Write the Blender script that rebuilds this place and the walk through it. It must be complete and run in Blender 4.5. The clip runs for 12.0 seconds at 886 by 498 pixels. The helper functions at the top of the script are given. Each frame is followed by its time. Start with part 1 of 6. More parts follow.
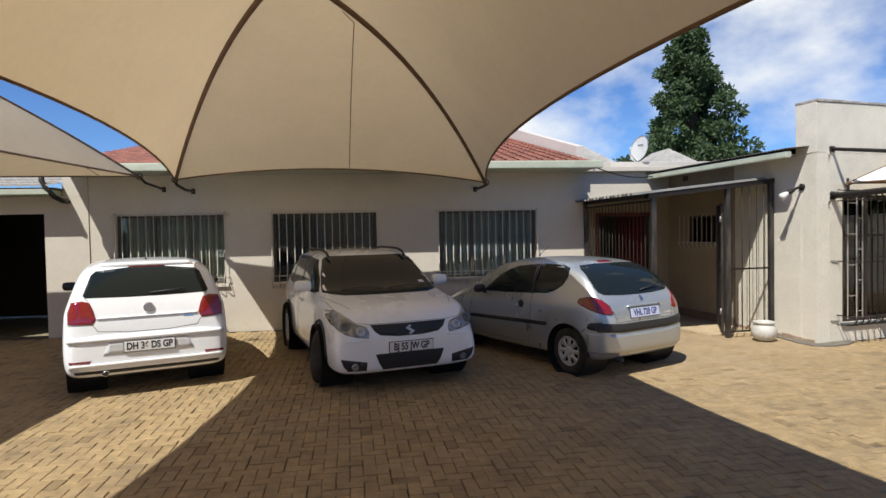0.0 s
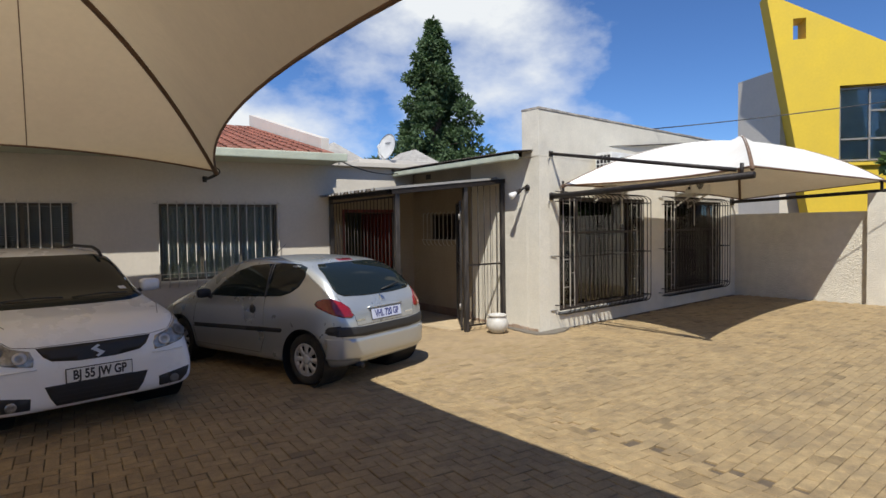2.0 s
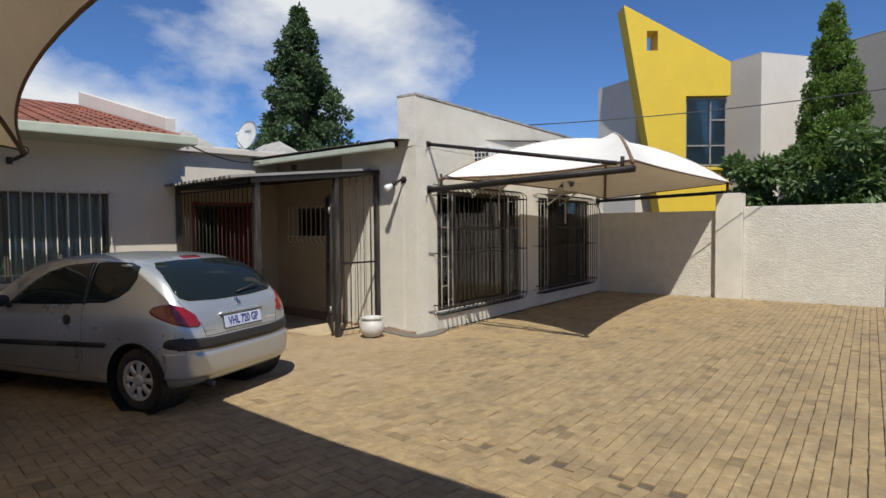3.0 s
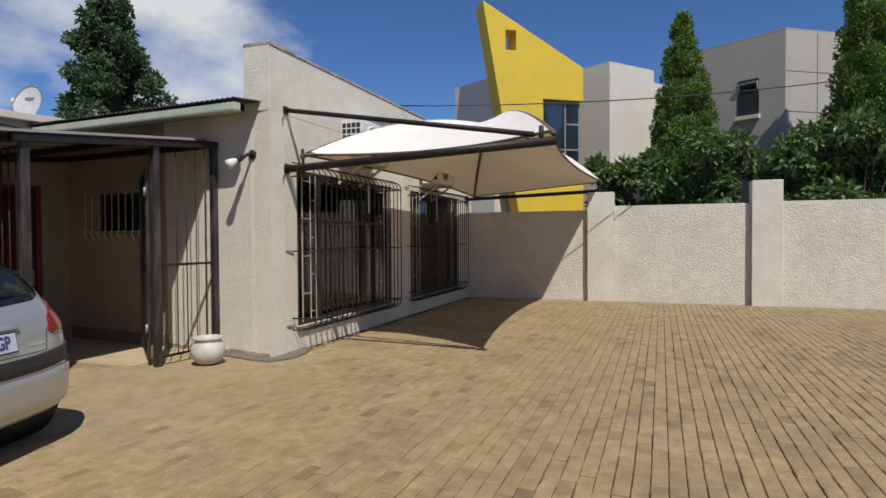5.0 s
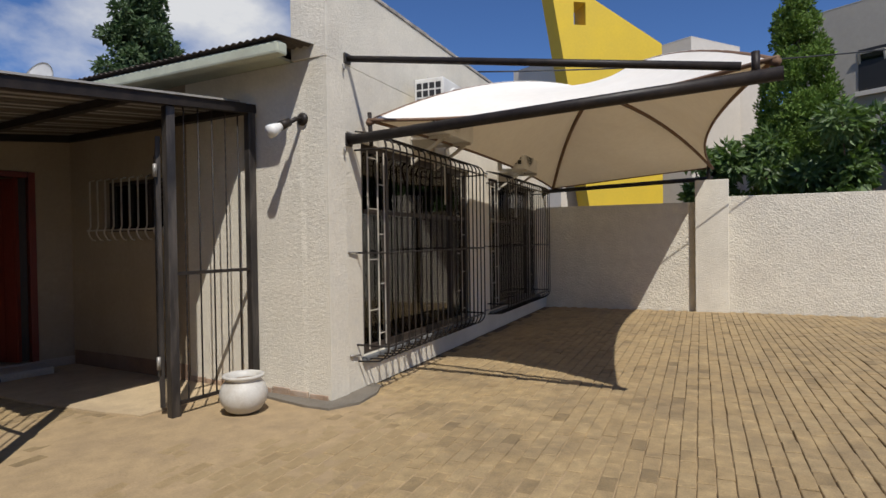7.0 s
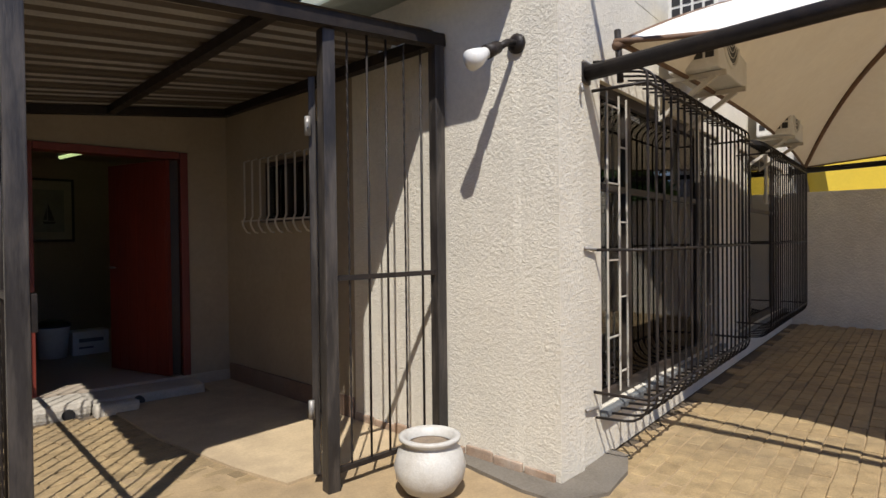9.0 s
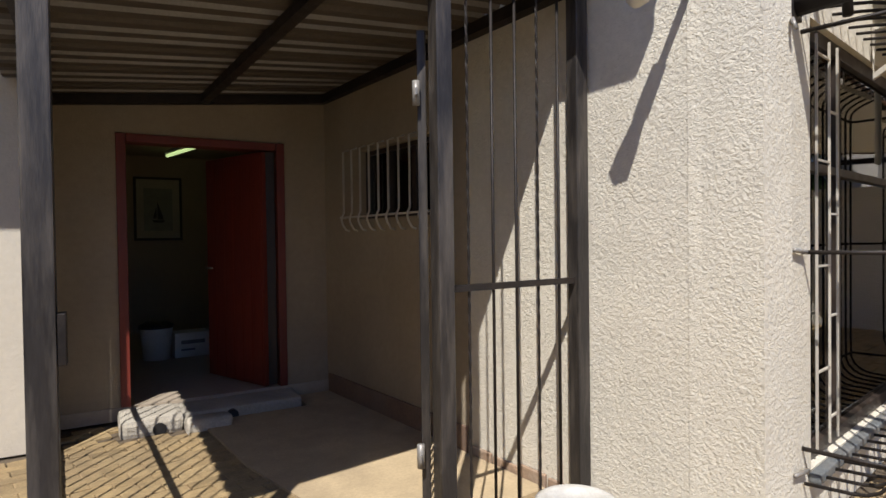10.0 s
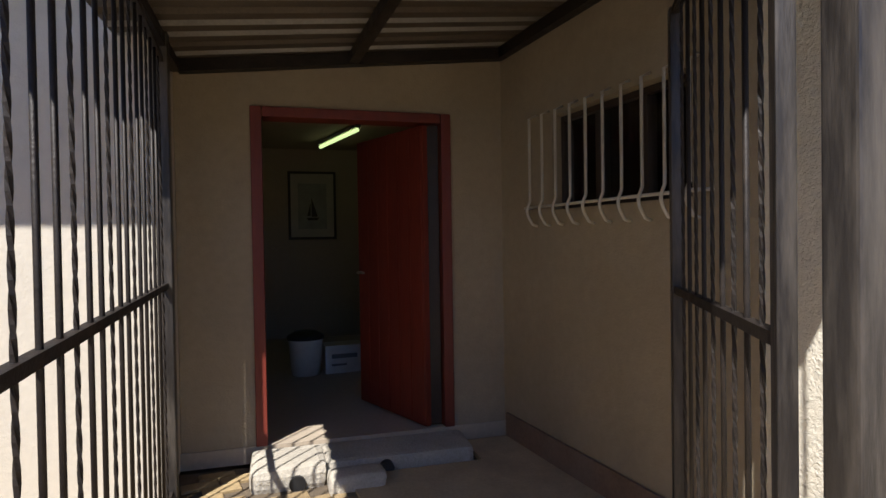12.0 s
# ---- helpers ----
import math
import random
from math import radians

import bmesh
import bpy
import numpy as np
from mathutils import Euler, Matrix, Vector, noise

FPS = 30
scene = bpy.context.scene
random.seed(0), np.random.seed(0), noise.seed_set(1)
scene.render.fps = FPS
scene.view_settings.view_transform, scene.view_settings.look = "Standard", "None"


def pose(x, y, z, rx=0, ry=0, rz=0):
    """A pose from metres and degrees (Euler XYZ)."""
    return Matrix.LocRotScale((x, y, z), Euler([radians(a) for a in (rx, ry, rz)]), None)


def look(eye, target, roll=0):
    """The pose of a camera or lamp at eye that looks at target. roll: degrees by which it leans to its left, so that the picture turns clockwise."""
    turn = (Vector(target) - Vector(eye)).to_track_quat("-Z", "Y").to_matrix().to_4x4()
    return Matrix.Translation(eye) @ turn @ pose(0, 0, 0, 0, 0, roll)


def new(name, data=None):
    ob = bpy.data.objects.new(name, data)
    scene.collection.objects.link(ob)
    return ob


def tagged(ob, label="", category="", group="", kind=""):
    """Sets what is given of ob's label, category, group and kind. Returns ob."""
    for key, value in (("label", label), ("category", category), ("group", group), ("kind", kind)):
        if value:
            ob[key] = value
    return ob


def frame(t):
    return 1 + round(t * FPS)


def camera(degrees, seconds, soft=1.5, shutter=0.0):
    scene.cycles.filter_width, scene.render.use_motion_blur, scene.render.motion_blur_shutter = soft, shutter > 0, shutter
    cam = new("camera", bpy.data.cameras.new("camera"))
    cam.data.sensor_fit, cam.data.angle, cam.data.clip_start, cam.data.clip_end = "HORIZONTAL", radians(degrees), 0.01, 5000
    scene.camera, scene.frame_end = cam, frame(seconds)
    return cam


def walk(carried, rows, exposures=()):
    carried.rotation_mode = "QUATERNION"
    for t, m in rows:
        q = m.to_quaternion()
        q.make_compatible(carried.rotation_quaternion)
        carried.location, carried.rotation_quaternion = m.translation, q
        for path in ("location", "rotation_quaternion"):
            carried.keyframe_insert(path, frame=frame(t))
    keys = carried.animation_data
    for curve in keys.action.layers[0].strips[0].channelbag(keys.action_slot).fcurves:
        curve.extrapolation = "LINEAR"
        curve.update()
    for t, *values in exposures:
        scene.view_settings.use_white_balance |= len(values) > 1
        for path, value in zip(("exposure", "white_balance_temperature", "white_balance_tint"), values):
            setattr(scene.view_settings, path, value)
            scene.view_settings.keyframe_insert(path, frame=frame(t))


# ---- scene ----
from mathutils.bvhtree import BVHTree

# ---- camera ----
cam = camera(74.2, 12.0)
PATH = [
    (0, (-0.702, 0.589, 1.807), (-0.488, 2.577, 1.75), -1.1),
    (0.5, (-0.664, 0.655, 1.815), (-0.228, 2.605, 1.751), -1.0),
    (1, (-0.552, 0.798, 1.798), (0.098, 2.688, 1.733), -0.9),
    (1.5, (-0.384, 0.932, 1.795), (0.444, 2.751, 1.719), -0.95),
    (2, (-0.254, 1.212, 1.761), (0.732, 2.95, 1.687), -0.8),
    (2.5, (-0.096, 1.517, 1.717), (1.086, 3.129, 1.641), -0.6),
    (3, (0.116, 1.888, 1.669), (1.462, 3.365, 1.593), -0.5),
    (3.5, (0.321, 2.24, 1.634), (1.804, 3.58, 1.556), -0.4),
    (3.7, (0.406, 2.4, 1.61), (1.956, 3.662, 1.533), -0.4),
    (5.3, (1.294, 3.72, 1.395), (2.995, 4.77, 1.354), -0.5),
    (5.5, (1.419, 3.906, 1.39), (3.123, 4.952, 1.348), -0.6),
    (6, (1.758, 4.327, 1.376), (3.451, 5.393, 1.338), -0.6),
    (6.5, (2.082, 4.76, 1.372), (3.752, 5.86, 1.333), -0.7),
    (6.7, (2.212, 4.928, 1.365), (3.871, 6.046, 1.33), -0.75),
    (8.3, (3.116, 6.219, 1.327), (4.553, 7.609, 1.293), -0.7),
    (8.5, (3.214, 6.389, 1.324), (4.612, 7.819, 1.29), -0.65),
    (9, (3.405, 6.784, 1.313), (4.681, 8.324, 1.285), -0.65),
    (9.5, (3.547, 7.149, 1.32), (4.684, 8.794, 1.286), -0.75),
    (10, (3.713, 7.478, 1.324), (4.716, 9.208, 1.291), -0.75),
    (10.5, (3.815, 7.775, 1.328), (4.702, 9.567, 1.293), -0.8),
    (11, (3.903, 8.099, 1.342), (4.686, 9.939, 1.299), -0.9),
    (11.5, (3.938, 8.449, 1.338), (4.605, 10.334, 1.298), -0.9),
    (12, (3.958, 8.763, 1.325), (4.497, 10.689, 1.295), -0.9),
]
EXPOSURES = [(0, 0.06, 6430, 8), (1.0, 0.06, 6400, 8), (2.5, -0.12, 6400, 8), (5.5, -0.40, 6480, 9), (8.5, -0.12, 6480, 11), (9.5, 0.08, 6420, 11), (10.5, 0.10, 6400, 11), (11.3, 0.34, 6330, 11), (12, 0.62, 6350, 11)]
walk(cam, [(t, look(eye, target, roll)) for t, eye, target, roll in PATH], EXPOSURES)

# ---- light ----
SUN_WAY = Vector((0.225, 0.285, -0.50)).normalized()
sun = new("sun", bpy.data.lights.new("sun", "SUN"))
sun.data.energy, sun.data.angle, sun.data.color = 5.6, radians(0.53), (1.0, 0.96, 0.90)
sun.rotation_euler = SUN_WAY.to_track_quat("-Z", "Y").to_euler()

world = bpy.data.worlds.new("world")
scene.world = world
world.use_nodes = True
wn, wl = world.node_tree.nodes, world.node_tree.links
wn.clear()
w_out, w_bg = wn.new("ShaderNodeOutputWorld"), wn.new("ShaderNodeBackground")
w_sky, w_mix = wn.new("ShaderNodeTexSky"), wn.new("ShaderNodeMix")
w_sky.sky_type, w_sky.sun_disc = "NISHITA", False
w_sky.sun_elevation = math.asin(-SUN_WAY.z)
w_sky.sun_rotation = math.atan2(-SUN_WAY.x, -SUN_WAY.y)
w_sky.altitude, w_sky.dust_density, w_sky.ozone_density = 1600, 0.1, 3.0
w_co, w_map = wn.new("ShaderNodeTexCoord"), wn.new("ShaderNodeMapping")
w_map.inputs["Scale"].default_value = (1.0, 1.0, 1.7)
w_map.inputs["Location"].default_value = (0.35, 0.1, 0.0)
w_noise, w_ramp = wn.new("ShaderNodeTexNoise"), wn.new("ShaderNodeValToRGB")
w_noise.inputs["Scale"].default_value, w_noise.inputs["Detail"].default_value = 2.3, 9
w_noise.inputs["Roughness"].default_value = 0.55
w_ramp.color_ramp.elements[0].position, w_ramp.color_ramp.elements[1].position = 0.60, 0.76
w_mix.data_type = "RGBA"
w_mix.inputs["B"].default_value = (11.5, 11.7, 12.0, 1)
wl.new(w_co.outputs["Generated"], w_map.inputs["Vector"])
wl.new(w_map.outputs["Vector"], w_noise.inputs["Vector"])
# the clouds gather low over the house roofs
w_dot, w_near, w_sum = wn.new("ShaderNodeVectorMath"), wn.new("ShaderNodeMapRange"), wn.new("ShaderNodeMath")
w_dot.operation, w_sum.operation = "DOT_PRODUCT", "ADD"
w_dot.inputs[1].default_value = Vector((0.28, 0.92, 0.27)).normalized()
for key, v in (("From Min", 0.78), ("From Max", 0.97), ("To Min", 0.0), ("To Max", 0.19)):
    w_near.inputs[key].default_value = v
wl.new(w_co.outputs["Generated"], w_dot.inputs[0])
wl.new(w_dot.outputs["Value"], w_near.inputs["Value"])
wl.new(w_near.outputs["Result"], w_sum.inputs[0])
wl.new(w_noise.outputs["Fac"], w_sum.inputs[1])
wl.new(w_sum.outputs["Value"], w_ramp.inputs["Fac"])
w_blue = wn.new("ShaderNodeMix")
w_blue.data_type, w_blue.blend_type = "RGBA", "MULTIPLY"
w_blue.inputs["Factor"].default_value, w_blue.inputs["B"].default_value = 1.0, (0.87, 1.17, 1.62, 1)
wl.new(w_ramp.outputs["Color"], w_mix.inputs["Factor"])
wl.new(w_sky.outputs["Color"], w_blue.inputs["A"])
wl.new(w_blue.outputs["Result"], w_mix.inputs["A"])
wl.new(w_mix.outputs["Result"], w_bg.inputs["Color"])
w_bg.inputs["Strength"].default_value = 0.078
wl.new(w_bg.outputs["Background"], w_out.inputs["Surface"])


# ---- materials ----
def material(name, color, rough=0.7, metal=0.0, vary=0.12, grain=6.0, bump=0.0, bump_scale=60.0, dirt=None, dirt_scale=0.8,
             dirt_amount=0.4, island=0.0, per_object=0.0, coat=0.0, stretch=(1, 1, 1), translucent=None, dots=False, spec=None, few=False):
    """A surface with colour variation at two scales, stains, and fine relief."""
    m = bpy.data.materials.new(name)
    m.use_nodes = True
    n, l = m.node_tree.nodes, m.node_tree.links
    b = n["Principled BSDF"]
    b.inputs["Roughness"].default_value, b.inputs["Metallic"].default_value = rough, metal
    if coat:
        b.inputs["Coat Weight"].default_value, b.inputs["Coat Roughness"].default_value = coat, 0.04
    if spec is not None:
        b.inputs["Specular IOR Level"].default_value = spec
    co, mp = n.new("ShaderNodeTexCoord"), n.new("ShaderNodeMapping")
    mp.inputs["Scale"].default_value = stretch
    l.new(co.outputs["Object"], mp.inputs["Vector"])

    def noise_node(scale, detail=4, rough_=0.6):
        t = n.new("ShaderNodeTexNoise")
        t.inputs["Scale"].default_value, t.inputs["Detail"].default_value, t.inputs["Roughness"].default_value = scale, detail, rough_
        l.new(mp.outputs["Vector"], t.inputs["Vector"])
        return t

    def blend(kind, fac, a, b_):
        x = n.new("ShaderNodeMix")
        x.data_type, x.blend_type = "RGBA", kind
        for key, v in (("Factor", fac), ("A", a), ("B", b_)):
            if hasattr(v, "is_linked"):
                l.new(v, x.inputs[key])
            else:
                x.inputs[key].default_value = v
        return x.outputs["Result"]

    def span(value, lo, hi, a=0.0, c=1.0):
        x = n.new("ShaderNodeMapRange")
        for key, v in (("From Min", lo), ("From Max", hi), ("To Min", a), ("To Max", c)):
            x.inputs[key].default_value = v
        l.new(value, x.inputs["Value"])
        return x.outputs["Result"]

    col = (*color, 1)
    g = noise_node(grain, 6)
    col = blend("MULTIPLY", 1.0, col, blend("MIX", span(g.outputs["Fac"], 0.3, 0.7), (1 - vary, 1 - vary, 1 - vary, 1), (1 + vary * 0.6, 1 + vary * 0.6, 1 + vary * 0.6, 1)))
    fine = noise_node(grain * 11, 3)
    col = blend("MULTIPLY", 1.0, col, blend("MIX", span(fine.outputs["Fac"], 0.3, 0.7), (1 - vary * 0.7, 1 - vary * 0.7, 1 - vary * 0.7, 1), (1 + vary * 0.5, 1 + vary * 0.5, 1 + vary * 0.5, 1)))
    if island or per_object:
        src = n.new("ShaderNodeNewGeometry").outputs["Random Per Island"] if island else n.new("ShaderNodeObjectInfo").outputs["Random"]
        k = island or per_object
        ramp = n.new("ShaderNodeValToRGB")
        l.new(src, ramp.inputs["Fac"])
        e = ramp.color_ramp.elements
        e[0].color, e[1].color = (1 - k, 1 - k * 1.05, 1 - k * 1.1, 1), (1 + k * 0.6, 1 + k * 0.5, 1 + k * 0.4, 1)
        if few:
            e[1].color = (1 + k * 0.30, 1 + k * 0.28, 1 + k * 0.25, 1)
        mid = ramp.color_ramp.elements.new(0.10 if few else 0.5)
        mid.color = (1.0, 0.97, 0.93, 1)
        col = blend("MULTIPLY", 1.0, col, ramp.outputs["Color"])
    if dirt:
        d = noise_node(dirt_scale, 7, 0.65)
        col = blend("MIX", span(d.outputs["Fac"], 0.45, 0.75, 0, dirt_amount), col, (*dirt, 1))
    l.new(col, b.inputs["Base Color"])
    r = span(g.outputs["Fac"], 0.3, 0.7, max(0.02, rough - 0.08), min(1, rough + 0.08))
    l.new(r, b.inputs["Roughness"])
    if bump:
        bn = n.new("ShaderNodeBump")
        bn.inputs["Strength"].default_value, bn.inputs["Distance"].default_value = 1.0, bump
        if dots:
            v = n.new("ShaderNodeTexVoronoi")
            v.inputs["Scale"].default_value = bump_scale
            v.feature = "SMOOTH_F1"
            wob = noise_node(bump_scale * 0.6, 4)
            add = n.new("ShaderNodeVectorMath")
            add.operation = "MULTIPLY_ADD"
            l.new(wob.outputs["Color"], add.inputs[0])
            add.inputs[1].default_value = (0.05, 0.05, 0.05)
            l.new(mp.outputs["Vector"], add.inputs[2])
            l.new(add.outputs["Vector"], v.inputs["Vector"])
            mixh = n.new("ShaderNodeMath")
            mixh.operation = "MULTIPLY_ADD"
            l.new(noise_node(bump_scale * 0.45, 5).outputs["Fac"], mixh.inputs[0])
            mixh.inputs[1].default_value = 1.2
            l.new(v.outputs["Distance"], mixh.inputs[2])
            l.new(mixh.outputs["Value"], bn.inputs["Height"])
        else:
            l.new(noise_node(bump_scale, 5).outputs["Fac"], bn.inputs["Height"])
        l.new(bn.outputs["Normal"], b.inputs["Normal"])
    if translucent:
        out = n["Material Output"]
        tr, mx = n.new("ShaderNodeBsdfTranslucent"), n.new("ShaderNodeMixShader")
        tr.inputs["Color"].default_value = (*translucent[:3], 1)
        mx.inputs["Fac"].default_value = translucent[3]
        l.new(b.outputs["BSDF"], mx.inputs[1])
        l.new(tr.outputs["BSDF"], mx.inputs[2])
        l.new(mx.outputs["Shader"], out.inputs["Surface"])
    return m


def glass_material(name, color, see):
    """Thin pane: a clear part and a mirror part by the angle of view."""
    m = bpy.data.materials.new(name)
    m.use_nodes = True
    n, l = m.node_tree.nodes, m.node_tree.links
    n.remove(n["Principled BSDF"])
    tr, gl, fr, mx = n.new("ShaderNodeBsdfTransparent"), n.new("ShaderNodeBsdfGlossy"), n.new("ShaderNodeFresnel"), n.new("ShaderNodeMixShader")
    tr.inputs["Color"].default_value = (*[c * see for c in color], 1)
    gl.inputs["Roughness"].default_value, gl.inputs["Color"].default_value = 0.015, (1, 1, 1, 1)
    fr.inputs["IOR"].default_value = 1.55
    l.new(fr.outputs["Fac"], mx.inputs["Fac"])
    l.new(tr.outputs["BSDF"], mx.inputs[1])
    l.new(gl.outputs["BSDF"], mx.inputs[2])
    l.new(mx.outputs["Shader"], n["Material Output"].inputs["Surface"])
    return m


def emitter(name, color, strength):
    m = bpy.data.materials.new(name)
    m.use_nodes = True
    b = m.node_tree.nodes["Principled BSDF"]
    b.inputs["Base Color"].default_value = (0.8, 0.8, 0.8, 1)
    b.inputs["Emission Color"].default_value, b.inputs["Emission Strength"].default_value = (*color, 1), strength
    return m


PLASTER = material("plaster_rough", (0.70, 0.65, 0.54), 0.85, vary=0.09, grain=2.6, bump=0.0046, bump_scale=78, dots=True, dirt=(0.45, 0.39, 0.32), dirt_scale=0.7, dirt_amount=0.30)
PLASTER_COARSE = material("plaster_coarse", (0.68, 0.63, 0.52), 0.85, vary=0.10, grain=5, bump=0.011, bump_scale=42, dots=True, dirt=(0.45, 0.39, 0.32), dirt_scale=0.9, dirt_amount=0.35)
PLASTER_SMOOTH = material("plaster_smooth", (0.61, 0.555, 0.465), 0.8, vary=0.06, grain=1.6, bump=0.003, bump_scale=45, dirt=(0.45, 0.39, 0.33), dirt_scale=0.6, dirt_amount=0.30)
PLASTER_WORN = material("coping_weathered", (0.42, 0.38, 0.33), 0.9, vary=0.3, grain=9, bump=0.01, bump_scale=40, dirt=(0.10, 0.09, 0.08), dirt_scale=5, dirt_amount=0.8)
# tan plaster darkened so that the porch's shade sits in the colour
PORCH_TAN_SHADED = material("porch_plaster_shaded", (0.34, 0.278, 0.195), 0.8, vary=0.10, grain=1.8, bump=0.003, bump_scale=70, dirt=(0.24, 0.19, 0.13), dirt_scale=1.2, dirt_amount=0.5)
PLINTH = material("plinth_paint", (0.20, 0.13, 0.09), 0.7, vary=0.2, grain=5, dirt=(0.3, 0.25, 0.2), dirt_amount=0.4, dirt_scale=3)
BLACK = material("black_paint_steel", (0.022, 0.018, 0.016), 0.48, vary=0.35, grain=14, bump=0.0015, bump_scale=120, dirt=(0.08, 0.055, 0.04), dirt_scale=9, dirt_amount=0.3, spec=0.25)
WHITE_STEEL = material("cream_paint_steel", (0.58, 0.54, 0.46), 0.45, vary=0.12, grain=18, dirt=(0.30, 0.22, 0.15), dirt_scale=9, dirt_amount=0.45)
GREY_STEEL = material("pale_worn_steel", (0.32, 0.31, 0.29), 0.45, metal=0.3, vary=0.25, grain=14, dirt=(0.2, 0.15, 0.1), dirt_scale=8, dirt_amount=0.5)
SAIL = material("sail_cloth", (0.72, 0.62, 0.455), 0.9, vary=0.06, grain=1.1, bump=0.0015, bump_scale=260, dirt=(0.55, 0.45, 0.32), dirt_scale=0.9, dirt_amount=0.35, translucent=(0.66, 0.485, 0.28, 0.34))
# lighter copy of the sail cloth, the sun on its top put into the colour
SAIL_SUNLIT = material("sunlit_sail_cloth", (0.86, 0.83, 0.76), 0.9, vary=0.05, grain=1.1, bump=0.0015, bump_scale=260, dirt=(0.70, 0.62, 0.50), dirt_scale=0.9, dirt_amount=0.3, translucent=(0.58, 0.42, 0.24, 0.12))
SAIL_TRIM = material("sail_edge_webbing", (0.17, 0.10, 0.06), 0.8, vary=0.2, grain=20)
PAVER = material("paver_clay", (0.350, 0.256, 0.132), 0.85, vary=0.28, grain=9, bump=0.004, bump_scale=110, island=0.30, few=True, dirt=(0.11, 0.085, 0.06), dirt_scale=1.6, dirt_amount=0.55)
PAVER_LOOSE = material("paver_clay_single", (0.350, 0.256, 0.132), 0.85, vary=0.28, grain=9, bump=0.004, bump_scale=110, per_object=0.30, few=True, dirt=(0.11, 0.085, 0.06), dirt_scale=1.6, dirt_amount=0.55)
SAND = material("joint_sand", (0.14, 0.105, 0.068), 0.95, vary=0.25, grain=12, bump=0.006, bump_scale=180, dirt=(0.07, 0.06, 0.05), dirt_scale=0.8, dirt_amount=0.6)
EARTH = material("earth", (0.25, 0.20, 0.13), 0.95, vary=0.25, grain=0.6, bump=0.02, bump_scale=8, dirt=(0.08, 0.11, 0.04), dirt_scale=0.15, dirt_amount=0.7)
SAND_FILM = material("swept_sand", (0.385, 0.278, 0.152), 0.92, vary=0.20, grain=7, bump=0.003, bump_scale=160, dirt=(0.22, 0.16, 0.10), dirt_scale=2.2, dirt_amount=0.55)
SCREED = material("sanded_screed", (0.50, 0.385, 0.235), 0.9, vary=0.14, grain=5, bump=0.003, bump_scale=160, dirt=(0.25, 0.19, 0.13), dirt_scale=1.6, dirt_amount=0.6)
CONCRETE = material("rough_concrete", (0.52, 0.475, 0.395), 0.9, vary=0.2, grain=8, bump=0.012, bump_scale=50, dirt=(0.16, 0.13, 0.1), dirt_scale=4, dirt_amount=0.6)
ROOF_TILE = material("clay_roof_tile", (0.37, 0.155, 0.11), 0.8, vary=0.2, grain=6, bump=0.004, bump_scale=80, per_object=0.2, island=0.25, dirt=(0.16, 0.09, 0.07), dirt_scale=2, dirt_amount=0.5)
GREY_TILE = material("grey_roof_tile", (0.40, 0.375, 0.335), 0.85, vary=0.2, grain=6, bump=0.004, bump_scale=70, dirt=(0.12, 0.11, 0.1), dirt_scale=2, dirt_amount=0.5)
FASCIA = material("fascia_paint", (0.47, 0.50, 0.39), 0.6, vary=0.08, grain=5, dirt=(0.32, 0.30, 0.22), dirt_scale=3, dirt_amount=0.5)
SHEET_CLEAR = material("weathered_fibre_sheet", (0.28, 0.265, 0.24), 0.5, vary=0.25, grain=6, dirt=(0.09, 0.07, 0.05), dirt_scale=3, dirt_amount=0.5, translucent=(0.55, 0.52, 0.47, 0.20))
SHEET_DARK = material("dull_roof_sheet", (0.09, 0.07, 0.052), 0.6, vary=0.25, grain=6, dirt=(0.05, 0.04, 0.03), dirt_scale=3, dirt_amount=0.5)
SLATE = material("grey_slate_sill", (0.13, 0.14, 0.145), 0.6, vary=0.3, grain=6, bump=0.003, bump_scale=60, dirt=(0.32, 0.29, 0.25), dirt_scale=5, dirt_amount=0.5)
POST_STEEL = material("worn_painted_post", (0.028, 0.024, 0.022), 0.42, vary=0.4, grain=10, bump=0.002, bump_scale=70, stretch=(1, 1, 0.14), dirt=(0.17, 0.145, 0.12), dirt_scale=12, dirt_amount=0.6)
APRON = material("damp_concrete_apron", (0.19, 0.165, 0.13), 0.9, vary=0.25, grain=6, bump=0.006, bump_scale=70, dirt=(0.12, 0.11, 0.095), dirt_scale=3, dirt_amount=0.7)
FOOT_BRICK = material("old_foot_brick", (0.36, 0.25, 0.17), 0.9, vary=0.25, grain=9, bump=0.006, bump_scale=80, dirt=(0.5, 0.45, 0.38), dirt_scale=5, dirt_amount=0.6)
HOUSE_FRAME = material("olive_window_frame", (0.10, 0.085, 0.06), 0.55, vary=0.2, grain=8)
RED = material("red_oxide_door", (0.17, 0.024, 0.013), 0.5, vary=0.18, grain=4, bump=0.001, bump_scale=60, stretch=(1, 1, 0.15), dirt=(0.10, 0.02, 0.012), dirt_scale=3, dirt_amount=0.5)
DARK_WOOD = material("dark_window_frame", (0.035, 0.024, 0.018), 0.45, vary=0.25, grain=9)
GLASS = glass_material("window_glass", (0.88, 0.92, 0.90), 0.95)
ROOM = material("room_paint", (0.46, 0.37, 0.28), 0.85, vary=0.06, grain=2)
# near-black colour stands for the darkness of the unlit rooms
ROOM_DARK = material("dim_room_shade", (0.075, 0.066, 0.057), 0.9, vary=0.1, grain=2)
TILE_FLOOR = material("room_floor", (0.42, 0.35, 0.27), 0.5, vary=0.1, grain=3)
WHITE_PLASTIC = material("white_plastic", (0.72, 0.71, 0.67), 0.45, vary=0.06, grain=5, dirt=(0.42, 0.37, 0.3), dirt_scale=4, dirt_amount=0.4)
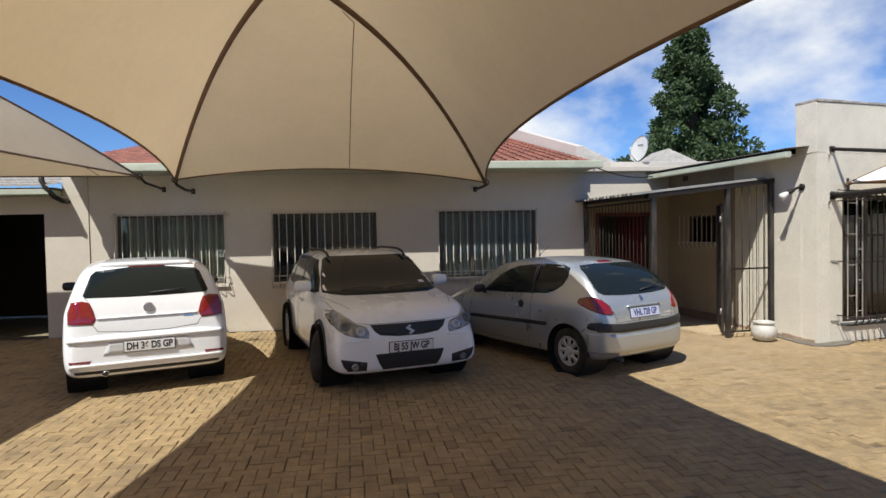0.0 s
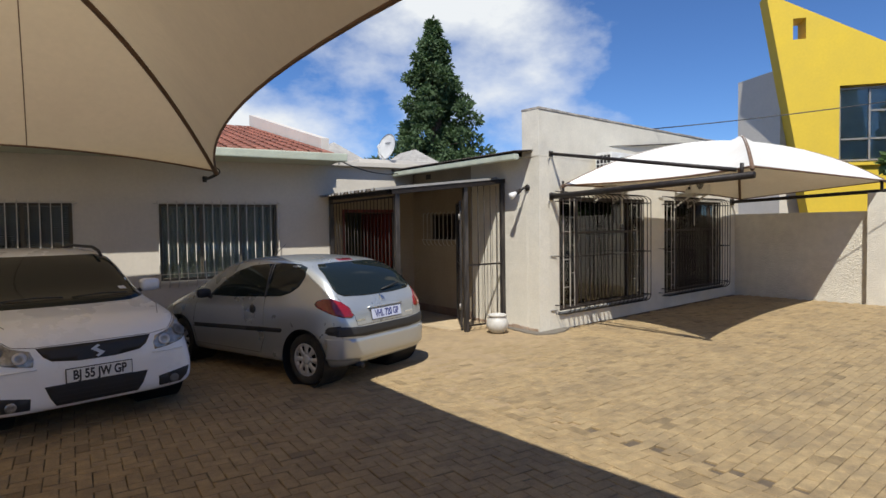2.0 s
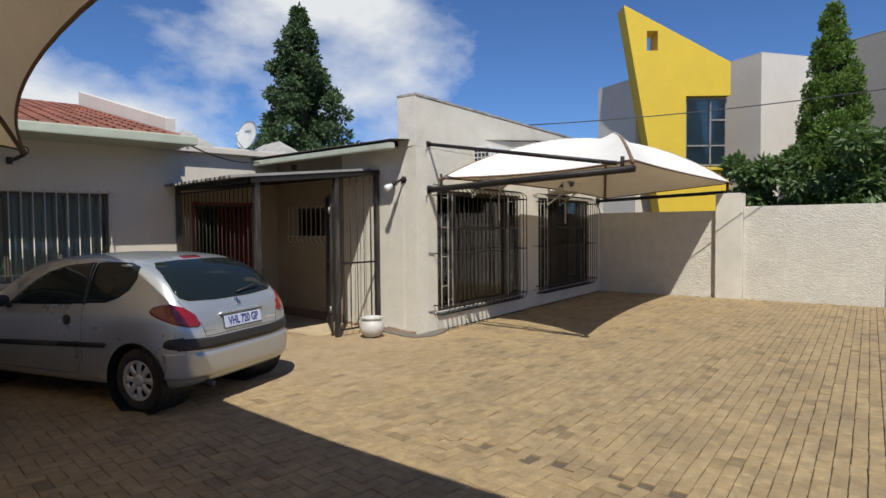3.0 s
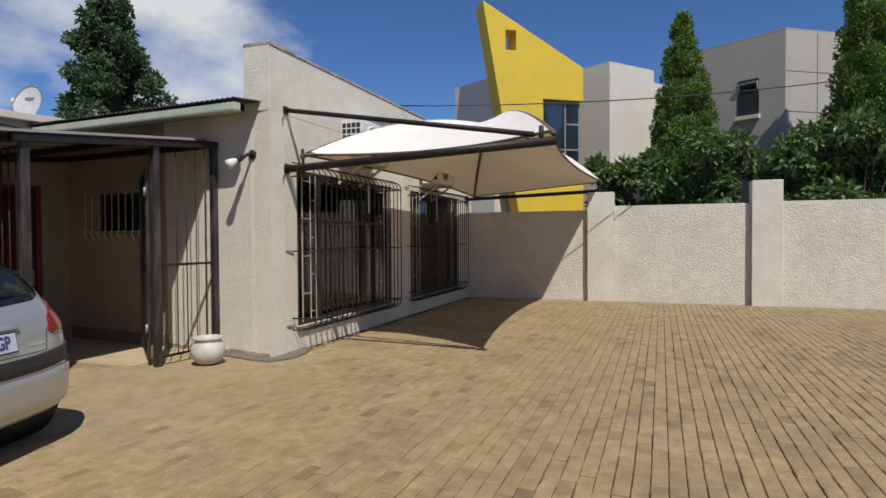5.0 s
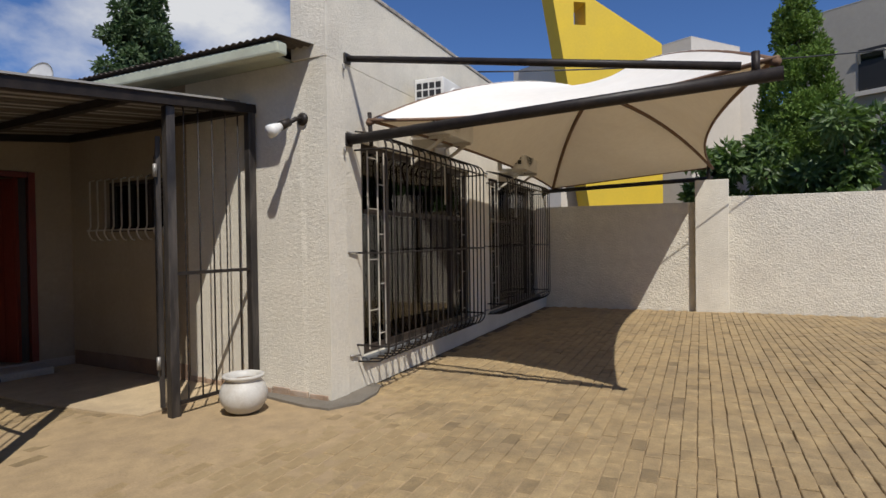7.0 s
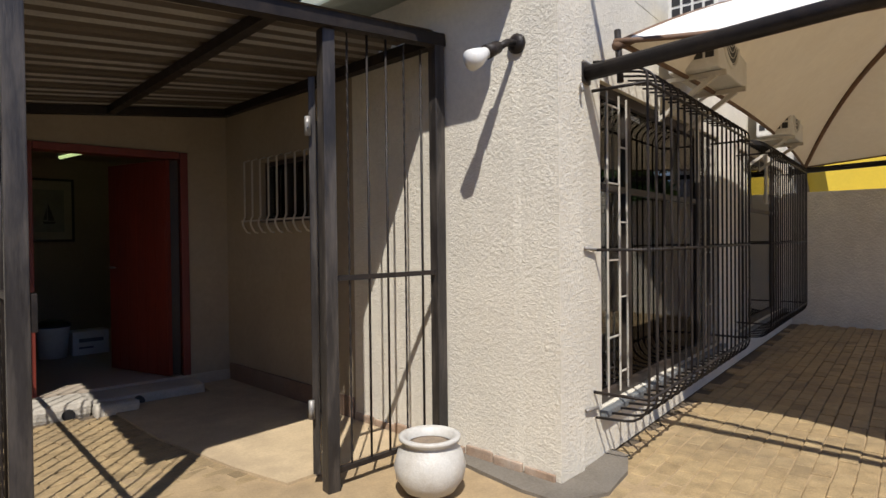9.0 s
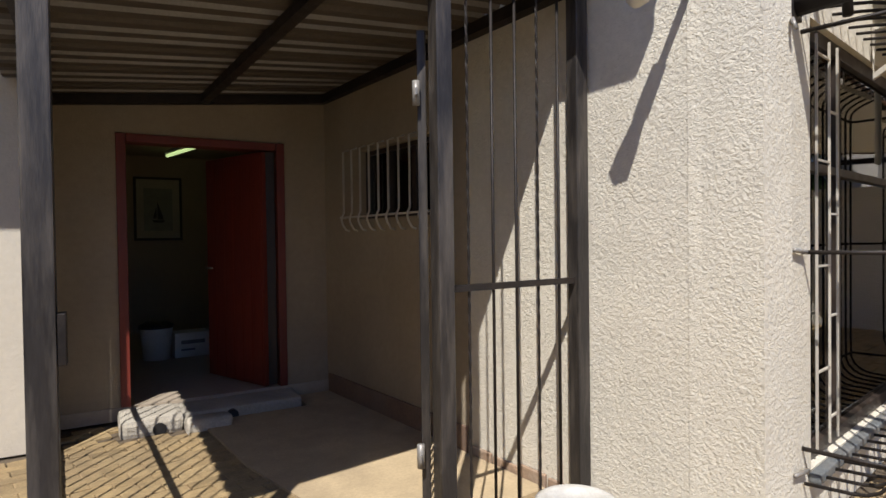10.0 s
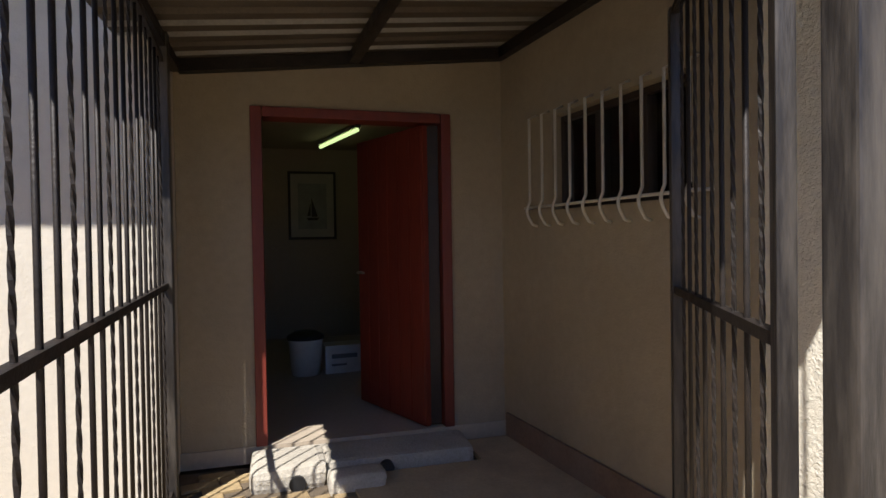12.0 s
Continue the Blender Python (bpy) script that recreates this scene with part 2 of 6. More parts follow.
GREY_PLASTIC = material("grey_plastic", (0.16, 0.16, 0.16), 0.55, vary=0.1, grain=8)
BLACK_PLASTIC = material("black_plastic", (0.02, 0.02, 0.021), 0.5, vary=0.2, grain=14)
POT = material("white_glazed_pot", (0.55, 0.53, 0.48), 0.5, vary=0.1, grain=7, bump=0.002, bump_scale=50, dirt=(0.36, 0.30, 0.22), dirt_scale=5, dirt_amount=0.5)
SOIL = material("dry_soil", (0.30, 0.23, 0.16), 0.95, vary=0.3, grain=25, bump=0.01, bump_scale=90)
YELLOW = material("yellow_wall_paint", (0.68, 0.47, 0.035), 0.75, vary=0.06, grain=1.2, bump=0.003, bump_scale=30, dirt=(0.5, 0.36, 0.05), dirt_scale=0.5, dirt_amount=0.3)
GREY_WALL = material("grey_wall_paint", (0.40, 0.37, 0.32), 0.85, vary=0.06, grain=0.9, bump=0.003, bump_scale=30, dirt=(0.30, 0.27, 0.23), dirt_scale=0.4, dirt_amount=0.4)
PALE_WALL = material("pale_wall_paint", (0.62, 0.57, 0.50), 0.85, vary=0.05, grain=0.9, bump=0.003, bump_scale=30, dirt=(0.48, 0.43, 0.37), dirt_scale=0.4, dirt_amount=0.4)
BARK = material("bark", (0.11, 0.075, 0.05), 0.9, vary=0.35, grain=9, bump=0.02, bump_scale=25, stretch=(1, 1, 0.3))
LEAF_PINE = material("conifer_foliage", (0.075, 0.125, 0.05), 0.7, vary=0.25, grain=1.5, island=0.35, translucent=(0.06, 0.12, 0.03, 0.25))
LEAF_CYPRESS = material("cypress_foliage", (0.15, 0.25, 0.04), 0.7, vary=0.3, grain=1.5, island=0.35, translucent=(0.09, 0.16, 0.02, 0.25))
LEAF_BROAD = material("broad_leaf", (0.12, 0.19, 0.065), 0.45, vary=0.25, grain=2, island=0.4, translucent=(0.12, 0.22, 0.03, 0.3))
BLUE_GREY = material("blue_grey_curtain", (0.33, 0.35, 0.32), 0.85, vary=0.15, grain=6, stretch=(6, 6, 0.3))


# ---- making meshes ----
def mesh_object(name, verts, faces, mat, parent=None, label="", smooth=False, matrix=None):
    me = bpy.data.meshes.new(name)
    me.from_pydata(verts, [], faces)
    me.update()
    ob = new(name, me)
    if mat:
        me.materials.append(mat)
    if smooth:
        me.polygons.foreach_set("use_smooth", [True] * len(me.polygons))
    if parent:
        ob.parent = parent
    if matrix is not None:
        ob.matrix_basis = matrix
    if label:
        ob["label"] = label
    return ob


def part(name, bm, mat, parent=None, label="", smooth=False, matrix=None):
    """Links a bmesh as one mesh object under a thing or under a part."""
    bmesh.ops.recalc_face_normals(bm, faces=bm.faces)
    me = bpy.data.meshes.new(name)
    bm.to_mesh(me)
    bm.free()
    ob = new(name, me)
    if mat:
        me.materials.append(mat)
    if smooth:
        me.polygons.foreach_set("use_smooth", [True] * len(me.polygons))
    if parent:
        ob.parent = parent
    if matrix is not None:
        ob.matrix_basis = matrix
    if label:
        ob["label"] = label
    return ob


def share(name, source, parent, matrix):
    """One more object on the same mesh."""
    ob = new(name, source.data)
    ob.parent = parent
    ob.matrix_basis = matrix
    return ob


def thing(name, label, category, matrix=None, group="", kind=""):
    ob = new(name)
    ob.empty_display_size = 0.1
    if matrix is not None:
        ob.matrix_basis = matrix
    return tagged(ob, label, category, group, kind)


def box(x0, y0, z0, x1, y1, z1, bevel=0.0, bm=None):
    bm = bm or bmesh.new()
    m = Matrix.Translation(((x0 + x1) / 2, (y0 + y1) / 2, (z0 + z1) / 2)) @ Matrix.Diagonal((x1 - x0, y1 - y0, z1 - z0, 1))
    made = bmesh.ops.create_cube(bm, size=1, matrix=m)["verts"]
    if bevel:
        edges = list({e for v in made for e in v.link_edges})
        bmesh.ops.bevel(bm, geom=edges, offset=bevel, segments=2, affect="EDGES", profile=0.6)
    return bm


def tube(points, radius, sides=8, bm=None, twist=0.0, square=False):
    """A round or square bar swept along points."""
    bm = bm or bmesh.new()
    pts = [Vector(p) for p in points]
    rings = []
    up = None
    for i, p in enumerate(pts):
        way = (pts[min(i + 1, len(pts) - 1)] - pts[max(i - 1, 0)]).normalized()
        if up is None:
            up = Vector((0, 0, 1)) if abs(way.z) < 0.9 else Vector((0, 1, 0))
        side = way.cross(up).normalized()
        up = side.cross(way).normalized()
        r = radius[i] if isinstance(radius, (list, tuple)) else radius
        k = 4 if square else sides
        off = math.pi / 4 if square else 0
        rr = r * (math.sqrt(2) if square else 1)
        rings.append([bm.verts.new(p + side * rr * math.cos(off + twist * i + 2 * math.pi * j / k) + up * rr * math.sin(off + twist * i + 2 * math.pi * j / k)) for j in range(k)])
    k = len(rings[0])
    for a, b in zip(rings, rings[1:]):
        for j in range(k):
            bm.faces.new((a[j], a[(j + 1) % k], b[(j + 1) % k], b[j]))
    bm.faces.new(rings[0][::-1])
    bm.faces.new(rings[-1])
    return bm


def lathe(profile, sides=32, bm=None, scale=(1, 1), caps=True):
    """Turns (radius, height) pairs round the z axis."""
    bm = bm or bmesh.new()
    rings = [[bm.verts.new((max(r, 1e-4) * math.cos(2 * math.pi * j / sides) * scale[0], max(r, 1e-4) * math.sin(2 * math.pi * j / sides) * scale[1], z)) for j in range(sides)] for r, z in profile]
    for a, b in zip(rings, rings[1:]):
        for j in range(sides):
            bm.faces.new((a[j], a[(j + 1) % sides], b[(j + 1) % sides], b[j]))
    if caps:
        bm.faces.new(rings[0][::-1])
        bm.faces.new(rings[-1])
    return bm


def wall_mesh(length, height, thick, openings=(), top=None):
    """A wall along u from 0, its outer face at v = 0, with openings (u0, u1, z0, z1) cut through."""
    us = sorted({0, length, *[o[0] for o in openings], *[o[1] for o in openings]})
    zs = sorted({0, height, *[o[2] for o in openings], *[o[3] for o in openings]})

    def solid(i, j):
        if not (0 <= i < len(us) - 1 and 0 <= j < len(zs) - 1):
            return False
        u, z = (us[i] + us[i + 1]) / 2, (zs[j] + zs[j + 1]) / 2
        return not any(a < u < b and c < z < d for a, b, c, d in openings)

    bm = bmesh.new()
    grid = {}

    def vert(i, j, k):
        if (i, j, k) not in grid:
            grid[i, j, k] = bm.verts.new((us[i], thick * k, zs[j]))
        return grid[i, j, k]

    for i in range(len(us) - 1):
        for j in range(len(zs) - 1):
            if not solid(i, j):
                continue
            bm.faces.new([vert(i, j, 0), vert(i + 1, j, 0), vert(i + 1, j + 1, 0), vert(i, j + 1, 0)])
            bm.faces.new([vert(i, j, 1), vert(i, j + 1, 1), vert(i + 1, j + 1, 1), vert(i + 1, j, 1)])
            for di, dj, a, b in ((-1, 0, (0, 0), (0, 1)), (1, 0, (1, 1), (1, 0)), (0, -1, (1, 0), (0, 0)), (0, 1, (0, 1), (1, 1))):
                if not solid(i + di, j + dj):
                    bm.faces.new([vert(i + a[0], j + a[1], 0), vert(i + b[0], j + b[1], 0), vert(i + b[0], j + b[1], 1), vert(i + a[0], j + a[1], 1)])
    return bm


def frame_at(x, y, z, degrees):
    return Matrix.Translation((x, y, z)) @ Matrix.Rotation(radians(degrees), 4, "Z")


WA = frame_at(5.85, 8.77, 0, 96.8)       # along the wing's porch wall, u away from the corner, v into the yard side
WB = frame_at(5.85, 8.77, 0, 11.5)     # along the wing's window wall
WC = WB @ frame_at(7.5, 0, 0, -90)     # along the boundary wall, u towards the street

# ---- the large structure ----
def structure(name, ob, label):
    return tagged(ob, label, name.split("_")[0], kind="structure")


GROUND_Z = -0.03
ground = part("ground", box(-900, -900, -0.5, 900, 900, GROUND_Z - 0.02), EARTH)
structure("ground", ground, "bare sandy earth under and around the yard")

# house with its window wall; three windows, and the porch door in the same wall
HY = 12.0
HOUSE = frame_at(-6.0, HY, 0, 0)
WINDOWS = [(-5.54, -3.60), (-2.72, -0.76), (0.455, 2.40)]
house_wall = part("wall_house", wall_mesh(9.38, 3.10, 0.24, [(a + 6, b + 6, 0.92, 2.22) for a, b in WINDOWS]), PLASTER_SMOOTH, matrix=HOUSE)
structure("wall_house", house_wall, "cream plastered house wall with three barred windows")
# back wall wears the plaster colour with porch shade worked in
porch_wall = part("wall_porch", wall_mesh(2.75, 2.60, 0.24, [(0.42, 1.67, 0.085, 2.15)]), PORCH_TAN_SHADED, matrix=frame_at(3.384, 12.46, 0, 0))
structure("wall_porch", porch_wall, "tan porch wall round the red door, shade put into its colour")
bm = box(3.384, 12.447, 2.42, 6.134, 12.71, 3.0)
for v in bm.verts:
    if v.co.z < 2.6:
        v.co.z += 0.105 * (v.co.x - 3.384)
structure("wall", part("wall_porch_top", bm, PLASTER_SMOOTH), "cream parapet wall above the porch canopy")
wall_left = part("wall_outbuilding", wall_mesh(6.0, 2.60, 0.22, [(3.86, 5.24, 0, 2.28)]), PLASTER_SMOOTH, matrix=frame_at(-12.004, 11.98, 0, 0))
structure("wall_outbuilding", wall_left, "grey-cream outbuilding wall with a dark doorway")

structure("wall", part("wall_house_end", box(-6.444, 11.985, 2.604, -6.004, 12.24, 3.06), PLASTER_SMOOTH), "cream end of the house wall above the outbuilding")

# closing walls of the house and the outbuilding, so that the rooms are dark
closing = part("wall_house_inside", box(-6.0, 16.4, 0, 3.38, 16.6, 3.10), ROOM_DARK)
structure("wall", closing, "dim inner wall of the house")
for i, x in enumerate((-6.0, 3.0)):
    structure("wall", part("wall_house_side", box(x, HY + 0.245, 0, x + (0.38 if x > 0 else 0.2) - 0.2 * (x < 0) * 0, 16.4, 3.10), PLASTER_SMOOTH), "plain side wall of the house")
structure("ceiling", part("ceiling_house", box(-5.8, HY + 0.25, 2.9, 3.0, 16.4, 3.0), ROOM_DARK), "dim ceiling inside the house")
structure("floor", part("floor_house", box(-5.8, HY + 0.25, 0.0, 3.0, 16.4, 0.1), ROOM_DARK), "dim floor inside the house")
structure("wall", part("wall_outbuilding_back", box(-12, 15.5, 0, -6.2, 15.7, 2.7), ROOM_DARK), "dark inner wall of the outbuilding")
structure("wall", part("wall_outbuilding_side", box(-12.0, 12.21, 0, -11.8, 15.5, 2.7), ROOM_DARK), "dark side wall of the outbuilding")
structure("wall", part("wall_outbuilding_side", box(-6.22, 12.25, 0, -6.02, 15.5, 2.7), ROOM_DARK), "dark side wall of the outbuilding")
# overhang made deep on purpose, to cast shade on the wall below
structure("roof", part("roof_outbuilding", box(-12.2, 11.55, 2.604, -6.45, 15.8, 2.70, 0.01), FASCIA), "low outbuilding roof with a pale fascia")

# the room behind the red door
structure("floor", part("floor_room", box(3.2, 12.45, 0.0, 6.6, 16.7, 0.10), TILE_FLOOR), "dull tan floor of the room behind the door")
structure("wall", part("wall_room_back", box(3.4, 16.5, 0.1, 6.6, 16.7, 2.9), ROOM), "brownish back wall of the room behind the door")
structure("wall", part("wall_room_side", box(3.404, 12.71, 0.1, 3.54, 16.5, 2.9), ROOM), "brownish side wall of the room behind the door")
structure("wall", part("wall_room_side", box(6.4, 12.71, 0.1, 6.6, 16.5, 2.9), ROOM), "brownish side wall of the room behind the door")
structure("ceiling", part("ceiling_room", box(3.4, 12.71, 2.52, 6.6, 16.7, 2.62), ROOM), "brownish ceiling of the room behind the door")
structure("roof", part("roof_room", box(3.41, 12.3, 3.004, 6.6, 16.8, 3.1, 0.01), PLASTER_SMOOTH), "low flat parapet roof beside the tiled roof")

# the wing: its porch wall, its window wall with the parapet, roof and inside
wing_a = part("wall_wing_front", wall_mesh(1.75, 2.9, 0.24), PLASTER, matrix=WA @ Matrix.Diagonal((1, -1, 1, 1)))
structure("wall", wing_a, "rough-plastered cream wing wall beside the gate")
# the cream wing wall goes on here, its shade put into the tan
wing_p = part("wall_wing_porch", wall_mesh(2.65, 2.9, 0.24, [(0.31, 1.35, 1.49, 2.03)]), PORCH_TAN_SHADED, matrix=WA @ Matrix.Translation((1.75, 0, 0)) @ Matrix.Diagonal((1, -1, 1, 1)))
structure("wall", wing_p, "cream wing wall in the porch, coloured tan as shaded, with a small barred window")
WING_WIN = [(0.52, 3.25, 0.30, 2.26), (4.05, 6.75, 0.30, 2.26)]
wing_b = part("wall_wing_windows", wall_mesh(7.48, 2.9, 0.30, [(a - 0.02, b - 0.02, c, d) for a, b, c, d in WING_WIN]), PLASTER, matrix=WB @ Matrix.Translation((0.02, 0, 0)))
structure("wall", wing_b, "rough-plastered cream wing wall with two tall barred windows")
parapet = part("wall_wing_parapet", box(0.0, 0.0, 2.904, 7.5, 0.36, 3.66, 0.006), PLASTER, matrix=WB)
structure("wall", parapet, "cream parapet above the wing's window wall")
cope = bmesh.new()
for i in range(26):
    u = i * 7.5 / 26
    box(u, -0.012, 3.664, u + 7.5 / 26 - 0.006, 0.37, 3.70 + random.uniform(-0.006, 0.006), 0.006, cope)
structure("trim", part("trim_wing_coping", cope, PLASTER_WORN, matrix=WB), "weathered stained coping on the parapet")
# wing interior also coloured near-black, in place of real indoor shade
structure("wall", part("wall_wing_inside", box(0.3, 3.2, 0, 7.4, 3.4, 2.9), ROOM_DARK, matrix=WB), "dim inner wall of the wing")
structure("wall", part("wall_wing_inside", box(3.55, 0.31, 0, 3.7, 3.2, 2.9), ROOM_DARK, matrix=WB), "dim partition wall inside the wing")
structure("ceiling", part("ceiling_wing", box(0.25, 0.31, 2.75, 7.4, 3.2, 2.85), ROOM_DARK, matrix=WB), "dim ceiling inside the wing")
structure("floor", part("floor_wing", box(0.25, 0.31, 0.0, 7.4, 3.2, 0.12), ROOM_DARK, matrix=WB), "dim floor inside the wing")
structure("wall", part("wall_wing_end", box(7.504, 0.0, 0, 7.7, 3.4, 2.9), PLASTER_SMOOTH, matrix=WB), "end wall of the wing")


def corrugated(x0, x1, y0, y1, z_of, pitch=0.076, depth=0.018, along="y", sheet=0.004, ribbed=False):
    """A corrugated sheet with thickness; the waves run along the named axis."""
    bm = bmesh.new()
    n = int((x1 - x0) / pitch * 6) if along == "y" else int((y1 - y0) / pitch * 6)
    rows = []
    for k in (0, 1):
        for s in range(n + 1):
            w = (depth * (0.0, 0.0, 0.0, 0.0, 1.0, 1.0)[s % 6] if ribbed else math.sin(s / 6 * 2 * math.pi) * depth / 2)
            if along == "y":
                x = x0 + (x1 - x0) * s / n
                ends = [(x, y0), (x, y1)]
            else:
                y = y0 + (y1 - y0) * s / n
                ends = [(x0, y), (x1, y)]
            rows.append([bm.verts.new((x, y, z_of(x, y) + w - k * sheet)) for x, y in ends])
    for k in (0, 1):
        for s in range(n):
            a, b = rows[k * (n + 1) + s], rows[k * (n + 1) + s + 1]
            f = bm.faces.new((a[0], b[0], b[1], a[1]) if k == 0 else (a[1], b[1], b[0], a[0]))
            f.material_index = 1 if ribbed and s % 6 in (3, 4, 5) and math.sin(s * 12.9) > -0.75 else 0
    for s in range(n):
        a, b, c, d = rows[s], rows[s + 1], rows[n + 1 + s], rows[n + 2 + s]
        bm.faces.new((a[0], c[0], d[0], b[0]))
        bm.faces.new((a[1], b[1], d[1], c[1]))
    return bm


# wing roof: corrugated sheet that rises from the eave along the porch wall, with its gutter
wing_roof = part("roof_wing", corrugated(-0.44, 6.0, 0.12, 4.6, lambda x, y: 2.985 + 0.10 * (x + 0.28), along="x"), SHEET_DARK,
                 matrix=frame_at(5.85, 8.77, 0, 8), smooth=True)
structure("roof", wing_roof, "weathered corrugated metal roof of the wing")
fascia = box(-0.42, 0.14, 2.835, -0.31, 4.6, 2.935, 0.02)
structure("trim", part("trim_wing_gutter", fascia, FASCIA, matrix=frame_at(5.85, 8.77, 0, 8)), "pale green-grey gutter under the corrugated roof")
structure("trim", part("trim_wing_soffit", box(-0.308, 0.39, 2.904, 0.25, 4.6, 2.925), FASCIA, matrix=frame_at(5.85, 8.77, 0, 8)), "pale soffit board under the wing roof")

# boundary wall with its pillars
b_wall = bmesh.new()
box(-3.0, 0.0, -0.2, 2.75, 0.22, 1.98, 0.008, b_wall)
structure("wall", part("wall_boundary", b_wall, PLASTER_COARSE, matrix=WC), "rough cream boundary wall under the shade sail")
structure("wall", part("wall_boundary", box(3.304, -0.01, -0.2, 5.95, 0.22, 2.06, 0.008), PLASTER_COARSE, matrix=WC), "rough cream boundary wall between two pillars")
structure("wall", part("wall_boundary", box(6.504, -0.03, -0.2, 16.0, 0.22, 2.08, 0.008), PLASTER_COARSE, matrix=WC), "rough cream boundary wall along the yard")
for i, (u0, u1, top) in enumerate(((2.754, 3.30, 2.36), (5.954, 6.50, 2.50))):
    pil = thing("wall_pillar", "rough cream plastered pillar in the boundary wall", "pillar", WC, "boundary wall pillars", "structure")
    part("shaft", box(u0, -0.14, -0.2, u1, 0.30, top, 0.012), PLASTER, pil)

# walls that close the yard behind the walker
# unseen and added; raised to keep the sky out of the window reflections
structure("wall", part("wall_street", box(-14, -9.2, -0.2, 18, -9.0, 3.3, 0.01), PLASTER), "added unseen cream wall on the street side that blocks sky reflections")
structure("wall", part("wall_neighbour", box(-14.2, -9.2, -0.2, -14.0, 12.4, 2.2, 0.01), PLASTER), "cream boundary wall on the far side of the yard")


# tiled roof of the house: a mono-pitch behind the gutter, with a raised gable parapet
def tile_row(x0, x1, y0, z0, y1, z1, name, mat, count, rows_):
    """Roof tiles in overlapping courses, each course a rippled strip."""
    bm = bmesh.new()
    for r in range(rows_):
        f0, f1 = r / rows_, (r + 1.25) / rows_
        ya, za, yb, zb = y0 + (y1 - y0) * f0, z0 + (z1 - z0) * f0 + 0.028, y0 + (y1 - y0) * f1, z0 + (z1 - z0) * f1
        for c in range(count):
            xa, xb = x0 + (x1 - x0) * c / count, x0 + (x1 - x0) * (c + 1) / count - 0.006
            pts = []
            for s in range(5):
                x = xa + (xb - xa) * s / 4
                h = 0.022 * math.sin(math.pi * s / 4) ** 1.0 + (0.02 if s in (0,) else 0)
                pts.append((bm.verts.new((x, ya, za + h)), bm.verts.new((x, yb, zb + h)), bm.verts.new((x, ya, za + h - 0.03))))
            for p, q in zip(pts, pts[1:]):
                bm.faces.new((p[0], q[0], q[1], p[1]))
                bm.faces.new((p[2], q[2], q[0], p[0]))
    return part(name, bm, mat)


roof_base = bmesh.new()
vs = [roof_base.verts.new(p) for p in ((-6.3, 11.3, 3.08), (3.30, 11.3, 3.08), (3.30, 18.4, 4.66), (-6.3, 18.4, 4.66), (-6.3, 11.3, 3.01), (3.30, 11.3, 3.01), (3.30, 18.4, 3.06), (-6.3, 18.4, 3.06))]
for f in ((0, 1, 2, 3), (4, 7, 6, 5), (0, 4, 5, 1), (1, 5, 6, 2), (2, 6, 7, 3), (3, 7, 4, 0)):
    roof_base.faces.new([vs[i] for i in f])
roof = structure("roof", part("roof_house", roof_base, DARK_WOOD), "red clay tiled roof of the house")
tiles = tile_row(-6.3, 3.26, 11.27, 3.09, 18.4, 4.67, "tiles", ROOF_TILE, 42, 20)
tiles.parent = roof
tagged(tiles, "weathered red clay roof tiles in courses", kind="stuff")
structure("trim", part("trim_house_gutter", box(-6.35, 11.12, 2.95, 3.45, 11.30, 3.09, 0.02), FASCIA), "pale green-grey gutter along the tiled roof")
structure("trim", part("trim_house_soffit", box(-6.3, 11.304, 2.96, 3.38, 11.995, 3.00), FASCIA), "pale soffit under the tiled roof")
gable = bmesh.new()
vs = []
for x in (3.30, 3.46):
    ring = [(x, 12.15, 3.10), (x, 18.6, 3.10), (x, 18.6, 5.05), (x, 16.0, 4.42), (x, 14.0, 3.94), (x, 12.15, 3.50)]
    vs.append([gable.verts.new(p) for p in ring])
gable.faces.new(vs[0])
gable.faces.new(vs[1][::-1])
for i in range(6):
    gable.faces.new((vs[0][i], vs[0][(i + 1) % 6], vs[1][(i + 1) % 6], vs[1][i]))
structure("wall", part("wall_house_gable", gable, PALE_WALL), "pale gable parapet beside the red tiles")

out_roof = structure("roof", part("roof_outbuilding_bed", box(-12.2, 11.62, 2.704, -6.4, 15.8, 2.73), DARK_WOOD), "grey tiled roof of the outbuilding")
out_tiles = tile_row(-12.2, -6.45, 11.56, 2.74, 14.6, 3.42, "tiles", GREY_TILE, 26, 9)
out_tiles.parent = out_roof
tagged(out_tiles, "weathered grey roof tiles in courses", kind="stuff")

# low roofs seen behind the porch
hip = bmesh.new()
box(5.55, 15.9, 3.1, 8.9, 18.4, 3.62, 0.01, hip)
structure("wall", part("wall_rear_room", hip, PALE_WALL), "pale parapet of the rear rooms")
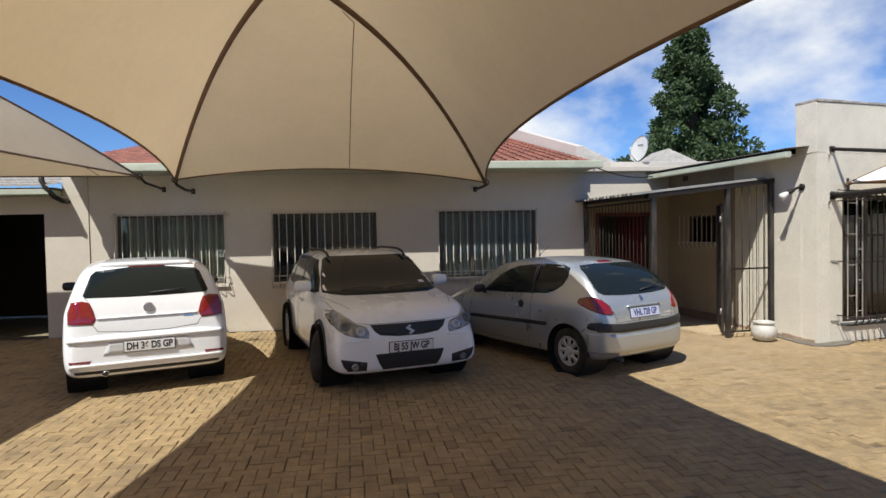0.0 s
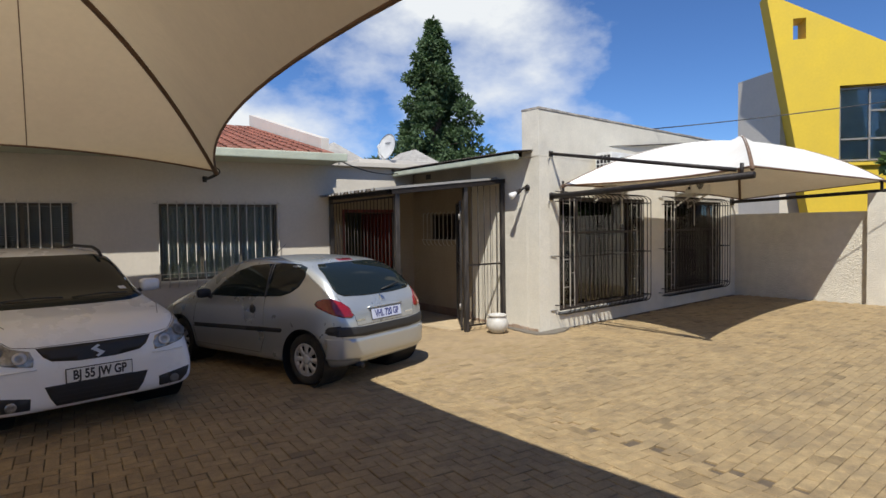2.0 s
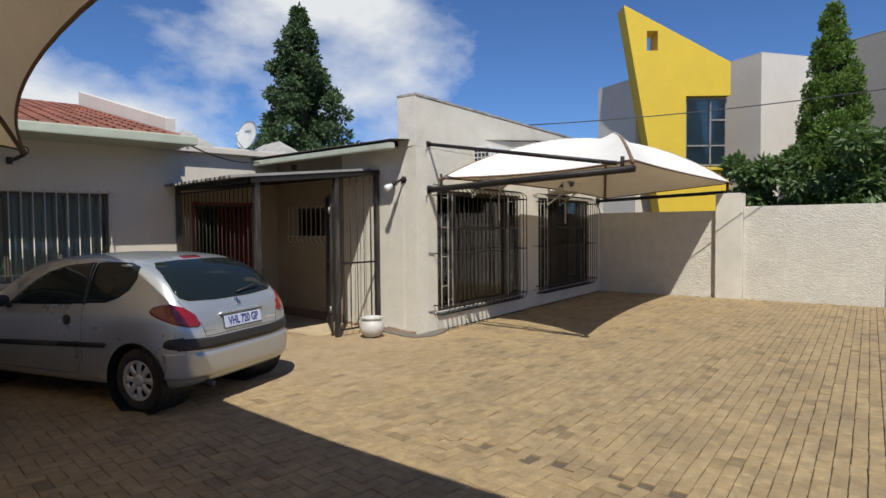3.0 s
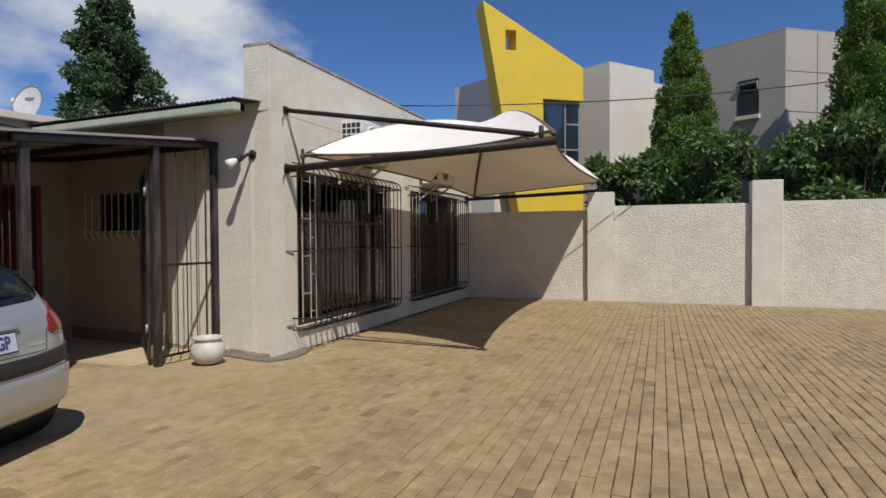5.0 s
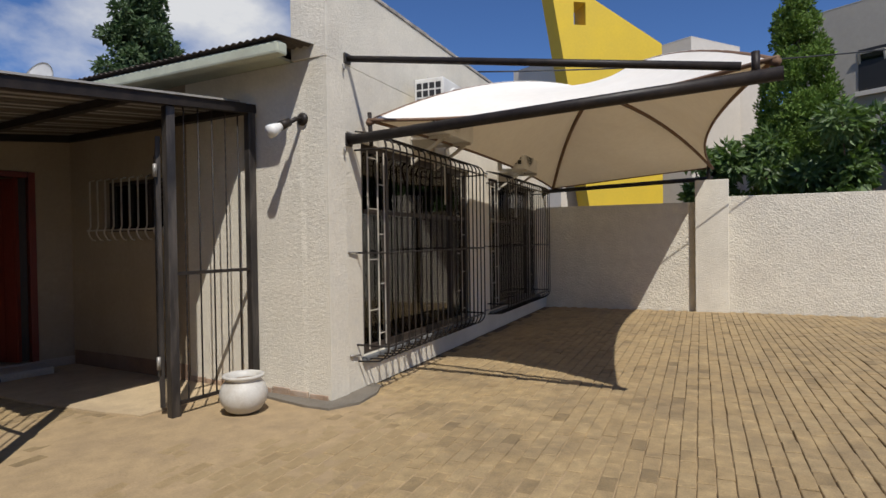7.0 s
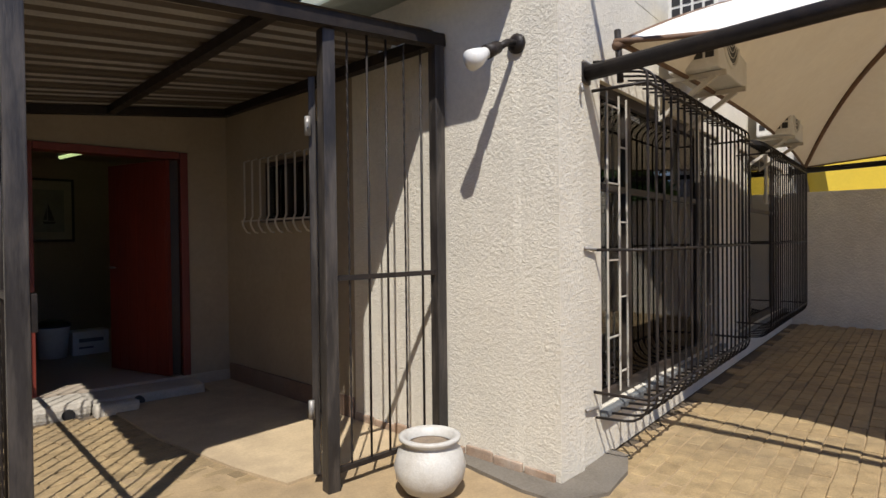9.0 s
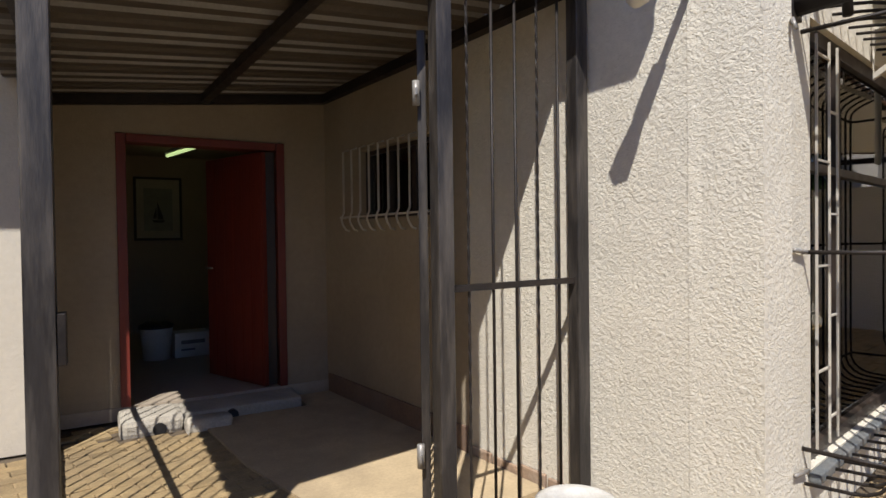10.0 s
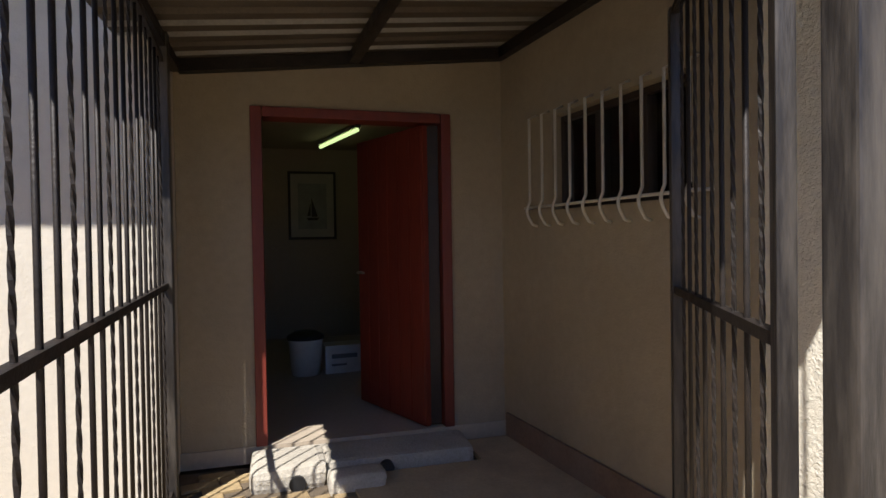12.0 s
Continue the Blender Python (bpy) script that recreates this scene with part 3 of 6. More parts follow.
for n_, (x0, x1, y0, y1, z0, z1) in enumerate(((4.7, 8.4, 19.0, 24.0, 3.3, 4.75), (7.9, 11.0, 18.8, 23.0, 3.4, 4.60))):
    bm = bmesh.new()
    b4 = [bm.verts.new(p) for p in ((x0, y0, z0), (x1, y0, z0), (x1, y1, z0), (x0, y1, z0))]
    xm, q = (x0 + x1) / 2, (y1 - y0) * 0.35
    r2 = [bm.verts.new((xm, y0 + q, z1)), bm.verts.new((xm, y1 - q, z1))]
    bm.faces.new((b4[0], b4[1], r2[0]))
    bm.faces.new((b4[1], b4[2], r2[1], r2[0]))
    bm.faces.new((b4[2], b4[3], r2[1]))
    bm.faces.new((b4[3], b4[0], r2[0], r2[1]))
    bm.faces.new(b4[::-1])
    structure("roof", part("roof_rear", bm, GREY_TILE), "grey hipped roof behind the porch")
    structure("wall", part("wall_rear_house", box(x0 + 0.3, y0 + 0.3, 0, x1 - 0.3, y1 - 0.3, z0 + 0.02), PALE_WALL), "pale wall of the rear house")

# ---- shade sails ----
def sail(name, label, corners, apex, inset, edge_rise, rib_power=1.75, rib_r=0.035, seams=True, cloth=None):
    """A cloth stretched over two crossed bowed ribs: four saddle panels with hollow edges."""
    root = thing(name, label, "shade sail")
    A = Vector(apex)
    C = [Vector(c) for c in corners]

    def rib(i, s):
        p = C[i].lerp(A, s)
        p.z = C[i].z + (A.z - C[i].z) * (1 - (1 - s) ** rib_power)
        return p

    NT, NS = 24, 18
    for i in range(4):
        j = (i + 1) % 4
        mid = (C[i] + C[j]) / 2
        inward = (A - mid)
        inward.z = 0
        inward.normalize()
        bm = bmesh.new()
        grid = []
        for a in range(NS + 1):
            s = a / NS
            row = []
            for b in range(NT + 1):
                t = b / NT
                p = rib(i, s).lerp(rib(j, s), t)
                bow = 4 * t * (1 - t)
                p += inward * inset[i] * bow * (1 - s) ** 1.3
                p.z += edge_rise[i] * bow * (1 - s) - 0.10 * bow * math.sin(math.pi * s)
                row.append(bm.verts.new(p))
            grid.append(row)
        for a in range(NS):
            for b in range(NT):
                bm.faces.new((grid[a][b], grid[a][b + 1], grid[a + 1][b + 1], grid[a + 1][b]))
        edge = [v.co.copy() for v in grid[0]]
        seam = []
        for a in range(NS - 3):
            l_, r_ = grid[a][0].co, grid[a][NT].co
            k = min(max((-1.19 + 0.075 * (11.15 - l_.y) - l_.x) / max(r_.x - l_.x, 1e-3), 0.1), 0.9) * NT
            seam.append(grid[a][int(k)].co.lerp(grid[a][min(int(k) + 1, NT)].co, k - int(k)) + Vector((0, 0, -0.006)))
        bmesh.ops.remove_doubles(bm, verts=bm.verts, dist=1e-5)
        part("panel", bm, cloth or SAIL, root, smooth=True)
        part("hem", tube(edge, 0.016, 6), SAIL_TRIM, root, "dark brown webbing along the cloth's edge", smooth=True)
        if seams and i == 0:
            part("seam", tube(seam, 0.006, 4), SAIL_TRIM, root)
        part("rib", tube([rib(i, k / 20) + Vector((0, 0, -0.03)) for k in range(21)], rib_r, 8), SAIL_TRIM, root, "bowed steel rib in a dark sleeve", smooth=True)
    return root


main = sail("shade_sail", "beige shade cloth sail stretched over the parked cars",
            [(-4.19, 11.15, 2.80), (1.25, 11.15, 2.70), (2.35, -0.9, 2.80), (-4.75, -0.9, 2.80)], (-1.6, 6.9, 4.59), (0.25, 0.93, 0.2, 0.84), (0.19, 0.26, 0.1, 0.34), 2.1)
second = sail("shade_sail", "sunlit beige shade sail beside the parked hatchback",
              [(-10.6, 11.15, 2.83), (-4.75, 11.10, 2.86), (-4.95, -0.9, 2.80), (-10.6, -0.9, 2.80)], (-7.7, 5.6, 4.7), (0.3, 0.55, 0.2, 0.6), (0.0, 0.05, 0.1, 0.1), 1.6)


def strut(points, r=0.026, label="dark steel bracket that holds the sail's corner to the wall"):
    root = thing("sail_bracket", label, "bracket", group="sail brackets")
    part("bar", tube(points, r, 10), BLACK, root, smooth=True)
    x, y, z = points[-1]
    part("plate", box(x - 0.035, y - 0.012, z - 0.05, x + 0.035, y + 0.0, z + 0.05, 0.004), BLACK, root)
    part("shackle", tube([Vector(points[0]) + Vector((0.05 * math.cos(a), 0, 0.05 * math.sin(a))) for a in np.linspace(0, 6.28, 12)], 0.010, 6), BLACK, root, smooth=True)


strut([(-4.19, 11.15, 2.80), (-4.18, 11.2, 2.72), (-4.16, 11.6, 2.66), (-4.14, 11.98, 2.66)])
strut([(1.25, 11.15, 2.70), (1.26, 11.2, 2.66), (1.22, 11.6, 2.64), (1.18, 11.98, 2.64)])

strut([(-4.75, 11.10, 2.86), (-4.70, 11.2, 2.76), (-4.66, 11.98, 2.70)], 0.022)
strut([(-10.6, 11.15, 2.83), (-10.6, 11.5, 2.70), (-10.6, 11.96, 2.66)], 0.022)
downpipe = thing("downpipe", "dark elbow of a downpipe at the outbuilding roof", "pipe")
part("pipe", tube([(-6.60, 11.62, 2.98), (-6.58, 11.60, 2.84), (-6.50, 11.58, 2.70), (-6.38, 11.60, 2.56), (-6.34, 11.80, 2.50), (-6.34, 11.97, 2.50)], 0.045, 10), BLACK, downpipe, smooth=True)
# sail on arms over the wing's windows
wing_corner = [WB @ Vector(p) for p in ((0.42, -0.14, 2.43), (0.05, -3.28, 2.45), (7.55, -3.05, 2.60), (7.35, -0.18, 2.34))]
sail("shade_sail", "tan shade sail on steel arms over the wing windows, coloured sunlit white", wing_corner, WB @ Vector((3.75, -1.58, 3.28)), (0.55, 0.25, 0.06, 0.12), (0.0, 0.05, 0.0, 0.05), 2.1, 0.028, False, SAIL_SUNLIT)
arm = thing("cantilever_frame", "black steel pipe arm and stay carrying the shade sail", "steel frame", WB)
part("lower_pipe", tube([(0.30, -0.02, 2.245), (0.03, -3.31, 2.345)], 0.045, 12), BLACK, arm, smooth=True)
part("upper_stay", tube([(0.30, -0.02, 2.955), (0.07, -3.08, 2.425)], 0.028, 10), BLACK, arm, smooth=True)
part("upright", tube([(0.04, -3.16, 2.34), (0.045, -3.16, 2.50)], 0.025, 8), BLACK, arm, smooth=True)
part("upright", tube([(0.44, -0.16, 2.20), (0.45, -0.14, 2.50)], 0.02, 8), BLACK, arm, smooth=True)
part("wall_plate", box(0.235, -0.022, 2.19, 0.355, 0.0, 2.30, 0.004), POST_STEEL, arm)
part("wall_plate", box(0.255, -0.022, 2.91, 0.345, 0.0, 3.0, 0.004), POST_STEEL, arm)
for z in (2.22, 2.93):
    part("wall_bolt", tube([(0.27, 0.0, z - 0.06), (0.20, -0.035, z - 0.055), (0.19, -0.05, z - 0.10)], 0.009, 6), GREY_STEEL, arm, "pale painted fixing hook", smooth=True)
arm2 = thing("cantilever_frame", "black steel pipe running from the wing wall to the pillar", "steel frame", WB)
part("lower_pipe", tube([(7.30, -0.02, 2.28), (7.56, -3.05, 2.40)], 0.04, 12), BLACK, arm2, smooth=True)
part("upright", tube([(7.46, -2.98, 2.36), (7.46, -2.98, 2.66)], 0.03, 8), BLACK, arm2, smooth=True)
part("wall_plate", box(7.20, -0.03, 2.20, 7.40, 0.0, 2.36, 0.004), BLACK, arm2)

# ---- porch: steel frame, grille fence, gate and roof ----
POST_L, WALL_END, POST_G, POST_W = (3.565, 9.36), (3.41, 11.96), (4.90, 9.53), (5.70, 9.60)


def bar_run(root, a, b, z0, z1, count, rails, twist_every=4, frame_r=0.022, mat=None):
    """Upright bars between two points, some of them twisted, with rails across."""
    mat = mat or BLACK
    va, vb = Vector((*a, 0)), Vector((*b, 0))
    way = (vb - va).normalized()
    plain = twisted = None
    for k in range(1, count + 1):
        p = va.lerp(vb, k / (count + 1))
        at = Matrix.Translation((p.x, p.y, 0))
        if twist_every and k % twist_every == 1:
            if twisted is None:
                n = 90
                twisted = part("bar", tube([(0, 0, z0 + (z1 - z0) * i / n) for i in range(n + 1)], 0.0065, 4, twist=0.55), mat, root, "twisted square bar", matrix=at)
            else:
                share("bar", twisted, root, at)
        elif plain is None:
            plain = part("bar", tube([(0, 0, z0), (0, 0, z1)], 0.0075, 6), mat, root, matrix=at, smooth=True)
        else:
            share("bar", plain, root, at)
    for z in rails:
        part("rail", tube([va + Vector((0, 0, z)), vb + Vector((0, 0, z))], 0.014, square=True), mat, root)


def post(root, x, y, z1, r=0.04, name="post"):
    return part(name, box(x - r, y - r, 0, x + r, y + r, z1, 0.006), POST_STEEL, root)


fence = thing("grille_fence", "black steel bar fence along the open side of the porch", "fence")
post(fence, *POST_L, 2.30, 0.036)
post(fence, *WALL_END, 2.38, 0.035)
bar_run(fence, POST_L, WALL_END, 0.06, 2.24, 19, (0.08, 1.12, 2.24), 3)
part("latch_plate", box(POST_L[0] + 0.037, POST_L[1] - 0.03, 1.0, POST_L[0] + 0.058, POST_L[1] + 0.03, 1.14, 0.003), BLACK, fence)

panel = thing("grille_screen", "fixed black steel bar panel between gate post and wall", "fence")
post(panel, POST_G[0], POST_G[1], 2.42, 0.036)
post(panel, POST_W[0], POST_W[1], 2.52, 0.036)
bar_run(panel, POST_G, POST_W, 0.10, 2.46, 5, (0.10, 1.12), 3)

GATE_W, GATE_TURN = 1.22, 62
gate = thing("grille_gate", "open black steel bar gate swung into the porch", "gate", Matrix.Translation((4.874, 9.640, 0)) @ Matrix.Rotation(radians(GATE_TURN), 4, "Z"))
part("stile", box(0.008, -0.018, 0.06, 0.05, 0.020, 2.20, 0.005), POST_STEEL, gate, "worn bare-patched gate stile")
part("stile", box(GATE_W - 0.05, -0.022, 0.06, GATE_W, 0.022, 2.20, 0.005), POST_STEEL, gate)
bar_run(gate, (0.05, 0), (GATE_W - 0.05, 0), 0.06, 2.20, 9, (0.075, 1.12, 2.185), 2)
for z in (0.42, 1.93):
    part("hinge", tube([(-0.020, 0.024, z - 0.05), (-0.020, 0.024, z + 0.05)], 0.016, 8), GREY_STEEL, gate, "worn bare steel hinge", smooth=True)
    part("hinge_strap", box(-0.06, 0.0205, z - 0.016, 0.055, 0.029, z + 0.016, 0.002), GREY_STEEL, gate)


def porch_z(x, y):
    return 2.29 + (x - 3.4) * 0.105 + (y - 9.3) * 0.012


canopy = thing("porch_canopy", "dark corrugated canopy on black steel beams over the porch", "canopy")
sheet_m = Matrix.Identity(4)
sheet = corrugated(3.20, 5.62, 9.27, 12.44, lambda x, y: porch_z(x, y) + 0.055, pitch=0.16, depth=0.038, along="x", ribbed=True)
for v in sheet.verts:
    v.co.y += 0.12 * (v.co.x - 3.45) * (1 - (v.co.y - 9.27) / 3.17)
part("sheet", sheet, SHEET_DARK, canopy, "weathered ribbed sheet with translucent strips").data.materials.append(SHEET_CLEAR)
for name_, a, b, r in (("beam", (3.45, 9.32), (5.74, 9.60), 0.038), ("beam", (3.42, 12.41), (5.47, 12.41), 0.035), ("beam", (3.44, 9.35), (3.40, 12.40), 0.03),
                       ("beam", (5.70, 9.62), (5.40, 12.40), 0.035), ("purlin", (4.60, 9.46), (4.42, 12.40), 0.03)):
    part(name_, tube([(a[0], a[1], porch_z(*a) + 0.012), (b[0], b[1], porch_z(*b) + 0.012)], r, square=True), BLACK, canopy)

# step and lumps of concrete in front of the door
step = thing("door_step", "rough whitewashed concrete door step with a drain hole", "step")
bm = box(3.78, 12.12, -0.04, 5.08, 12.452, 0.082, 0.03)
box(3.78, 12.02, -0.04, 4.19, 12.40, 0.105, 0.045, bm)
for v in bm.verts:
    v.co += Vector((noise.noise(v.co * 6) * 0.012, noise.noise(v.co * 6 + Vector((5, 0, 0))) * 0.02, noise.noise(v.co * 5) * 0.012))
part("block", bm, CONCRETE, step)
part("drain_hole", tube([(4.03, 12.002, 0.02), (4.03, 12.12, 0.03)], 0.045, 14), BLACK_PLASTIC, step, "open end of a drain pipe")
lump = thing("concrete_lump", "rough concrete lump beside the door step", "concrete block")
bm = box(4.19, 11.86, -0.04, 4.50, 12.055, 0.085, 0.04)
for v in bm.verts:
    v.co += Vector((noise.noise(v.co * 9) * 0.02, noise.noise(v.co * 9 + Vector((5, 0, 0))) * 0.02, noise.noise(v.co * 7) * 0.015))
part("block", bm, CONCRETE, lump, smooth=True)
part("drain_hole", tube([(4.53, 12.09, 0.03), (4.53, 12.045, 0.03)], 0.04, 14), BLACK_PLASTIC, lump, "open end of a drain pipe")
structure("baseboard", part("baseboard_porch", box(1.76, 0.004, 0, 3.66, 0.024, 0.17, 0.004), PLINTH, matrix=WA), "dark brown painted plinth along the porch wall")

# red door
door = thing("door_1", "open red painted wooden door in a red frame", "door", kind="structure")
part("jamb", box(3.804, 12.44, 0.10, 3.87, 12.60, 2.146, 0.004), RED, door)
part("jamb", box(4.985, 12.44, 0.10, 5.05, 12.60, 2.146, 0.004), RED, door)
part("head", box(3.874, 12.44, 2.085, 4.98, 12.60, 2.146, 0.004), RED, door)
leaf_m = Matrix.Translation((4.88, 12.46, 0.112)) @ Matrix.Rotation(math.atan2(0.78, -0.31), 4, "Z")
leaf = part("leaf", box(0.0, -0.02, 0.0, 0.86, 0.02, 1.96, 0.004), RED, door, "dark red boarded leaf", matrix=leaf_m)
for k in range(6):
    part("board", box(0.02 + k * 0.138, 0.0205, 0.03, 0.148 + k * 0.138, 0.027, 1.93, 0.003), RED, leaf)
    part("board", box(0.02 + k * 0.138, -0.027, 0.03, 0.148 + k * 0.138, -0.0205, 1.93, 0.003), RED, leaf)
part("door_handle", tube([(0.79, 0.03, 0.98), (0.79, 0.07, 0.98), (0.70, 0.07, 0.98)], 0.009, 8), GREY_STEEL, leaf, "worn steel lever handle", smooth=True)
# dark strip fills the gap by the jamb in place of its shade
part("side_leaf", box(4.90, 12.50, 0.11, 4.98, 12.54, 2.08, 0.003), DARK_WOOD, door, "narrow dark strip standing for the shaded gap beside the leaf")

# ---- windows and their burglar bars ----
def window(name, label, m, w, h, mullions, transom=None, frame_w=0.06, depth=0.06, frame_mat=None):
    """A framed window in the opening; u from 0 to w, outer face of the wall at v = 0."""
    root = thing(name, label, "window", m, kind="structure")
    fm = frame_mat or DARK_WOOD
    part("window_frame", box(0.003, depth, 0.003, frame_w, depth + 0.06, h - 0.003, 0.004), fm, root)
    part("window_frame", box(w - frame_w, depth, 0.003, w - 0.003, depth + 0.06, h - 0.003, 0.004), fm, root)
    part("window_frame", box(frame_w + 0.002, depth, 0.003, w - frame_w - 0.002, depth + 0.06, frame_w, 0.004), fm, root)
    part("window_frame", box(frame_w + 0.002, depth, h - frame_w, w - frame_w - 0.002, depth + 0.06, h - 0.003, 0.004), fm, root)
    us = [frame_w, *[k * w for k in mullions], w - frame_w]
    for k in mullions:
        part("mullion", box(k * w - 0.025, depth + 0.002, frame_w + 0.002, k * w + 0.025, depth + 0.058, h - frame_w - 0.002, 0.003), fm, root)
    zs = [frame_w, h - frame_w] if transom is None else [frame_w, transom * h, h - frame_w]
    for a, b in zip(us, us[1:]):
        for c, d in zip(zs, zs[1:]):
            pane = part("pane", box(a + 0.01, depth + 0.028, c + 0.004, b - 0.01, depth + 0.034, d - 0.004), GLASS, root)
            pane.visible_shadow = False
        if transom is not None:
            part("transom", box(a + 0.027, depth + 0.004, transom * h - 0.02, b - 0.027, depth + 0.056, transom * h + 0.02, 0.003), fm, root)
    return root


def bulged_bars(name, label, m, w, z0, z1, count, off, belly, mat, r, rails, group="", drop=0.26):
    """Upright bars that stand off the wall and belly out at the bottom, built on one bar mesh."""
    root = thing(name, label, "burglar bars", m, group)
    path = [(0, -0.005, z1 + 0.02), (0, -off, z1), (0, -off, z0 + drop)]
    for k in range(1, 8):
        a = math.pi * k / 8
        path.append((0, -off - belly * math.sin(a) ** 1.2, z0 + drop - (drop + 0.04) * k / 8))
    path += [(0, -off * 0.7, z0 - 0.06), (0, -0.005, z0 - 0.07)]
    first = part("bar", tube(path, r, 6), mat, root, smooth=True, matrix=Matrix.Translation((0.0, 0, 0)))
    for k in range(1, count):
        share("bar", first, root, Matrix.Translation((w * k / (count - 1), 0, 0)))
    for z in rails:
        part("rail", tube([(-0.07, -0.005, z), (-0.06, -off, z), (w + 0.06, -off, z), (w + 0.07, -0.005, z)], r * 1.1, 6), mat, root, smooth=True)
    return root


for i, (a, b) in enumerate(WINDOWS):
    words = ("dark-framed house window with drawn green-grey curtains", "dark-framed house window with a pale blind", "dark-framed house window reflecting the yard")[i]
    window("window_%d" % (i + 1), words, frame_at(a, HY, 0.92, 0), b - a, 1.30, (0.34, 0.67), frame_mat=HOUSE_FRAME, frame_w=0.045)
    bulged_bars("burglar_bars", "cream painted steel burglar bars bellied out over the sill", frame_at(a - 0.01, HY, 0, 0), b - a + 0.02, 0.88, 2.24, 15, 0.07, 0.10, WHITE_STEEL, 0.0075, (2.22, 1.04), "house burglar bars")
    structure("trim", part("trim_window_sill", box(a - 0.06, HY - 0.05, 0.86, b + 0.06, HY - 0.002, 0.915, 0.006), PLASTER_SMOOTH), "plastered sill under a house window")


def drape(name, label, x0, x1, y, z0, z1, mat, folds=9):
    bm = bmesh.new()
    n = folds * 6
    cols = []
    for s in range(n + 1):
        x = x0 + (x1 - x0) * s / n
        d = 0.035 * math.sin(s / 6 * 2 * math.pi) + 0.01 * math.sin(s * 0.7)
        cols.append([bm.verts.new((x, y + d + k, z)) for k in (0, 0.004) for z in (z0, z1)])
    for p, q in zip(cols, cols[1:]):
        bm.faces.new((p[0], q[0], q[1], p[1]))
        bm.faces.new((p[2], p[3], q[3], q[2]))
        bm.faces.new((p[0], p[2], q[2], q[0]))
        bm.faces.new((p[1], q[1], q[3], p[3]))
    return tagged(part(name, bm, mat, smooth=True), label, "curtain")


CURTAIN_GREEN = material("green_grey_curtain", (0.52, 0.52, 0.40), 0.9, vary=0.15, grain=6)
drape("curtain", "drawn green-grey curtain behind the window bars", -5.50, -3.66, HY + 0.29, 0.55, 2.5, CURTAIN_GREEN, 16)
drape("curtain", "drawn pale grey curtain behind the window bars", 0.5, 2.36, HY + 0.30, 0.55, 2.5, BLUE_GREY, 17)
# pale slats close behind the pane imitate a bright striped reflection
blind = thing("window_blind", "pale slatted blind standing in for a bright reflection in the window", "blind")
slat = part("slat", box(-1.90, HY + 0.135, 0, -0.82, HY + 0.168, 0.004), WHITE_PLASTIC, blind, matrix=pose(0, 0, 2.16))
for k in range(1, 24):
    share("slat", slat, blind, pose(0, 0, 2.16 - k * 0.032))
part("head_rail", box(-1.92, HY + 0.13, 2.175, -0.80, HY + 0.18, 2.21, 0.004), WHITE_PLASTIC, blind)

# small porch window
window("window_4", "small dark window onto the porch", WA @ Matrix.Translation((3.10, 0, 1.49)) @ Matrix.Rotation(math.pi, 4, "Z"), 1.04, 0.54, (0.33, 0.66), frame_mat=DARK_WOOD, frame_w=0.035)
bulged_bars("burglar_bars", "white painted burglar bars bellied out below the porch window", WA @ Matrix.Translation((3.26, 0, 0)) @ Matrix.Rotation(math.pi, 4, "Z"), 1.24, 1.47, 2.04, 10, 0.055, 0.022, WHITE_STEEL, 0.008, (1.51,), "", 0.08)

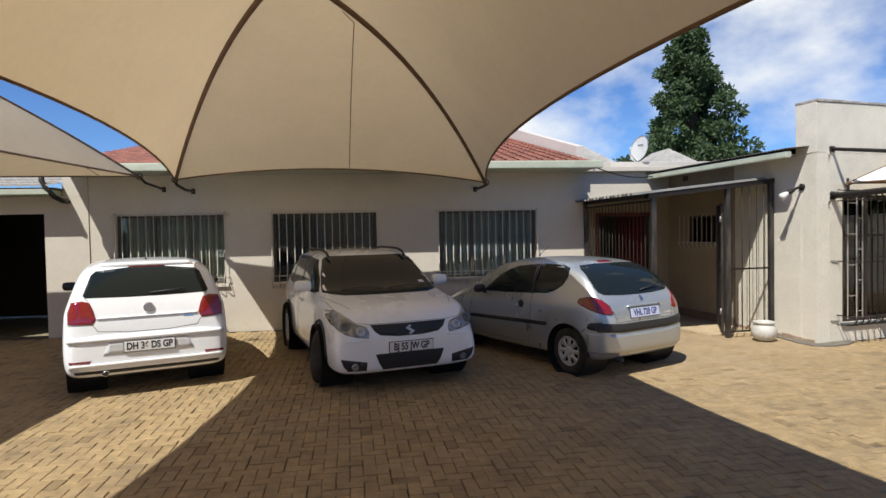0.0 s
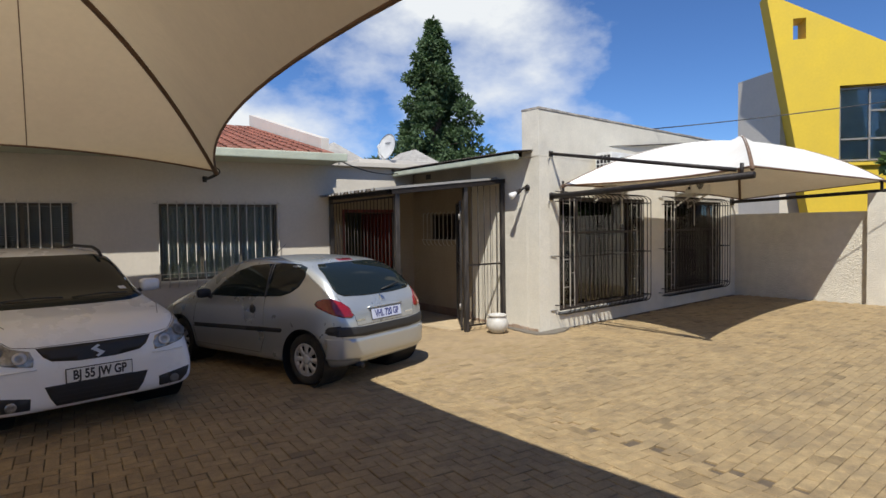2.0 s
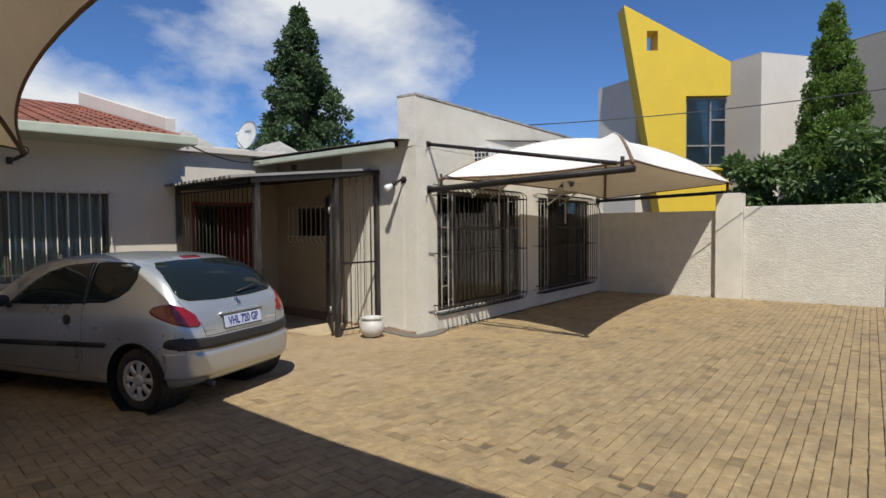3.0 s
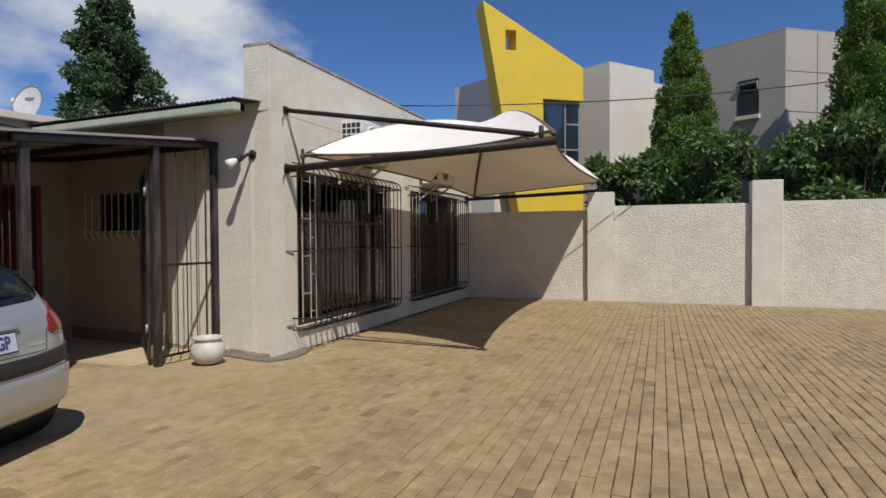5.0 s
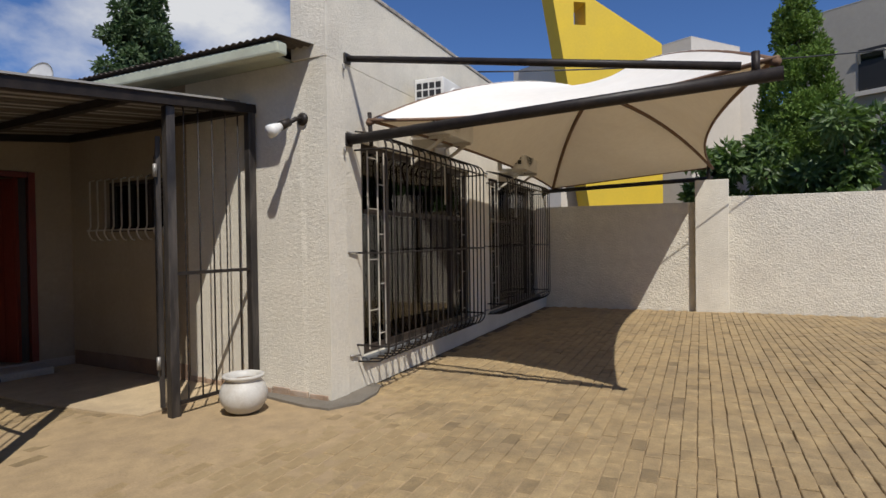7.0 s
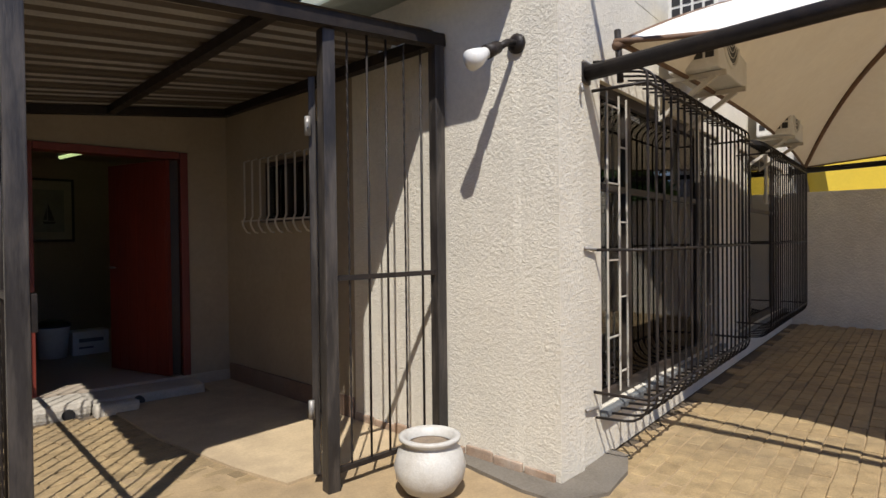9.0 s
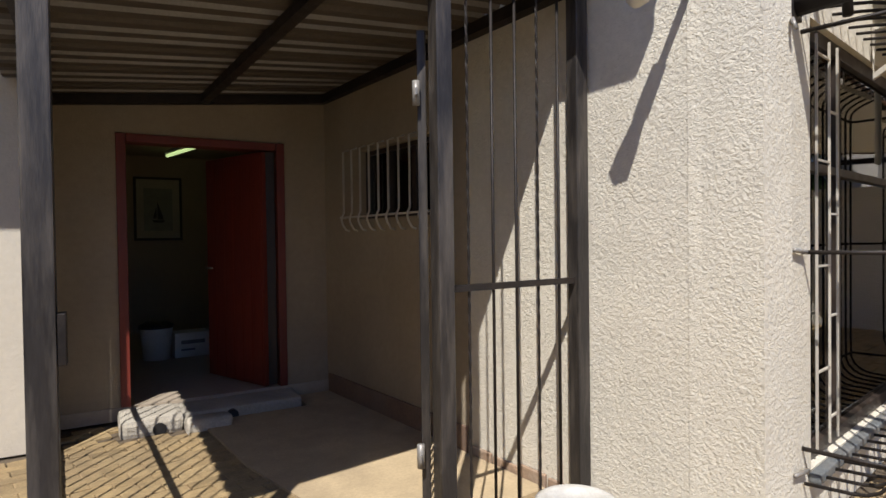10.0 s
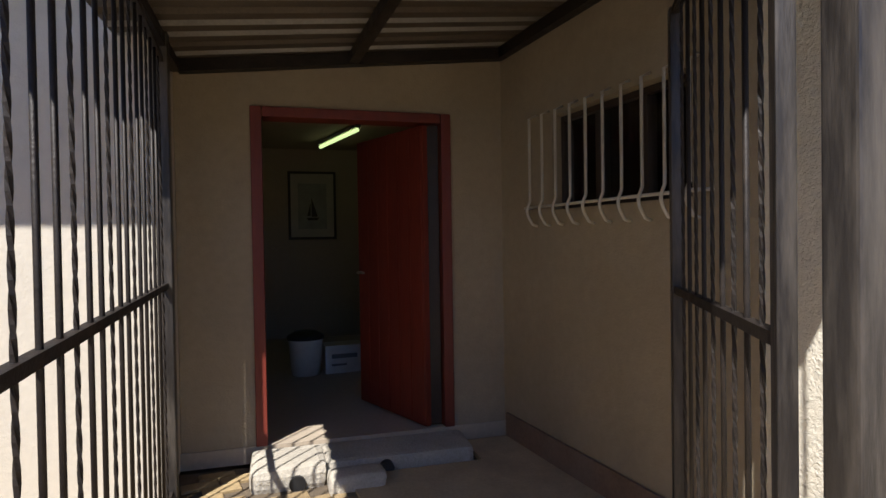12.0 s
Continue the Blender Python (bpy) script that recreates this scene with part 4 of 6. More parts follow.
# tall wing windows with bowed black cages
for i, (u0, u1, z0, z1) in enumerate(WING_WIN):
    m = WB @ Matrix.Translation((u0, 0, z0))
    window("window_%d" % (i + 5), "tall dark-framed wing window behind a black cage", m, u1 - u0, z1 - z0, (0.2, 0.8), 0.68, 0.07, 0.03)
    cage_r, off = 0.0078, 0.32
    cage = thing("burglar_cage", "bowed black steel burglar cage over a wing window", "burglar bars", WB, "wing window cages")
    path = [(0, -0.006, 2.34)] + [(0, -off + off * (1 - math.sin(a)) * 0.96, 2.20 + 0.13 * math.cos(a)) for a in np.linspace(0.35, math.pi / 2, 6)]
    path += [(0, -off, z) for z in (1.9, 0.55)] + [(0, -off + 0.14 * (1 - math.cos(a)), 0.42 - 0.14 * math.sin(a)) for a in np.linspace(0.2, math.pi / 2, 5)] + [(0, -0.006, 0.27)]
    ua, ub, n = u0 - 0.10, u0 + 2.42, 20
    first = part("bar", tube(path, cage_r, 6), BLACK, cage, smooth=True, matrix=Matrix.Translation((ua, 0, 0)))
    for k in range(1, n):
        share("bar", first, cage, Matrix.Translation((ua + (ub - ua) * k / (n - 1), 0, 0)))
    for z, v in ((2.17, off), (1.25, off), (0.42, off)):
        part("rail", tube([(ua - 0.01, 0.0, z), (ua, -v, z), (ub, -v, z), (ub + 0.01, 0.0, z)], 0.010, 6), BLACK, cage, smooth=True)
    for z in (1.25, 0.33, 2.3):
        part("wall_lug", tube([(ua - 0.14, -0.012, z + 0.012), (ua, -0.02, z)], 0.010, 6), GREY_STEEL, cage, "pale painted fixing lug", smooth=True)
    inner = thing("inner_burglar_bars", "white geometric burglar bars before the wing window panes", "burglar bars", WB, "inner bars")
    for s0, s1 in ((u0 + 0.09, u0 + 0.48), (u1 - 0.48, u1 - 0.09)):
        for u in (s0 + 0.04, (s0 + s1) / 2 + 0.03, s1 - 0.04):
            part("upright", tube([(u, 0.012, z0 + 0.04), (u, 0.012, z1 - 0.04)], 0.0048, square=True), WHITE_STEEL, inner)
        for k in range(8):
            z = z0 + 0.16 + k * 0.24
            h = (s0 + s1) / 2 + 0.03
            part("cross_bar", tube([(s0 + 0.04 if k % 2 else h, 0.012, z), (h if k % 2 else s1 - 0.04, 0.012, z)], 0.0045, square=True), WHITE_STEEL, inner)
    structure("trim", part("trim_wing_sill", box(u0 - 0.04, -0.05, 0.255, u1 + 0.04, -0.002, 0.298, 0.008), SLATE, matrix=WB), "grey slate sill under a wing window")

# ---- fixtures on the wing ----
def condenser(u, z, label):
    root = thing("air_conditioner", label, "air conditioner", WB @ Matrix.Translation((u, 0, z)) @ Matrix.Scale(1.1, 4), "outdoor units")
    part("casing", box(0, -0.40, 0.02, 0.78, -0.10, 0.54, 0.015), WHITE_PLASTIC, root)
    for k in range(4):
        for j in range(6):
            part("vent_slot", box(-0.004, -0.375 + k * 0.066, 0.08 + j * 0.072, 0.002, -0.325 + k * 0.066, 0.135 + j * 0.072), BLACK_PLASTIC, root)
    ring = [(0.30 + 0.20 * math.cos(a), -0.404, 0.28 + 0.20 * math.sin(a)) for a in np.linspace(0, 2 * math.pi, 33)]
    part("fan_ring", tube(ring, 0.012, 6), WHITE_PLASTIC, root, smooth=True)
    part("fan_opening", lathe([(0.19, 0), (0.19, 0.004)], 28), BLACK_PLASTIC, root, matrix=Matrix.Translation((0.30, -0.4005, 0.28)) @ Matrix.Rotation(math.pi / 2, 4, "X"))
    for k in range(5):
        rr = 0.04 + k * 0.035
        part("fan_guard", tube([(0.30 + rr * math.cos(a), -0.408, 0.28 + rr * math.sin(a)) for a in np.linspace(0, 2 * math.pi, 25)], 0.003, 4), WHITE_PLASTIC, root)
    for x in (0.10, 0.64):
        part("bracket", tube([(x, -0.42, 0.0), (x, -0.01, 0.0), (x, -0.01, -0.24), (x, -0.36, -0.01)], 0.015, square=True), WHITE_STEEL, root)
    part("pipe", tube([(0.78, -0.2, 0.12), (0.86, -0.2, 0.10), (0.88, -0.03, 0.0), (0.88, -0.03, -0.6)], 0.018, 8), WHITE_PLASTIC, root, smooth=True)


condenser(1.42, 2.44, "white outdoor air conditioner unit on wall brackets")
condenser(4.35, 2.38, "white outdoor air conditioner unit under the sail")

lamp = thing("wall_lamp", "dark swivel wall lamp with a clear bulb on the wing wall", "lamp", WA @ Matrix.Translation((0.26, 0, 2.40)))
part("rose", lathe([(0.005, 0), (0.055, 0.0), (0.055, 0.02), (0.03, 0.035)], 20), BLACK, lamp, matrix=Matrix.Rotation(-math.pi / 2, 4, "X"), smooth=True)
part("arm", tube([(0, 0.02, 0), (0.0, 0.09, -0.01), (0.02, 0.17, -0.06)], 0.02, 8), BLACK, lamp, smooth=True)
part("socket", tube([(0.02, 0.15, -0.045), (0.035, 0.235, -0.09)], [0.034, 0.04], 12), BLACK, lamp, smooth=True)
part("bulb", tube([(0.035, 0.225, -0.088), (0.04, 0.25, -0.10), (0.048, 0.29, -0.125), (0.058, 0.335, -0.15), (0.06, 0.35, -0.155)], [0.03, 0.034, 0.05, 0.056, 0.01], 16), WHITE_PLASTIC, lamp, "white reflector bulb", smooth=True)

pot = thing("plant_pot", "round white glazed pot with bare dry soil beside the gate", "pot", frame_at(5.27, 9.16, 0.012, 0) @ Matrix.Scale(0.78, 4))
part("bowl", lathe([(0.11, 0.0), (0.17, 0.03), (0.225, 0.11), (0.24, 0.19), (0.215, 0.28), (0.175, 0.325), (0.172, 0.34), (0.205, 0.36), (0.208, 0.38), (0.19, 0.388), (0.158, 0.378), (0.155, 0.33), (0.14, 0.30)], 40), POT, pot, smooth=True)
part("soil", lathe([(0.154, 0.325), (0.10, 0.335), (0.02, 0.33)], 24), SOIL, pot, "dry pale soil", smooth=True)

# pipes and stones along the wing's foot
for k in range(8):
    u = 0.03 + k * 0.215
    tagged(part("foot_brick", box(u, 0.002, 0.0, u + 0.20, 0.020 + 0.008 * (k % 2), 0.058 + 0.010 * (k % 3), 0.008), FOOT_BRICK, matrix=WA), "worn brick at the foot of the wing wall", "brick", "foot bricks")
bm = bmesh.new()
edge = [(0.80, 0.004), (0.80, 0.09), (0.45, 0.15), (0.12, 0.20), (-0.12, 0.19)]
outer = [WA @ Vector((u, v, 0)) for u, v in edge] + [WB @ Vector((u, v, 0)) for u, v in ((0.05, -0.24), (0.38, -0.21), (0.62, -0.12), (0.66, -0.004), (0.0, -0.004))]
top = [bm.verts.new((p.x, p.y, 0.019)) for p in outer]
low = [bm.verts.new((p.x, p.y, -0.05)) for p in outer]
bm.faces.new(top)
for i in range(len(outer)):
    bm.faces.new((low[i], low[(i + 1) % len(outer)], top[(i + 1) % len(outer)], top[i]))
structure("pavement", part("pavement_apron", bm, APRON), "damp grey concrete apron round the wing's corner")

# satellite dish and cables
DISH_WHITE = material("white_dish_paint", (0.82, 0.81, 0.78), 0.5, vary=0.05, grain=5)
dish = thing("satellite_dish", "white satellite dish on the low roof", "satellite dish", Matrix.Translation((6.42, 16.1, 3.624)) @ Matrix.Scale(0.86, 4))
bm = bmesh.new()
rings = []
for k in range(9):
    r = 0.40 * k / 8
    rings.append([bm.verts.new((max(r, 0.002) * math.cos(a), max(r, 0.002) * math.sin(a) * 1.08, 0.35 * r * r)) for a in np.linspace(0, 2 * math.pi, 37)[:-1]])
for a, b in zip(rings, rings[1:]):
    for j in range(36):
        bm.faces.new((a[j], a[(j + 1) % 36], b[(j + 1) % 36], b[j]))
bmesh.ops.solidify(bm, geom=bm.faces[:], thickness=0.012)
tilt = Matrix.Translation((0.05, -0.05, 0.42)) @ Vector((-0.92, -0.30, 0.26)).to_track_quat("Z", "Y").to_matrix().to_4x4()
part("reflector", bm, DISH_WHITE, dish, smooth=True, matrix=tilt)
part("feed_arm", tube([tilt @ Vector((0, -0.42, 0.05)), tilt @ Vector((0, -0.30, 0.32)), tilt @ Vector((0, -0.12, 0.42))], 0.012, 6), GREY_STEEL, dish, smooth=True)
part("feed_horn", tube([tilt @ Vector((0, -0.15, 0.40)), tilt @ Vector((0, -0.06, 0.36))], 0.03, 10), WHITE_PLASTIC, dish, smooth=True)
part("mast", tube([(0.0, 0.10, 0.0), (0.0, 0.10, 0.34), (0.06, 0.0, 0.42)], 0.02, 8), GREY_STEEL, dish, smooth=True)
part("label_bar", box(-0.12, 0.11, 0.03, 0.12, 0.15, 0.034), GREY_PLASTIC, dish, matrix=tilt)


def cable(a, b, sag, r=0.014):
    a, b = Vector(a), Vector(b)
    pts = [a.lerp(b, k / 20) - Vector((0, 0, sag * 4 * (k / 20) * (1 - k / 20))) for k in range(21)]
    root = thing("overhead_cable", "black overhead cable slung between the buildings", "cable", group="cables")
    part("wire", tube(pts, r, 6), BLACK_PLASTIC, root, smooth=True)
    part("anchor", tube([a, a + Vector((0, 0.0, -0.08))], 0.02, 6), GREY_STEEL, root)


cable((3.44, 11.55, 3.02), (5.35, 12.40, 2.96), 0.14, 0.012)
cable(WB @ Vector((3.6, 0.1, 3.70)), (18.0, 0.0, 5.2), 0.28, 0.011)

# ---- the room behind the door ----
tube_lamp = thing("fluorescent_lamp", "lit fluorescent tube lamp on the room ceiling", "lamp", frame_at(4.60, 15.3, 2.455, 104))
part("batten", box(-0.62, -0.03, 0.02, 0.62, 0.03, 0.06, 0.004), WHITE_PLASTIC, tube_lamp)
part("tube", tube([(-0.60, 0, 0), (0.60, 0, 0)], 0.019, 10), emitter("tube_light", (0.78, 1.0, 0.42), 0.7), tube_lamp, "greenish glowing tube", smooth=True)
pic = thing("framed_picture", "framed picture of a sailing boat on the back wall", "picture", frame_at(4.38, 16.495, 1.36, 0) @ Matrix.Scale(1.12, 4))
part("frame", box(-0.27, -0.03, 0.0, 0.27, 0.0, 0.78, 0.006), DARK_WOOD, pic)
part("mount", box(-0.24, -0.034, 0.03, 0.24, -0.0305, 0.75), material("mount_card", (0.55, 0.50, 0.42), 0.8), pic)
part("print", box(-0.16, -0.037, 0.12, 0.16, -0.0345, 0.64), material("print_paper", (0.36, 0.35, 0.31), 0.8, vary=0.2, grain=8), pic)
bm = bmesh.new()
for tri in (((-0.01, 0.26), (0.06, 0.26), (-0.01, 0.48)), ((-0.02, 0.27), (-0.06, 0.27), (-0.02, 0.42)), ((-0.07, 0.25), (0.08, 0.25), (0.05, 0.22), (-0.05, 0.22))):
    bm.faces.new([bm.verts.new((x, -0.0375, z)) for x, z in tri])
part("boat", bm, DARK_WOOD, pic)
bucket = thing("bucket", "white plastic bucket with a dark lid on the room floor", "bucket", frame_at(4.18, 14.35, 0.10, 0))
part("pail", lathe([(0.13, 0.0), (0.16, 0.32), (0.165, 0.33)], 24), WHITE_PLASTIC, bucket, smooth=True)
part("lid", lathe([(0.17, 0.331), (0.17, 0.36), (0.10, 0.40)], 24), BLACK_PLASTIC, bucket, "black lid", smooth=True)
carton = thing("carton", "pale cardboard carton with printed bands on the room floor", "box", frame_at(4.52, 14.4, 0.10, 5))
part("body", box(-0.18, -0.12, 0, 0.18, 0.12, 0.26, 0.006), WHITE_PLASTIC, carton)
part("print_bar", box(-0.12, -0.124, 0.14, 0.12, -0.121, 0.18), GREY_PLASTIC, carton)
part("print_bar", box(-0.12, -0.124, 0.07, 0.02, -0.121, 0.09), GREY_PLASTIC, carton)

# ---- neighbouring buildings over the boundary wall ----
yellow = thing("yellow_building", "yellow slanted facade wall with a square hole and tall window", "building")
yd = Vector((0.72, -0.69, 0)).normalized()
YM = Matrix.Translation((17.43, 12.10, 0)) @ Matrix.Rotation(math.atan2(yd.y, yd.x), 4, "Z")


def slab(outline, holes, thick, base):
    """A plate from an outline with rectangular holes through it, u along the wall and z up."""
    from_pts = [p for p in outline]
    bm = bmesh.new()
    us = sorted({p[0] for p in from_pts} | {h[0] for h in holes} | {h[1] for h in holes})

    def limit(u, pairs):
        for (a, za), (b, zb) in zip(pairs, pairs[1:]):
            if a - 1e-6 <= u <= b + 1e-6:
                return za + (zb - za) * ((u - a) / (b - a) if b > a else 0)
        return pairs[-1][1]

    top, low = base
    for a, b in zip(us, us[1:]):
        cuts = sorted([h for h in holes if h[0] <= a + 1e-6 and h[1] >= b - 1e-6], key=lambda h: h[2])
        spans, za, zb = [], limit(a, low), limit(b, low)
        for h in cuts:
            spans.append((za, zb, h[2], h[2]))
            za = zb = h[3]
        spans.append((za, zb, limit(a, top), limit(b, top)))
        for p, q, r, s in spans:
            v = [bm.verts.new(c) for y in (0, thick) for c in ((a, y, p), (b, y, q), (b, y, s), (a, y, r))]
            for f in ((0, 1, 2, 3), (7, 6, 5, 4), (0, 4, 5, 1), (1, 5, 6, 2), (2, 6, 7, 3), (3, 7, 4, 0)):
                bm.faces.new([v[k] for k in f])
    bmesh.ops.remove_doubles(bm, verts=bm.verts, dist=1e-4)
    return bm


W_Y = 3.426
y_top = [(0.0, 8.78), (W_Y, 6.906)]
y_low = [(0.0, 8.70), (1.548, 0.0), (W_Y, 0.0)]
part("wall", slab([(0, 0), (1.548, 0), (W_Y, 0)], [(0.735, 1.089, 7.307, 7.94), (2.004, W_Y, 3.53, 5.834)], 0.75, (y_top, y_low)), YELLOW, yellow, matrix=YM)
win = part("window", box(2.04, 0.16, 3.58, 2.095, 0.22, 5.78, 0.004), GREY_STEEL, yellow, "grey steel window", matrix=YM)
for u0, u1, z0, z1 in ((3.33, 3.385, 3.58, 5.78), (2.83, 2.885, 3.58, 5.78), (2.095, 3.33, 3.58, 3.635), (2.095, 3.33, 5.725, 5.78), (2.095, 3.33, 4.22, 4.275), (2.885, 3.33, 5.05, 5.105)):
    part("window_bar", box(u0, 0.155, z0, u1, 0.225, z1), GREY_STEEL, win)
part("pane", box(2.095, 0.185, 3.635, 3.33, 0.19, 5.725), GLASS, win)
part("sill", box(1.94, -0.10, 3.43, 3.46, 0.36, 3.525, 0.01), YELLOW, yellow, matrix=YM)
part("curtain", box(2.06, 0.30, 3.54, 3.38, 0.33, 5.82), material("net_curtain", (0.60, 0.62, 0.62), 0.9, vary=0.12, grain=5), yellow, "pale blue-grey net curtain", matrix=YM)


def block(name, label, corners, top, mat, windows=()):
    """A flat-roofed building on a footprint, with its coping."""
    root = thing(name, label, "building")
    bm = bmesh.new()
    n = len(corners)
    lo, hi = [bm.verts.new((x, y, -0.1)) for x, y in corners], [bm.verts.new((x, y, top)) for x, y in corners]
    for i in range(n):
        bm.faces.new((lo[i], lo[(i + 1) % n], hi[(i + 1) % n], hi[i]))
    bm.faces.new(hi)
    bm.faces.new(lo[::-1])
    part("wall", bm, mat, root)
    for i in range(n - 1):
        a, b = Vector((*corners[i], 0)), Vector((*corners[i + 1], 0))
        d = (b - a)
        part("coping", box(0, -0.004, 0, d.length, 0.14, 0.03, 0.006), mat, root, matrix=Matrix.Translation((a.x, a.y, top + 0.002)) @ Matrix.Rotation(math.atan2(d.y, d.x), 4, "Z"))
    return root


block("white_building", "pale flat-roofed building behind the yellow wall", [(21.5, 10.9), (20.9, 9.15), (22.9, 8.15), (23.3, 9.0), (26, 8.0), (27, 12)], 7.25, PALE_WALL)
block("grey_building", "grey flat-roofed building part behind the yellow wall", [(18.9, 14.0), (18.55, 12.9), (18.35, 12.2), (22, 10.9), (24, 16)], 6.6, PALE_WALL)
block("white_building", "pale building part with a dark recess", [(22.1, 10.5), (23.3, 7.6), (25, 8), (25, 11)], 6.6, PALE_WALL)
grey = block("grey_building", "grey plastered flat-roofed building behind the cypresses", [(19.75, 6.5), (18.81, 3.98), (20.9, 1.9), (26, 3), (26, 6.5)], 6.75, GREY_WALL)
gd = Vector((19.75 - 18.81, 6.5 - 3.98, 0)).normalized()
GM = Matrix.Translation((18.81, 3.98, 0)) @ Matrix.Rotation(math.atan2(gd.y, gd.x), 4, "Z")
gw = part("window", box(0.66, 0.002, 4.68, 1.22, 0.02, 5.64, 0.004), BLACK_PLASTIC, grey, "small dark window with a tilted top light", matrix=GM)
top_light = Matrix.Translation((0, 0.05, 5.56)) @ Matrix.Rotation(radians(-16), 4, "X") @ Matrix.Translation((0, 0, -5.56))
part("pane", box(0.70, 0.02, 4.98, 1.18, 0.026, 5.52), GLASS, gw, matrix=top_light)
for u0, u1, z0, z1 in ((0.67, 0.71, 4.93, 5.56), (1.17, 1.21, 4.93, 5.56), (0.71, 1.17, 4.93, 4.98), (0.71, 1.17, 5.52, 5.56)):
    part("window_bar", box(u0, 0.0, z0, u1, 0.04, z1, 0.003), WHITE_STEEL, gw, matrix=top_light)
part("sill", box(0.62, 0.002, 4.55, 1.26, 0.12, 4.66, 0.006), PALE_WALL, grey, matrix=GM)
groove = material("wall_groove", (0.16, 0.145, 0.125), 0.9)
side_way = Vector((20.9 - 18.81, 1.9 - 3.98, 0))
SM = Matrix.Translation((18.81, 3.98, 0)) @ Matrix.Rotation(math.atan2(side_way.y, side_way.x), 4, "Z")
for z in (3.57, 4.63, 5.68):
    part("groove", box(0.02, -0.004, z - 0.012, side_way.length, 0.0, z + 0.012), groove, grey, matrix=SM)
for u in (1.0, 2.0):
    part("groove", box(u - 0.012, -0.005, 0.5, u + 0.012, -0.001, 6.7), groove, grey, matrix=SM)


# ---- trees ----
def leaf_cloud(name, parent, centres, count, size, mat, label="", flat=1.0, droop=0.0, seed=1):
    """Many small folded leaves scattered round clump centres (centre, radius)."""
    rng = np.random.default_rng(seed)
    verts, faces = [], []
    weights = np.array([r ** 2 for _, r in centres])
    pick = rng.choice(len(centres), count, p=weights / weights.sum())
    for i in pick:
        c, r = centres[i]
        d = rng.normal(size=3)
        d /= np.linalg.norm(d)
        p = np.array(c) + d * r * rng.uniform(0.55, 1.05) * np.array((1, 1, flat))
        out = Vector(d * 0.7 + rng.normal(size=3) * 0.5 + np.array((0, 0, -droop)))
        out.normalize()
        side = out.cross(Vector(rng.normal(size=3))).normalized()
        nrm = side.cross(out)
        L, Wd = size * rng.uniform(0.7, 1.3), size * rng.uniform(0.16, 0.3)
        P = Vector(p)
        k = len(verts)
        verts += [P, P + out * L * 0.5 + side * Wd + nrm * Wd * 0.3, P + out * L, P + out * L * 0.5 - side * Wd + nrm * Wd * 0.3]
        faces += [(k, k + 1, k + 2), (k, k + 2, k + 3)]
    return mesh_object(name, verts, faces, mat, parent, label)


def conifer(name, label, x, y, z_top, z_low, width, mat, seed, count, size, columnar):
    rng = np.random.default_rng(seed)
    root = thing(name, label, "tree", Matrix.Translation((x, y, 0)))
    part("trunk", tube([(0, 0, -0.1), (0.05, 0.02, z_low), (0, 0.03, z_top * 0.7), (0, 0, z_top * 0.97)], [width * 0.09, width * 0.075, width * 0.04, 0.02], 10), BARK, root, smooth=True)
    centres, a0 = [], rng.uniform(0, 6)
    n = 260 if columnar else 230
    for i in range(n):
        f = rng.uniform(0, 1) ** (1.1 if columnar else 0.9)
        z = z_low + (z_top - z_low) * f
        if columnar:
            prof = min(1.0, 0.55 + f * 2.2) * (1 - f) ** 0.62
        else:
            prof = min(1.0, 0.6 + f * 3) * (1 - f) ** 0.85 * rng.uniform(0.62, 1.12)
        R = width / 2 * prof
        a = rng.uniform(0, 2 * math.pi)
        rr = R * rng.uniform(0.45 if columnar else 0.25, 0.95)
        cr = max(0.14, width * (0.085 if columnar else 0.060) * (0.5 + 0.8 * prof))
        centres.append(((rr * math.cos(a), rr * math.sin(a), z), cr))
        if not columnar and i % 5 == 0:
            part("branch", tube([(0, 0, z - 0.3), (rr * 0.5 * math.cos(a), rr * 0.5 * math.sin(a), z - 0.1), (rr * math.cos(a), rr * math.sin(a), z)], [0.07, 0.05, 0.02], 6), BARK, root, smooth=True)
    leaf_cloud("crown", root, centres, count, size, mat, flat=1.35 if columnar else 0.8, droop=-0.5 if columnar else 0.2, seed=seed)
    return root


conifer("conifer_tree", "tall dark green conifer behind the roofs", 15.2, 29.2, 12.9, 3.0, 7.9, LEAF_PINE, 3, 42000, 0.25, False)
conifer("cypress_tree", "slender bright green cypress behind the boundary wall", 17.2, 6.2, 7.0, 0.6, 2.35, LEAF_CYPRESS, 5, 76000, 0.095, True)
conifer("cypress_tree", "slender green cypress beside the grey building", 17.35, 2.35, 7.5, 0.6, 2.3, LEAF_CYPRESS, 8, 72000, 0.095, True)


def shrub(label, x, y, top, spread, seed, count=4800):
    rng = np.random.default_rng(seed)
    root = thing("shrub", label, "shrub", Matrix.Translation((x, y, 0)), "shrubs along the wall")
    centres = []
    for k in range(9):
        a, rr = rng.uniform(0, 2 * math.pi), spread * rng.uniform(0.15, 0.8)
        z = top * rng.uniform(0.55, 0.95)
        end = (rr * math.cos(a), rr * math.sin(a), z)
        part("stem", tube([(0.1 * math.cos(a), 0.1 * math.sin(a), -0.1), (end[0] * 0.5, end[1] * 0.5, z * 0.6), end], [0.035, 0.025, 0.01], 6), BARK, root, smooth=True)
        centres.append((end, spread * rng.uniform(0.28, 0.45)))
    for k in range(6):
        centres.append(((rng.uniform(-0.8, 0.8) * spread, rng.uniform(-0.8, 0.8) * spread, top * rng.uniform(0.3, 0.6)), spread * 0.4))
    leaf_cloud("crown", root, centres, count, 0.20, LEAF_BROAD, flat=0.9, droop=0.35, seed=seed)


